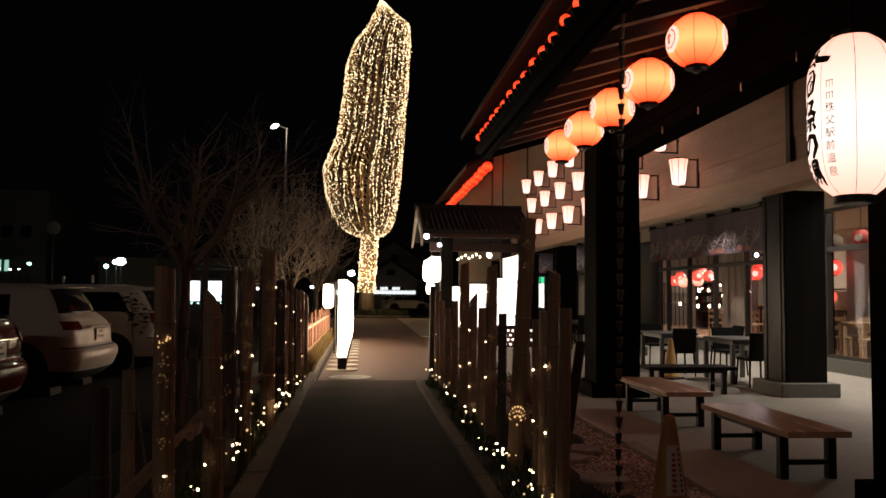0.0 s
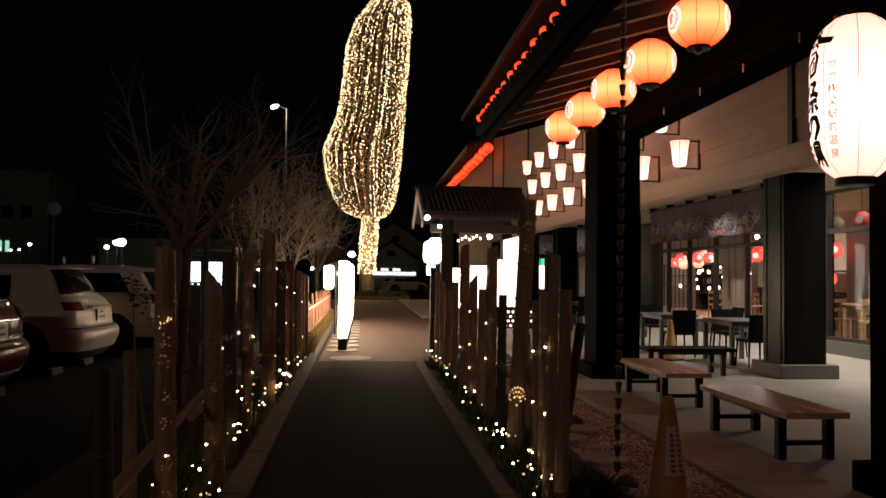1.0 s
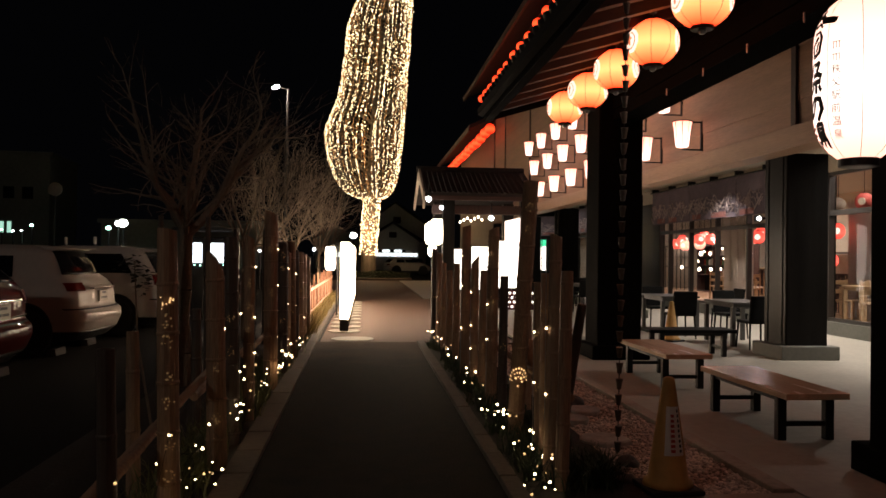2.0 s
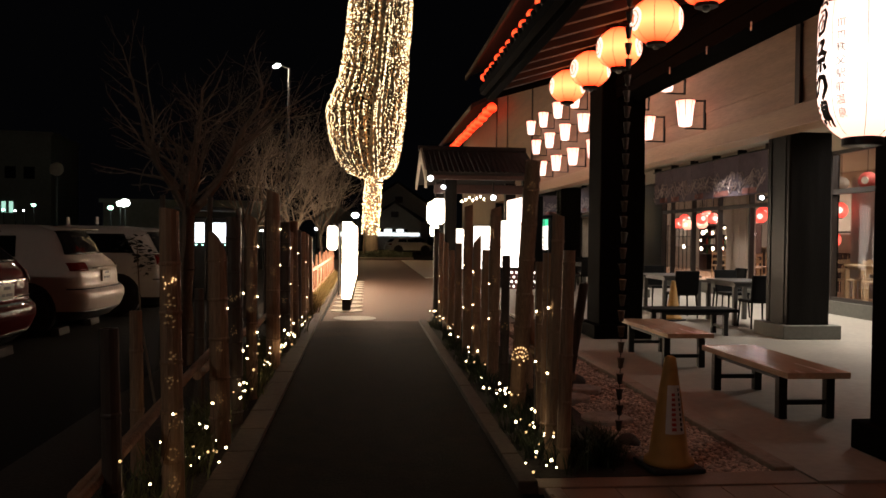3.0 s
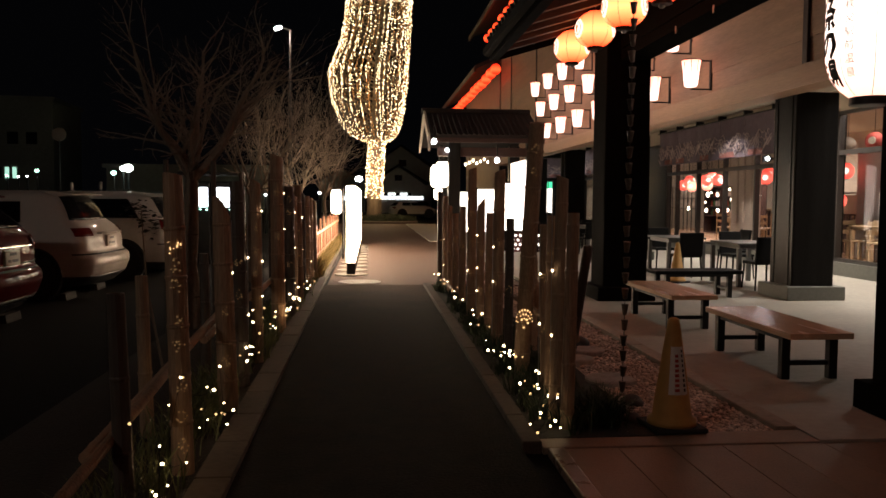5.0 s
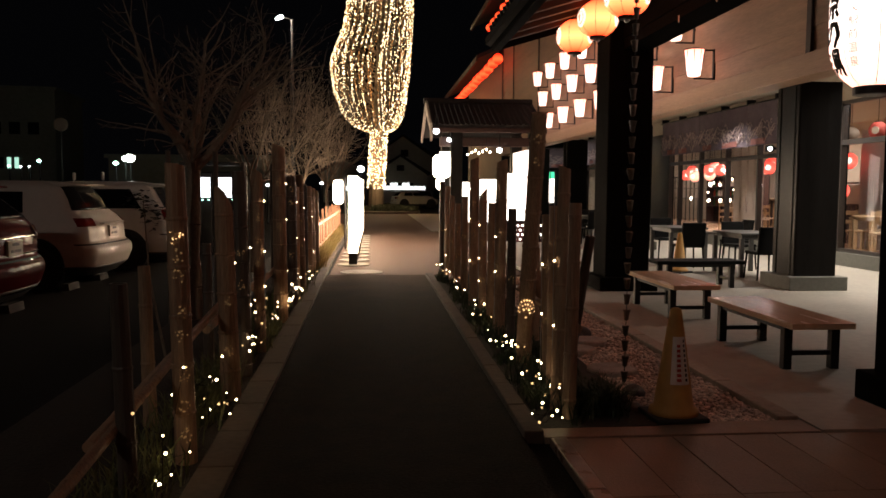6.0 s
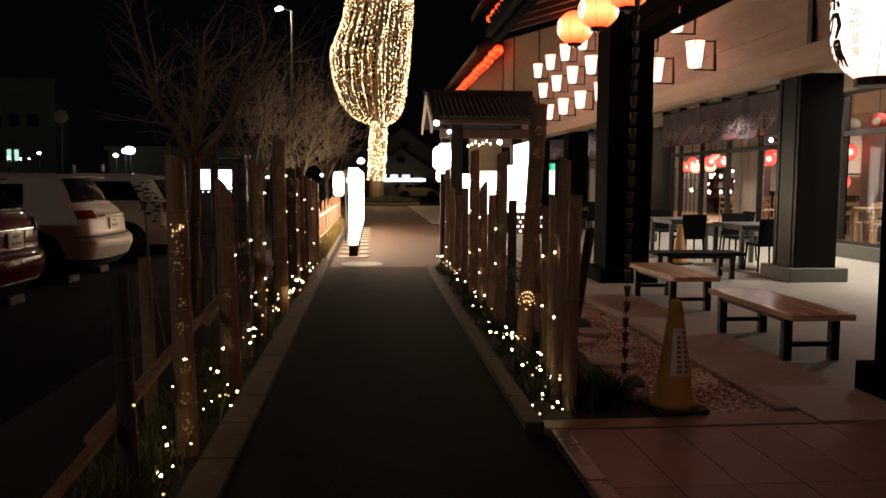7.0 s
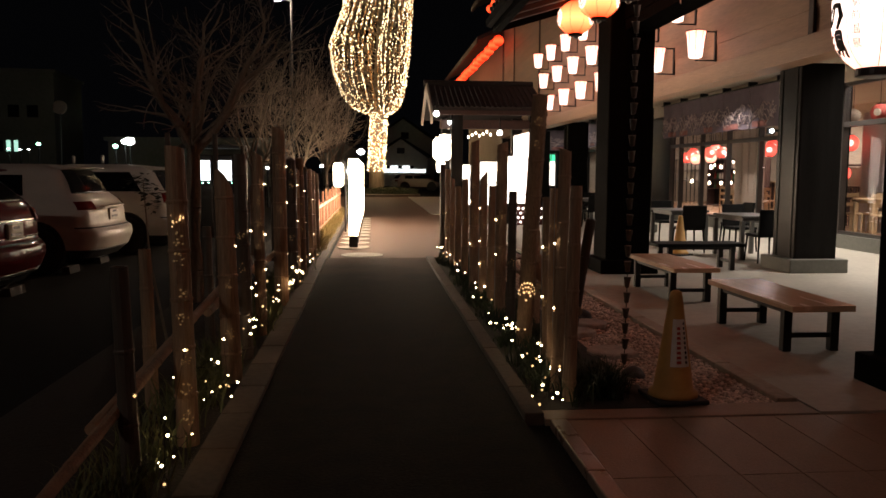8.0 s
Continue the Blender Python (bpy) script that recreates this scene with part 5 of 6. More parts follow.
def crown_at(z):
    for (z0, a0, b0), (z1, a1, b1) in zip(SHAPE, SHAPE[1:]):
        if z0 <= z <= z1:
            f = (z - z0) / (z1 - z0)
            a, b = a0 + (a1 - a0) * f, b0 + (b1 - b0) * f
            return (a + b) / 2, (b - a) / 2
    return 0.7, 0.02


rnd = random.Random(77)
bm = B()
for i in range(260):
    z = rnd.uniform(5.2, 18.8)
    c, r = crown_at(z)
    a = rnd.random() * 6.283
    k = 0.85 + 0.15 * rnd.random()
    rod(bm, (0.1 + 0.035 * z, 0, max(4.8, z - 1.2)), (c + r * k * math.cos(a), r * k * math.sin(a), z), 0.05, 0.012, 4, False)
part("branchwork", bm, BARK, tree)["kind"] = "stuff"
NEEDLE = mat("conifer_foliage", (0.12, 0.075, 0.035), 0.8, grain=5, vary=0.5, bump=0)
vs, fs = [], []
for i in range(5200):
    z = rnd.uniform(5.1, 19.5)
    c, r = crown_at(z)
    a, k = rnd.random() * 6.283, math.sqrt(rnd.uniform(0.2, 0.9))
    p = Vector((c + r * k * math.cos(a), r * k * math.sin(a), z))
    d = Vector((rnd.gauss(0, 1), rnd.gauss(0, 1), rnd.gauss(0.3, 1))).normalized() * rnd.uniform(0.15, 0.35)
    e = Vector((rnd.gauss(0, 1), rnd.gauss(0, 1), rnd.gauss(0, 1))).normalized() * 0.07
    n = len(vs)
    vs += [p - e, p + e, p + d]
    fs.append((n, n + 1, n + 2))
me = bpy.data.meshes.new("crown")
me.from_pydata(vs, [], fs)
me.materials.append(NEEDLE)
cr = new("crown", me)
cr.parent = tree
OCT_F = [(0, 2, 4), (2, 1, 4), (1, 3, 4), (3, 0, 4), (2, 0, 5), (1, 2, 5), (3, 1, 5), (0, 3, 5)]


def bulbs_mesh(name, points, material, parent, label):
    vs, fs = [], []
    for p, r in points:
        n = len(vs)
        x, y, z = p
        vs += [(x + r, y, z), (x - r, y, z), (x, y + r, z), (x, y - r, z), (x, y, z + r), (x, y, z - r)]
        fs += [(a + n, b + n, c + n) for a, b, c in OCT_F]
    me = bpy.data.meshes.new(name)
    me.from_pydata(vs, [], fs)
    me.materials.append(material)
    o = new(name, me)
    o.parent = parent
    return tagged(o, label, kind="stuff")


bright, dim = [], []
for s in range(54):
    a0 = 6.28319 * (s + rnd.uniform(-0.3, 0.3)) / 54
    z = 5.0
    strength = rnd.random()
    ph = rnd.random() * 6
    while z < 19.9:
        c, r = crown_at(z)
        a = a0 + 0.025 * math.sin(z * 0.9 + ph)
        k = 1.0 + rnd.gauss(0, 0.012) + 0.02 * math.sin(z * 2.2 + ph)
        p = (c + r * k * math.cos(a) + rnd.gauss(0, 0.018), r * k * math.sin(a) + rnd.gauss(0, 0.02), z)
        if rnd.random() < 0.12 + 0.65 * strength:
            bright.append((p, rnd.uniform(0.022, 0.044)))
        else:
            dim.append((p, rnd.uniform(0.02, 0.038)))
        z += rnd.uniform(0.07, 0.15)
for i in range(900):
    z = rnd.uniform(1.5, 5.0)
    a = rnd.random() * 6.283
    r = 0.52 + rnd.gauss(0, 0.03)
    (bright if rnd.random() < 0.6 else dim).append(((0.04 * z - 0.05 + r * math.cos(a), r * math.sin(a), z), rnd.uniform(0.022, 0.045)))
bulbs_mesh("fairy_lighting", bright, TREE_BULB, tree, "bright warm white fairy lights")
bulbs_mesh("fairy_lighting", dim, TREE_BULB_DIM, tree, "amber fairy lights deeper in")
lamp("tree_glow", "POINT", 140, (1.0, 0.62, 0.28), pose(TX - 0.2, TY - 3.4, 7.5), 1.0)
lamp("tree_glow", "POINT", 70, (1.0, 0.62, 0.28), pose(TX + 0.1, TY, 8.6), 0.8)
lamp("tree_glow", "POINT", 70, (1.0, 0.62, 0.28), pose(TX + 0.5, TY, 13.6), 0.8)
lamp("tree_glow", "POINT", 130, (1.0, 0.66, 0.32), pose(TX, TY - 1.2, 2.6), 0.4)

# ---- entrance porch ----
porch = thing("entrance_porch", pose(0, 22.0, 0), "small dark tiled entrance porch with white lanterns", "porch")
porch["kind"] = "structure"
bm = B()
prism(bm, [(-1.0, 3.05), (0.9, 3.8), (2.8, 3.05), (2.8, 3.17), (0.9, 3.95), (-1.0, 3.17)], "x", 1.55, 4.6)
part("roof", bm, TILE, porch)
for x in np.linspace(1.62, 4.55, 22):
    bm = B()
    rod(bm, (x, -1.03, 3.17), (x, 0.88, 3.93), 0.03, 0.03, 8)
    part("ridge_tile", bm, TILE, porch)
bm = B()
rod(bm, (1.45, 0.9, 3.98), (4.6, 0.9, 3.98), 0.09, 0.09, 10)
part("ridge", bm, TILE, porch)
BARGE = mat("pale_barge_board", (0.5, 0.46, 0.4), 0.6, vary=0.2, bump=0.1)
bm = B()
prism(bm, [(-1.08, 2.72), (-0.98, 2.98), (0.9, 3.72), (2.8, 2.98), (2.9, 2.9), (2.85, 3.12), (0.9, 4.02), (-1.0, 3.2), (-1.12, 2.9)], "x", 1.5, 1.56)
part("barge_board", bm, BARGE, porch)
bm = B()
box(bm, 1.55, -1.06, 2.96, 4.6, -0.98, 3.08, 0.01)
part("eave_board", bm, EAVEWOOD, porch)
for x in (2.25, 4.4):
    for y in (-0.5, 2.3):
        bm = B()
        box(bm, x - 0.16, y - 0.16, 0, x + 0.16, y + 0.16, 3.1, 0.015)
        part("post", bm, DARKWOOD, porch)
bm = B()
box(bm, 1.8, -0.6, 2.62, 4.6, -0.42, 2.86, 0.01)
part("lintel", bm, EAVEWOOD, porch)
for x, y, z in ((1.86, 21.5, 2.08), (2.05, 22.4, 2.2)):
    wl2 = thing("white_lantern", pose(x, y, z), "round white paper lantern, brightly lit", "lantern", "porch lanterns")
    part("paper", lathe(B(), bulge(0.25, 0.62, 12, 6, 0.4), 22), PANEL, wl2, "", True)
    for zz in (-0.34, 0.31):
        bm = B()
        lathe(bm, [(0.12, zz), (0.13, zz + 0.005), (0.13, zz + 0.03), (0.1, zz + 0.035)], 16)
        part("ring", bm, BLACKMETAL, wl2)
    bm = B()
    rod(bm, (0, 0, 0.3), (0, 0, 0.95), 0.008)
    part("hanger", bm, BLACKMETAL, wl2)
wl3 = thing("white_lantern", pose(2.0, 23.6, 1.62), "small white paper lantern, brightly lit", "lantern", "porch lanterns")
part("paper", lathe(B(), bulge(0.13, 0.34, 10, 5, 0.4), 18), PANEL, wl3, "", True)
bm = B()
rod(bm, (0, 0, 0.15), (0, 0, 1.5), 0.008)
part("hanger", bm, BLACKMETAL, wl3)
for x, y, z, r in ((1.66, 20.95, 2.98, 0.075), (3.42, 21.4, 2.52, 0.075), (2.04, 21.3, 2.78, 0.055)):
    s = thing("spot_lamp", pose(x, y, z), "small bright spot lamp under the porch eave", "lamp", "porch lamps")
    part("lens", lathe(B(), bulge(r, r * 1.8, 6), 12), LED_WHITE, s, "", True)
    bm = B()
    box(bm, -0.02, -0.02, r * 0.6, 0.02, 0.02, 0.4)
    part("bracket", bm, BLACKMETAL, s)
for i in range(7):
    s = thing("small_bulb", pose(2.56 + 0.1 * i, 21.38, 2.4 + 0.04 * (i % 3) + 0.012 * i), "row of little lit bulbs below the lintel", "lamp", "little bulbs in a row")
    part("globe", lathe(B(), bulge(0.028, 0.07, 6), 10), PANEL, s, "", True)
    bm = B()
    rod(bm, (0, 0, 0.05), (0, 0, 0.32), 0.006)
    part("stem", bm, BLACKMETAL, s)
POSTER = glow("poster_light", (1.0, 0.9, 0.78), 2.6)
for x0, x1, y, z0, z1 in ((2.42, 2.74, 21.8, 0.55, 1.66), (2.95, 3.5, 21.8, 0.55, 1.74), (3.72, 4.28, 21.8, 0.6, 1.9)):
    s = thing("light_box_sign", pose(0, y, 0), "white illuminated notice box behind the fence", "sign", "notice boxes")
    bm = B()
    box(bm, x0, 0, z0, x1, 0.04, z1)
    part("lit_face", bm, POSTER, s)
    bm = B()
    box(bm, x0 - 0.03, 0.04, z0 - 0.03, x1 + 0.03, 0.14, z1 + 0.03, 0.01)
    part("case", bm, BLACKMETAL, s)
    for x in (x0 + 0.03, x1 - 0.03):
        bm = B()
        box(bm, x - 0.025, 0.06, 0, x + 0.025, 0.11, z0)
        part("leg", bm, BLACKMETAL, s)
bn = thing("poster_stand", pose(0, 21.5, 0), "pale poster hung over the lit boxes", "poster")
bm = B()
prism(bm, [(3.84, 1.1), (4.3, 1.1), (4.27, 2.56), (3.82, 2.44)], "y", 0, 0.03)
# paper sheet given its own glow, in place of light falling on it
part("sheet", bm, glow("poster_sheet_glow", (1.0, 0.85, 0.74), 2.2), bn)
DOTS = mat("dotted_cloth", (0.12, 0.03, 0.03), 0.8, vary=0.3, bump=0.1)
db = thing("dotted_banner", pose(0, 21.45, 0), "dark red cloth with glowing white dots behind fence", "banner")
bm = B()
box(bm, 3.7, 0, 0.02, 4.75, 0.03, 0.56)
part("cloth", bm, DOTS, db)
for i in range(8):
    for j in range(4):
        bm = B()
        c = (3.77 + 0.13 * i + 0.065 * (j % 2), -0.003, 0.1 + 0.125 * j)
        disc(bm, c, (0, -1, 0), 0.036)
        # printed dots take the lit sign material, so they glow without a lamp
        part("dot", bm, POSTER, db)
gs = thing("green_sign_window", pose(8.0, 34.6, 0), "lit window with a green sign panel", "window")
bm = B()
box(bm, -0.35, 0, 0.9, 0.0, 0.05, 1.95)
part("lit_pane", bm, POSTER, gs)
bm = B()
box(bm, -0.35, -0.02, 1.95, 0.0, 0.04, 2.25)
part("green_panel", bm, GREEN_SIGN, gs)
for x in (-0.37, -0.18, 0.02):
    bm = B()
    box(bm, x - 0.02, -0.04, 0.02, x + 0.02, 0.06, 2.3)
    part("mullion", bm, FRAME, gs)

# ---- bare trees ----


def tube(vs, fs, p, q, r0, r1, seg):
    """A tapering twig between two points, added to plain vertex and face lists."""
    d = (q - p).normalized()
    u = d.orthogonal().normalized()
    w, n = d.cross(u), len(vs)
    for c, r in ((p, r0), (q, r1)):
        for k in range(seg):
            a = 6.28319 * k / seg
            vs.append(c + u * (r * math.cos(a)) + w * (r * math.sin(a)))
    for k in range(seg):
        fs.append((n + k, n + (k + 1) % seg, n + seg + (k + 1) % seg, n + seg + k))


def from_lists(name, vs, fs, material, parent, smooth=False):
    me = bpy.data.meshes.new(name)
    me.from_pydata(vs, [], fs)
    me.materials.append(material)
    if smooth:
        me.shade_smooth()
    ob = new(name, me)
    ob.parent = parent
    return ob


def bare_tree(x, y, height, fork, spread, seed, label, depth=4, branches=6, thick=1.0, limbs=()):
    """Trunk, crooked limbs and fine twigs; limbs: directions for the heavy ones."""
    rnd = random.Random(seed)
    root = thing("bare_tree", pose(x, y, 0), label, "tree", "bare trees beside the car park")
    tv, tf, cv, cf = [], [], [], []
    prev, n = Vector((0, 0, -0.05)), 5
    for i in range(1, n + 1):
        p = Vector((rnd.gauss(0, 0.025), rnd.gauss(0, 0.025), fork * i / n))
        tube(tv, tf, prev, p, (0.1 - 0.008 * (i - 1)) * thick, (0.1 - 0.008 * i) * thick, 10)
        prev = p

    def grow(p, d, length, r, left):
        steps = 5 if left > 1 else 3
        for k in range(steps):
            d = (d + Vector((rnd.gauss(0, 0.17), rnd.gauss(0, 0.17), rnd.gauss(0.03, 0.11)))).normalized()
            q = p + d * length / steps
            tube(cv, cf, p, q, r, r * 0.86, 7 if r > 0.02 else 4 if r > 0.006 else 3)
            p, r = q, r * 0.86
            if left > 0 and rnd.random() < 0.8:
                side = (d * 0.7 + Vector((rnd.gauss(0, 0.6), rnd.gauss(0, 0.6), rnd.gauss(0.12, 0.4)))).normalized()
                grow(p, side, length * rnd.uniform(0.4, 0.68), max(0.0028, r * 0.55), left - 1)
        if left > 0:
            grow(p, d, length * 0.6, r * 0.85, left - 1)
    for i in range(branches):
        a = 6.283 * (i + rnd.random() * 0.6) / branches
        d = Vector((spread * math.cos(a), spread * math.sin(a), 1)).normalized()
        grow(prev - Vector((0, 0, 0.2 * rnd.random())), d, (height - fork) * rnd.uniform(0.42, 0.58), 0.03 * thick, depth - 1)
    for d, length in limbs:
        grow(prev - Vector((0, 0, 0.1 * rnd.random())), Vector(d).normalized(), length, 0.055 * thick, depth)
    from_lists("trunk", tv, tf, BARK, root, True)
    from_lists("crown", cv, cf, BARK, root)["kind"] = "stuff"
    return root


bare_tree(-2.0, 9.0, 3.6, 1.75, 0.6, 31, "bare young tree with crooked dark spreading limbs", 3, 4, 1.1, (((0.55, 0.1, 0.5), 1.15), ((-0.25, 0, 1), 1.1), ((0.2, 0.3, 1), 1.2)))
bare_tree(-2.08, 14.0, 4.4, 1.55, 0.6, 32, "bare young tree with upright thin branches", 4, 7, 0.8)
bare_tree(-2.2, 18.0, 4.6, 1.5, 0.7, 33, "bare young tree with thin twigs near the lamps", 4, 7, 0.7)
bare_tree(-2.0, 22.5, 5.6, 1.5, 0.6, 34, "bare young tree with thin twigs near the lamps", 4, 8, 0.8)
bare_tree(-1.65, 29.0, 6.0, 1.6, 0.7, 35, "bare tree with dense twigs near the lit conifer", 4, 8, 0.9)
bare_tree(-1.6, 35.0, 6.6, 1.6, 0.7, 36, "bare tree with dense twigs near the lit conifer", 4, 8, 0.9)

# tree stakes
for x, y in ((-2.15, 8.6), (-1.7, 8.8), (-2.05, 12.8), (-1.62, 13.0)):
    bm = B()
    rod(bm, (x, y, 0), (x, y, 1.85), 0.03, 0.028, 8)
    solid("tree_stake", bm, BAMBOO_DARK, "round wooden stake beside a young tree", "stake", "object")

# shrub twig with broad leaves before the white car
LEAF = mat("shrub_leaf", (0.035, 0.036, 0.022), 0.75, vary=0.3, bump=0)
sh = thing("shrub", pose(-1.75, 6.8, 0), "thin leafy shrub beside the fence", "shrub")
bm = B()
rod(bm, (0, 0, 0), (-0.15, 0.1, 0.7), 0.012, 0.009, 6)
rod(bm, (-0.15, 0.1, 0.7), (-0.22, 0.22, 1.38), 0.009, 0.004, 6)
part("stem", bm, BARK, sh)
rnd = random.Random(5)
for i in range(95):
    f = rnd.random()
    c = Vector((-0.08 - 0.22 * f + rnd.gauss(0, 0.05), 0.12 + 0.15 * f + rnd.gauss(0, 0.08), 1.18 + 0.22 * f + rnd.gauss(0, 0.05)))
    a, L = rnd.random() * 6.283, rnd.uniform(0.05, 0.09)
    u = Vector((math.cos(a), math.sin(a), -0.5 * rnd.random())) * L
    w = Vector((-math.sin(a), math.cos(a), 0.2)) * L * 0.3
    bm = B()
    vs = [bm.verts.new(q) for q in (c, c + u * 0.4 + w, c + u, c + u * 0.4 - w)]
    bm.faces.new((vs[0], vs[1], vs[2])), bm.faces.new((vs[0], vs[2], vs[3]))
    part("leaf", bm, LEAF, sh)

# ---- street lamp ----
sl = thing("street_lamp", pose(-2.5, 25.0, 0), "slender dark street lamp with bright white head", "street lamp")
bm = B()
rod(bm, (0, 0, 0), (0.04, 0, 6.62), 0.06, 0.035, 10)
part("pole", bm, PLASTIC, sl)
bm = B()
rod(bm, (0.04, 0, 6.6), (-0.3, -0.05, 6.7), 0.025, 0.025, 8)
part("arm", bm, BLACKMETAL, sl)
bm = B()
lathe(bm, [(0.02, -0.06), (0.11, -0.04), (0.13, 0.0), (0.12, 0.03), (0.03, 0.06)], 16, pose(-0.34, -0.05, 6.66, 20, -20, 0))
part("lamp_head", bm, LED_WHITE, sl, "", True)
bm = B()
rod(bm, (0.06, -0.02, 0.3), (0.06, -0.02, 3.9), 0.035, 0.035, 8)
part("conduit", bm, BLACKMETAL, sl)
# unseen copy that carries the lamp added at the back
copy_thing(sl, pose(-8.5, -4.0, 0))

# ---- parked cars ----
GLASSDARK = mat("car_glass", (0.012, 0.013, 0.015), 0.08, vary=0.1, bump=0, rvar=0.01, spec=0.04)
TYRE = mat("tyre", (0.015, 0.015, 0.015), 0.85, vary=0.3, bump=0.1)
CHROME = mat("chrome", (0.7, 0.7, 0.7), 0.12, 1.0, vary=0.1, bump=0)
REDLENS = mat("red_lens", (0.14, 0.012, 0.01), 0.2, vary=0.2, bump=0, spec=0.1)
PLATE = mat("number_plate", (0.4, 0.36, 0.28), 0.5, vary=0.1, bump=0.02)


def paint(name, color):
    m = mat(name, color, 0.45, 0.0, grain=200, vary=0.06, bump=0.0, coat=0.3, rvar=0.02, spec=0.012)
    m.node_tree.nodes["Principled BSDF"].inputs["Coat Roughness"].default_value = 0.04
    return m


def car_levels(shape, step=0.02):
    """Horizontal slices of a body from its outline: height, rear end, front end, half width; edges softened."""
    zs = np.arange(shape[0][0], shape[-1][0] + 1e-6, step)
    cols = np.array(shape).T
    rows = [np.interp(zs, cols[0], c) for c in cols[1:]]
    soft = []
    for r in rows:
        pad = np.concatenate(([r[0]] * 2, r, [r[-1]] * 2))
        soft.append(0.1 * pad[:-4] + 0.2 * pad[1:-3] + 0.4 * pad[2:-2] + 0.2 * pad[3:-1] + 0.1 * pad[4:])
    return list(zip(zs, *soft))


def car_outline(xr, xf, w, lift=0.0):
    """Half plan of one slice, rear centre to front centre."""
    rc, rf, w = min(0.22, 0.32 * w), min(0.55, 0.7 * w), w + lift
    xr, xf = xr + lift, xf - lift
    pts = []
    for i in range(7):
        y = (w - rc) * i / 7
        pts.append((xr - 0.06 * (y / w) ** 2, y))
    x0 = xr - 0.06
    for i in range(8):
        a = math.pi / 2 * i / 7
        pts.append((x0 - rc * (1 - math.cos(a)), w - rc * (1 - math.sin(a))))
    for i in range(1, 12):
        f = i / 12
        pts.append((x0 - rc + (xf + rf - x0 + rc) * f, w + 0.012 * math.sin(math.pi * f)))
    for i in range(7):
        a = math.pi / 2 * i / 6
        pts.append((xf + rf * (1 - math.sin(a)), w - rf * (1 - math.cos(a))))
    pts.append((xf - 0.02, 0.0))
    return pts


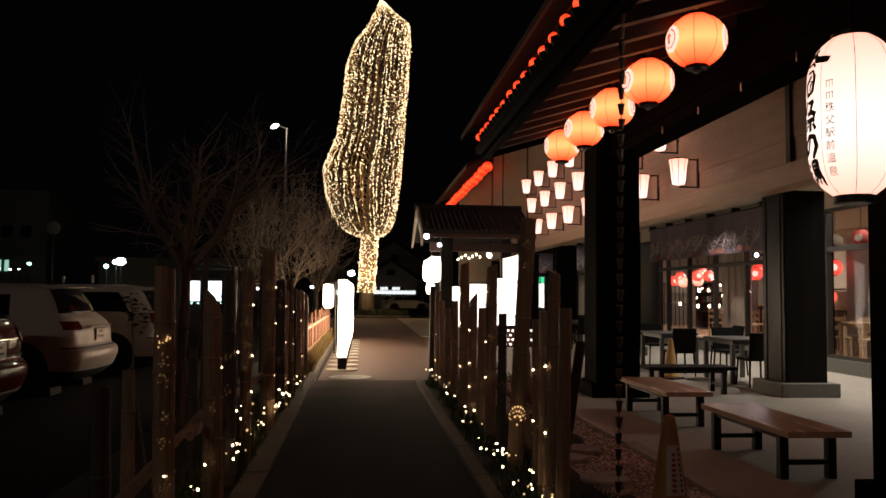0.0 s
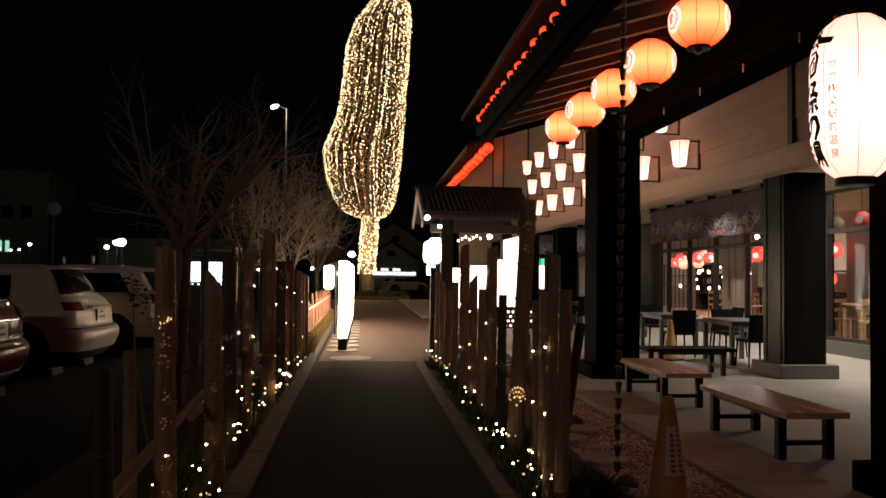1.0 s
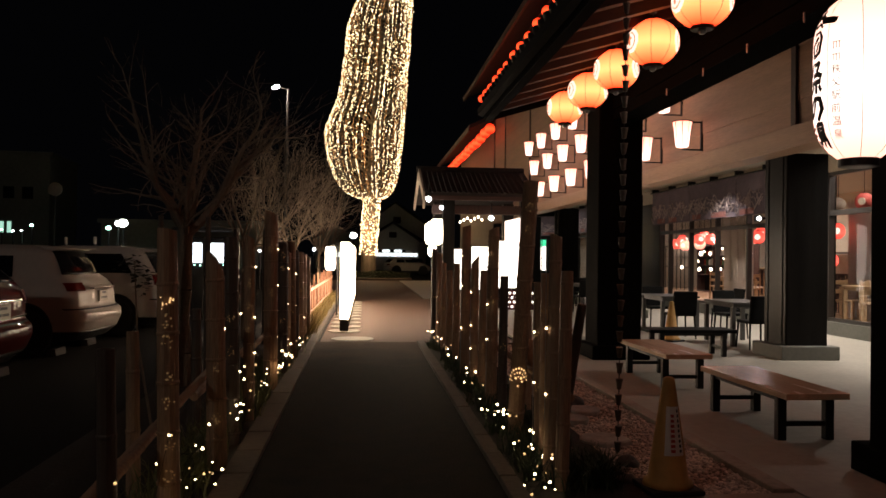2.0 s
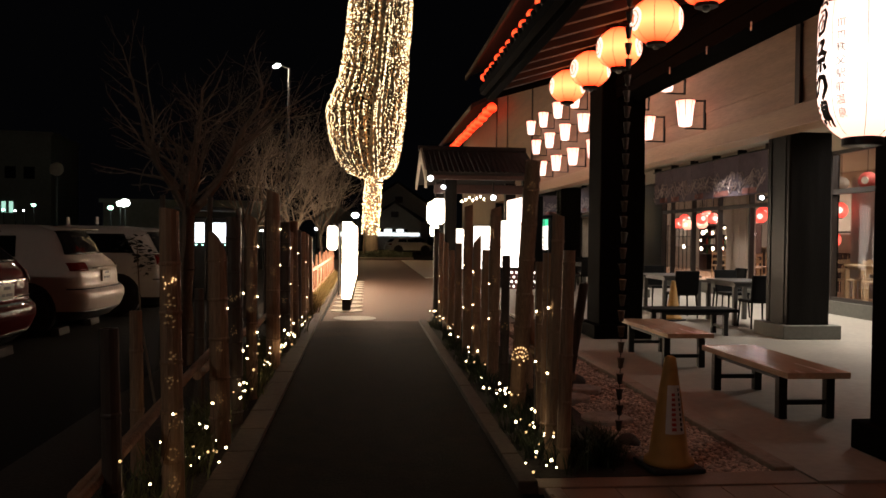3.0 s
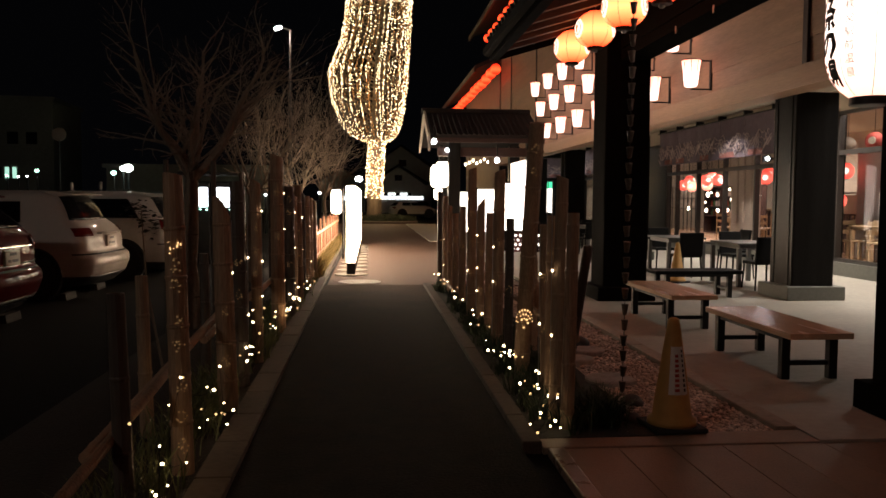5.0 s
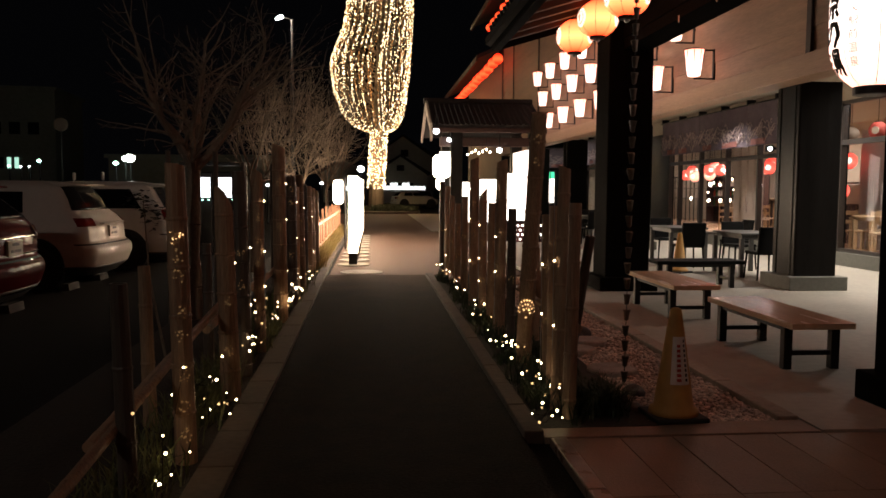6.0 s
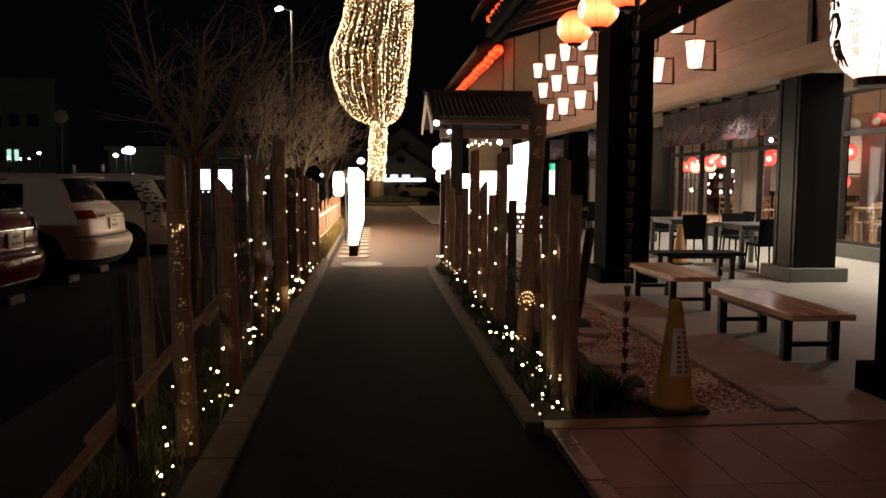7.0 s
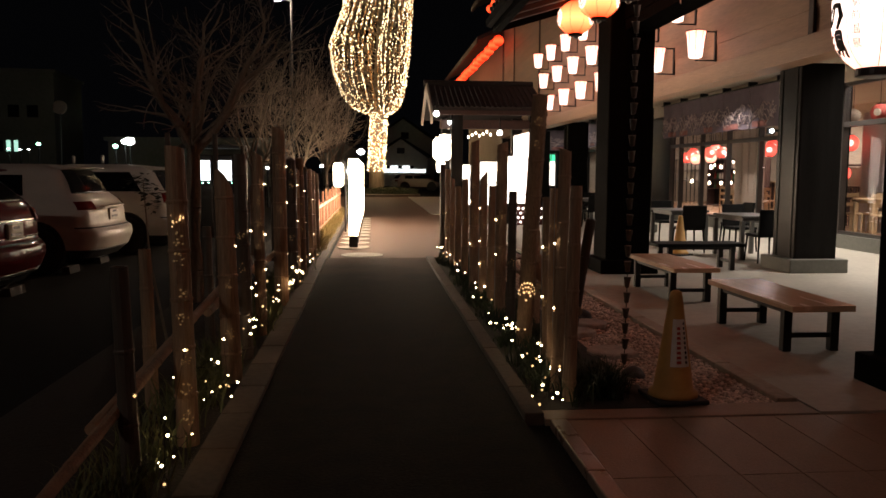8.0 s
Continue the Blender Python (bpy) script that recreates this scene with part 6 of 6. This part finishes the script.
def car(m, label, body_mat, shape, rear_glass, side_wins, wheels, lamp, plate_z, chrome=False):
    """Rear at x 0, length along -x. Rear glass and lamp: lower and upper height; side windows: x at foot, x at head, two heights."""
    root = thing("parked_car", m, label, "car", "parked cars")
    levels = car_levels(shape)
    LZS, LCS = [l[0] for l in levels], [[l[k] for l in levels] for k in (1, 2, 3)]

    def level(z):
        return (z, *[float(np.interp(z, LZS, c)) for c in LCS])

    def skin(bm, rows):
        for a, b in zip(rows, rows[1:]):
            for p, q, r, t in zip(a, a[1:], b[1:], b):
                bm.faces.new((p, q, r, t))

    def wrap(z0, z1, k0, k1, sgn, lift, both=False):
        """A strip of the skin between two heights, lifted off the body, with an edge turned in."""
        bm, rows = B(), []
        count = max(2, round((z1 - z0) / 0.03))
        use = [level(z0 + (z1 - z0) * i / count) for i in range(count + 1)]
        for q, (z, xr, xf, w) in enumerate([use[0], *use, use[-1]]):
            up = 0.0 if q in (0, len(use) + 1) else lift
            half = car_outline(xr, xf, w, up)[k0:k1]
            pts = [(x, sgn * y) for x, y in half]
            if both:
                pts = [(x, -y) for x, y in half[:0:-1]] + pts
            rows.append([bm.verts.new((x, y, z)) for x, y in pts])
        skin(bm, rows)
        bmesh.ops.recalc_face_normals(bm, faces=bm.faces[:])
        return bm

    bm, rows = B(), []
    for z, xr, xf, w in levels:
        half = car_outline(xr, xf, w)
        ring = half + [(x, -y) for x, y in half[-2:0:-1]]
        rows.append([bm.verts.new((x, y, z)) for x, y in ring])
        rows[-1].append(rows[-1][0])
    skin(bm, rows)
    bm.faces.new(rows[0][:-1]), bm.faces.new(rows[-1][:-1])
    bmesh.ops.recalc_face_normals(bm, faces=bm.faces[:])
    part("body", bm, body_mat, root, "", True)
    part("rear_window", wrap(*rear_glass, 0, 11, 1, 0.008, True), GLASSDARK, root, "", True)
    part("skirt", wrap(shape[0][0], 0.34, 0, 34, 1, 0.008, True), PLASTIC, root, "", True)
    part("bumper_gap", wrap(0.65, 0.67, 0, 15, 1, 0.004, True), PLASTIC, root)
    for sgn in (1, -1):
        part("tail_lamp", wrap(*lamp, 6, 13, sgn, 0.016), REDLENS, root, "red tail lamp glass", True)
        for xa, xb, ya, yb, z0, z1 in side_wins:
            bm, rows = B(), []
            for i in range(9):
                f = i / 8
                z, _, _, w = level(z0 + (z1 - z0) * f)
                rows.append([bm.verts.new((xa + (ya - xa) * f + ((xb - xa) + (yb - ya - xb + xa) * f) * g / 6, sgn * (w + 0.02), z)) for g in range(7)])
            skin(bm, rows)
            bmesh.ops.solidify(bm, geom=bm.faces[:], thickness=0.02 * -sgn)
            bmesh.ops.recalc_face_normals(bm, faces=bm.faces[:])
            part("side_window", bm, GLASSDARK, root, "", True)
    for x in wheels:
        for sgn in (1, -1):
            w = level(0.5)[3]
            bm = B()
            lathe(bm, [(0.01, 0.008), (0.33, 0.008), (0.37, 0.022), (0.4, 0.022), (0.4, -0.1)], 24, Matrix.Translation((x, sgn * w, 0.36)) @ pose(0, 0, 0, -90 * sgn, 0, 0))
            part("wheel_arch", bm, PLASTIC, root)
            wh = new("wheel")
            wh.parent = root
            wh.matrix_basis = Matrix.Translation((x, sgn * (w - 0.08), 0.335)) @ pose(0, 0, 0, -90 * sgn, 0, 0)
            bm = B()
            lathe(bm, [(0.2, -0.1), (0.3, -0.1), (0.33, -0.08), (0.335, 0.0), (0.33, 0.1), (0.3, 0.12), (0.21, 0.12)], 28)
            part("tyre", bm, TYRE, wh, "", True)
            bm = B()
            lathe(bm, [(0.03, 0.06), (0.2, 0.08), (0.215, 0.118), (0.2, 0.12), (0.06, 0.1)], 20)
            part("rim", bm, STEEL, wh)
    xp = level(plate_z)[1]
    bm = B()
    box(bm, xp - 0.03, -0.17, plate_z - 0.085, xp + 0.025, 0.17, plate_z + 0.085, 0.006)
    pl = part("number_plate", bm, PLATE, root)
    for y0, y1, z in ((-0.08, 0.08, 0.045), (-0.12, -0.05, -0.03), (-0.03, 0.12, -0.03)):
        bm = B()
        box(bm, xp + 0.026, y0, plate_z + z - 0.016, xp + 0.028, y1, plate_z + z + 0.016)
        part("plate_bar", bm, PLASTIC, pl)
    bm = B()
    box(bm, xp - 0.05, -0.42, plate_z + 0.11, xp + 0.04, 0.42, plate_z + 0.14, 0.01)
    part("garnish", bm, CHROME if chrome else body_mat, root)
    zt = rear_glass[1]
    xs, ws = level(zt)[1], level(zt)[3]
    bm = B()
    prism(bm, [(xs - 0.3, zt + 0.07), (xs + 0.13, zt + 0.035), (xs + 0.15, zt + 0.015), (xs - 0.1, zt - 0.01)], "y", -ws * 0.93, ws * 0.93)
    bmesh.ops.bevel(bm, geom=bm.edges[:], offset=0.012, segments=2, affect="EDGES", profile=0.5)
    part("spoiler", bm, body_mat, root, "", True)
    if chrome:
        part("chrome_strip", wrap(0.28, 0.31, 0, 15, 1, 0.02, True), CHROME, root)
        part("chrome_strip", wrap(0.72, 0.735, 0, 13, 1, 0.012, True), CHROME, root)
        for sgn in (1, -1):
            part("glass_edge", wrap(*rear_glass, 10, 12, sgn, 0.014), CHROME, root)
    return root


WHITEPAINT = paint("white_car_paint", (0.58, 0.54, 0.49))
WINEPAINT = paint("wine_red_car_paint", (0.1, 0.004, 0.006))
SILVER = paint("pearl_car_paint", (0.75, 0.73, 0.69))
CROSSOVER = [(0.2, -0.2, -3.95, 0.78), (0.34, -0.03, -4.08, 0.86), (0.5, 0.03, -4.13, 0.885), (0.62, 0.02, -4.12, 0.885), (0.68, -0.08, -4.05, 0.872), (0.85, -0.09, -3.98, 0.882), (0.95, -0.11, -3.85, 0.875), (1.02, -0.16, -3.2, 0.855), (1.08, -0.22, -3.0, 0.82), (1.14, -0.31, -2.9, 0.785), (1.3, -0.38, -2.55, 0.72), (1.48, -0.5, -2.15, 0.635), (1.54, -0.62, -1.95, 0.58), (1.57, -0.95, -1.8, 0.5), (1.59, -1.25, -1.5, 0.28)]
HATCH = [(0.2, -0.2, -4.1, 0.78), (0.34, -0.03, -4.25, 0.86), (0.5, 0.03, -4.3, 0.885), (0.62, 0.02, -4.3, 0.885), (0.68, -0.06, -4.2, 0.875), (0.85, -0.06, -4.1, 0.88), (0.95, -0.07, -3.95, 0.872), (1.04, -0.1, -3.3, 0.85), (1.12, -0.16, -3.1, 0.81), (1.45, -0.5, -2.3, 0.65), (1.5, -0.6, -2.1, 0.6), (1.54, -0.85, -1.9, 0.48), (1.56, -1.2, -1.6, 0.28)]
WAGON = [(0.2, -0.18, -4.4, 0.8), (0.34, -0.03, -4.55, 0.86), (0.5, 0.03, -4.6, 0.89), (0.62, 0.02, -4.6, 0.89), (0.68, -0.04, -4.5, 0.88), (0.95, -0.06, -4.2, 0.88), (1.04, -0.09, -3.7, 0.86), (1.12, -0.13, -3.5, 0.83), (1.48, -0.36, -2.8, 0.7), (1.54, -0.46, -2.6, 0.64), (1.58, -0.7, -2.3, 0.52), (1.6, -1.2, -2.0, 0.3)]
SEDAN = [(0.2, -0.18, -3.6, 0.72), (0.34, -0.03, -3.7, 0.77), (0.5, 0.03, -3.75, 0.79), (0.68, -0.03, -3.7, 0.78), (0.9, -0.06, -3.2, 0.76), (0.98, -0.15, -2.8, 0.72), (1.24, -0.45, -2.2, 0.58), (1.3, -0.7, -2.0, 0.5), (1.33, -1.1, -1.7, 0.28)]
car(pose(-3.9, 12.55, -0.03, 0, 0, -2), "white compact crossover parked with its rear outwards", WHITEPAINT, CROSSOVER, (1.15, 1.5), ((-1.05, -1.75, -1.1, -1.75, 1.12, 1.42), (-1.82, -2.85, -1.82, -2.4, 1.12, 1.44)), (-0.86, -3.3), (0.92, 1.04), 0.83)
car(pose(-3.45, 15.3, -0.03, 0, 0, -2), "white estate car with dark glass parked beside others", SILVER, WAGON, (1.13, 1.5), ((-0.62, -1.5, -0.85, -1.5, 1.12, 1.46), (-1.57, -2.5, -1.57, -2.45, 1.12, 1.48), (-2.57, -3.4, -2.57, -2.85, 1.12, 1.46)), (-0.9, -3.6), (0.92, 1.1), 0.83)
car(pose(-3.94, 9.2, -0.03, 0, 0, -2), "dark wine red hatchback with chrome strip, parked", WINEPAINT, HATCH, (1.13, 1.46), ((-0.75, -1.5, -0.95, -1.5, 1.12, 1.4), (-1.57, -2.9, -1.57, -2.5, 1.12, 1.42)), (-0.86, -3.4), (0.88, 1.04), 0.8, True)
STONE_DIM = mat("wheel_stop_concrete", (0.04, 0.038, 0.036), 0.9, vary=0.3)
for x, y in ((-4.3, 9.8), (-4.4, 11.9), (-4.4, 13.2), (-4.4, 14.7)):
    bm = B()
    prism(bm, [(-0.06, 0.0), (0.06, 0.0), (0.045, 0.1), (-0.045, 0.1)], "y", -0.2, 0.2)
    solid("wheel_stop", bm, STONE_DIM, "pale concrete wheel stop on the asphalt", "wheel stop", "object", False, pose(x, y, -0.03))

# ---- ticket machines with lit screens ----
for x, w in ((-3.7, 0.2), (-3.27, 0.42)):
    tm = thing("ticket_machine", pose(x, 18.0, -0.03), "dark parking machine with glowing white screen", "machine", "ticket machines")
    bm = B()
    box(bm, -w / 2 - 0.05, 0, 0, w / 2 + 0.05, 0.4, 1.85, 0.03)
    part("case", bm, BLACKMETAL, tm)
    bm = B()
    box(bm, -w / 2, -0.02, 1.28, w / 2, 0.0, 1.72, 0.004)
    part("screen", bm, SCREEN, tm)
    for dx in (-w / 3, w / 3):
        bm = B()
        lathe(bm, [(0.01, 0), (0.022, 0.004), (0.022, 0.012), (0.01, 0.016)], 10, Matrix.Translation((dx, -0.012, 1.22)))
        part("indicator", bm, LED_GREEN, tm)
bm = B()
box(bm, -4.2, 17.7, 1.95, -2.8, 18.6, 2.03, 0.01)
box(bm, -4.15, 18.3, 0, -4.05, 18.4, 1.95)
box(bm, -2.95, 18.3, 0, -2.85, 18.4, 1.95)
solid("machine_canopy", bm, BLACKMETAL, "dark flat canopy above the ticket machines", "canopy", "object")

# ---- the distance ----
FAR_LED = glow("far_led", (0.92, 1.0, 0.95), 10.0, sample=False)
FARWALL = mat("far_wall", (0.24, 0.27, 0.245), 0.9, grain=3, vary=0.25, bump=0)
HOUSEWALL = mat("pale_house_wall", (0.6, 0.58, 0.54), 0.9, grain=3, vary=0.2, bump=0)
FARWIN = glow("far_window", (0.55, 1.0, 0.8), 0.7, sample=False)
WHITEWIN = glow("far_shop_window", (0.9, 0.97, 1.0), 1.5, sample=False)


def far_house(m, w, d, h, label, windows, ridge=0.0, wmat=FARWIN, name="far_building", walls=None):
    root = thing(name, m, label, "building")
    bm = B()
    box(bm, -w / 2, 0, 0, w / 2, d, h)
    part("wall", bm, walls or FARWALL, root)
    if ridge:
        bm = B()
        prism(bm, [(-w / 2 - 0.4, h), (0, h + ridge), (w / 2 + 0.4, h), (w / 2 + 0.4, h + 0.2), (0, h + ridge + 0.25), (-w / 2 - 0.4, h + 0.2)], "y", -0.4, d)
        part("roof", bm, TILE, root)
        bm = B()
        prism(bm, [(-w / 2, h), (w / 2, h), (0, h + ridge)], "y", 0, d - 0.1)
        part("gable", bm, walls or FARWALL, root)
    else:
        bm = B()
        box(bm, -w / 2 - 0.3, -0.3, h, w / 2 + 0.3, d + 0.3, h + 0.35)
        part("roof", bm, FARWALL, root)
    for x, z, ww, hh, lit in windows:
        bm = B()
        box(bm, x - ww / 2, -0.05, z, x + ww / 2, 0.06, z + hh)
        part("window", bm, wmat if lit else GLASSDARK, root)
    return root


rnd = random.Random(9)
far_house(pose(-39.0, 90, 0, 0, 0, 6), 9, 12, 12, "grey concrete building with dim lit windows", [(-4 + 0.75 * i, 3.5, 0.4, 1.2, i % 3 != 1) for i in range(7)] + [(-3.4 + 1.9 * i, 7.2, 1.1, 1.3, False) for i in range(4)])
far_house(pose(-62.0, 95, 0, 0, 0, 10), 26, 14, 9, "long low building behind the car park", [(-12 + 1.7 * i, 3.4, 1.2, 1.2, i % 4 == 2) for i in range(15)])
far_house(pose(-17.0, 78, 0), 16, 8, 4.3, "low dark shed behind the car park", [])
far_house(pose(2.9, 84, 0), 5.6, 8, 3.0, "white gabled house with lit shop front", [(-1.75 + 0.42 * i, 1.42, 0.34, 0.34, True) for i in range(11)] + [(-1.75 + 0.42 * i, 1.86, 0.34, 0.26, i % 3 != 1) for i in range(8)] + [(0, 3.4, 0.8, 0.6, False)], 1.9, WHITEWIN, "far_building", HOUSEWALL)
far_house(pose(3.6, 96, 0), 7.5, 9, 5.2, "grey gabled house behind the shop", [(0.2, 5.4, 0.9, 0.8, False)], 2.6, FARWIN, "far_building", HOUSEWALL)
far_house(pose(-3.2, 88, 0), 5, 7, 3.2, "low house behind the plaza", [(-1.6 + i, 1.3, 0.6, 0.5, i == 2) for i in range(4)], 1.4, WHITEWIN)


def far_lamp(x, y, z, r, material, label, name="lamp_post"):
    root = thing(name, pose(x, y, 0), label, "lamp", "distant lamps")
    bm = B()
    rod(bm, (0, 0.1, 0), (0, 0.1, z + 0.1), 0.07, 0.05, 8)
    part("pole", bm, BLACKMETAL, root)
    bm = B()
    lathe(bm, bulge(r, r * 1.5, 6), 12, Matrix.Translation((0, 0, z)))
    part("globe", bm, material, root, "", True)


far_lamp(-24.1, 60, 3.37, 0.14, LED_GREEN, "small greenish car park lamp")
far_lamp(-18.72, 60, 3.25, 0.19, LED_GREEN, "small greenish car park lamp")
far_lamp(-17.7, 60, 3.62, 0.36, FAR_LED, "bright white floodlight over the car park")
far_lamp(-18.2, 60.5, 3.6, 0.24, FAR_LED, "bright white floodlight over the car park")
far_lamp(-26.2, 60, 3.0, 0.1, LED_GREEN, "small greenish car park lamp")
far_lamp(-25.4, 60, 2.94, 0.08, LED_WHITE, "small white lamp across the car park")
far_lamp(-24.8, 60, 2.97, 0.07, LED_WHITE, "small white lamp across the car park")
MARKER = mat("marker_paint", (0.35, 0.34, 0.32), 0.5, vary=0.2, bump=0)
for x, h in ((-9.4, 1.95), (-8.52, 1.98)):
    mk = thing("marker_post", pose(x, 26, -0.03), "pale marker post at the car park", "post", "marker posts")
    bm = B()
    lathe(bm, [(0.05, 0), (0.045, 0.1), (0.04, h - 0.25), (0.03, h - 0.24)], 10)
    part("post", bm, BLACKMETAL, mk)
    bm = B()
    lathe(bm, [(0.03, h - 0.25), (0.05, h - 0.24), (0.055, h - 0.02), (0.02, h)], 12)
    part("cap", bm, MARKER, mk, "pale cap")
far_lamp(-0.62, 41, 2.48, 0.19, LED_WHITE, "white lamp beyond the forecourt")
far_lamp(-2.6, 41, 1.75, 0.09, LED_WHITE, "small white lamp among trees")
far_lamp(-4.3, 33, 1.6, 0.06, LED_WHITE, "small white lamp among trees")
cl = thing("round_sign", pose(-22.5, 60, 0), "dim round sign on a tall pole", "sign")
bm = B()
rod(bm, (0, 0, 0), (0, 0, 5.6), 0.06, 0.06, 8)
part("pole", bm, BLACKMETAL, cl)
bm = B()
lathe(bm, [(0.4, -0.05), (0.5, -0.04), (0.5, 0.04), (0.4, 0.05)], 24, pose(0, 0, 6.0, 90, 0, 0))
part("disc", bm, CONCRETE, cl)
# round planter and hedge at the tree, far vehicles
HEDGE = mat("hedge_leaf", (0.05, 0.065, 0.03), 0.7, vary=0.4, bump=0)
rnd = random.Random(15)
vs, fs = [], []
for i in range(5000):
    a, k = rnd.random() * 6.283, math.sqrt(rnd.random())
    x, y, z = 0.85 + 1.9 * k * math.cos(a), 48.3 + 1.6 * k * math.sin(a), 0.12 + rnd.random() * (0.45 - 0.15 * k)
    d = Vector((rnd.gauss(0, 1), rnd.gauss(0, 1), rnd.gauss(0, 1))).normalized() * 0.08
    e = Vector((rnd.gauss(0, 1), rnd.gauss(0, 1), rnd.gauss(0, 1))).normalized() * 0.05
    n = len(vs)
    vs += [(x - e.x, y - e.y, z - e.z), (x + e.x, y + e.y, z + e.z), (x + d.x, y + d.y, z + d.z)]
    fs.append((n, n + 1, n + 2))
me = bpy.data.meshes.new("hedge")
me.from_pydata(vs, [], fs)
me.materials.append(HEDGE)
tagged(new("hedge", me), "low round hedge at the foot of the lit tree", "hedge", kind="stuff")
bm = B()
lathe(bm, [(1.95, -0.1), (2.0, 0.0), (2.0, 0.12), (1.9, 0.14)], 40, Matrix.Translation((0.85, 48.3, 0)))
solid("planter_kerb", bm, CONCRETE, "round concrete kerb about the lit tree", "kerb")
SMALLWIN = ((-0.75, -1.45, -0.85, -1.45, 0.98, 1.22), (-1.52, -2.6, -1.52, -2.2, 0.98, 1.22))
car(pose(1.5, 62, -0.03, 0, 0, -165), "white car parked beyond the lit tree", WHITEPAINT, SEDAN, (0.98, 1.24), SMALLWIN, (-0.75, -2.95), (0.76, 0.88), 0.6)
car(pose(4.2, 66, -0.03, 0, 0, -90), "small red car parked beyond the lit tree", WINEPAINT, SEDAN, (0.98, 1.24), SMALLWIN, (-0.75, -2.95), (0.76, 0.88), 0.6)
bm = B()
box(bm, 2.0, 27, -0.1, 5.6, 46, 0.03, 0.01)
solid("pavement_strip", bm, SLAB, "pale paving strip along the far wing", "pavement")

# ---- pavers, gravel ----
root = thing("entrance_paving", pose(0, 0, 0), "reddish brown granite pavers before the veranda", "pavement")
root["kind"] = "structure"
bm = B()
box(bm, -0.156, -0.443, -0.06, 0.156, 0.443, 0.0, 0.003)
PV = mesh_of("paver", bm, PAVER)
for i in range(24):
    x = 1.285 + 0.316 * i
    for j in range(7):
        y = 4.0 - 0.889 * j
        o = new("paver", PV)
        o.parent, o.matrix_basis = root, pose(x, y, 0.002 + 0.003 * random.random())
bm = B()
EDGE_GRANITE = mat("edge_granite", (0.27, 0.18, 0.14), 0.3, grain=60, vary=0.4, bump=0.1)
root = thing("paving_edge", pose(0, 0, 0), "polished reddish granite edging between path and pavers", "kerb")
root["kind"] = "structure"
for i in range(8):
    bm = B()
    box(bm, 1.02, 4.42 - 0.8 * (i + 1) + 0.004, -0.1, 1.12, 4.42 - 0.8 * i, 0.022, 0.01)
    part("edge_stone", bm, EDGE_GRANITE, root)
bm = B()
box(bm, 1.0, 4.45, -0.1, 2.69, 4.69, 0.012, 0.006)
solid("paving_border", bm, PAVER, "grey stone border before the gravel bed", "kerb")

rnd = random.Random(8)
PEB = []
for s in range(4):
    bm = B()
    bmesh.ops.create_icosphere(bm, subdivisions=1, radius=1.0)
    for v in bm.verts:
        v.co *= 1 + 0.3 * (rnd.random() - 0.5)
        v.co.z *= 0.65
    bm.verts.index_update()
    PEB.append(([v.co.copy() for v in bm.verts], [[v.index for v in f.verts] for f in bm.faces]))
    bm.free()
vs, fs = [], []
for i in range(15000):
    x, y = rnd.uniform(1.5, 2.54), 4.71 + 8.4 * rnd.random() ** 1.6
    if x < 1.72 and rnd.random() < 0.5:
        continue
    r = rnd.uniform(0.008, 0.02)
    pv, pf = PEB[rnd.randrange(4)]
    ca, sa = math.cos(i), math.sin(i)
    n, z = len(vs), rnd.uniform(-0.022, 0.004)
    vs += [(x + r * (ca * p.x - sa * p.y), y + r * (sa * p.x + ca * p.y), z + r * p.z) for p in pv]
    fs += [[k + n for k in f] for f in pf]
me = bpy.data.meshes.new("gravel")
me.from_pydata(vs, [], fs)
GR2 = mat("pebble", (0.72, 0.58, 0.49), 0.75, grain=15, vary=0.35, bump=0.1)
n_ = GR2.node_tree.nodes
geo = n_.new("ShaderNodeNewGeometry")
hsv = n_.new("ShaderNodeHueSaturation")
mr = n_.new("ShaderNodeMapRange")
mr.inputs["To Min"].default_value, mr.inputs["To Max"].default_value = 0.5, 1.35
GR2.node_tree.links.new(geo.outputs["Random Per Island"], mr.inputs["Value"])
GR2.node_tree.links.new(mr.outputs[0], hsv.inputs["Value"])
src = n_["Principled BSDF"].inputs["Base Color"].links[0].from_socket
GR2.node_tree.links.new(src, hsv.inputs["Color"])
GR2.node_tree.links.new(hsv.outputs[0], n_["Principled BSDF"].inputs["Base Color"])
me.materials.append(GR2)
tagged(new("gravel", me), "pale pinkish loose gravel under the eave", "gravel", kind="stuff")
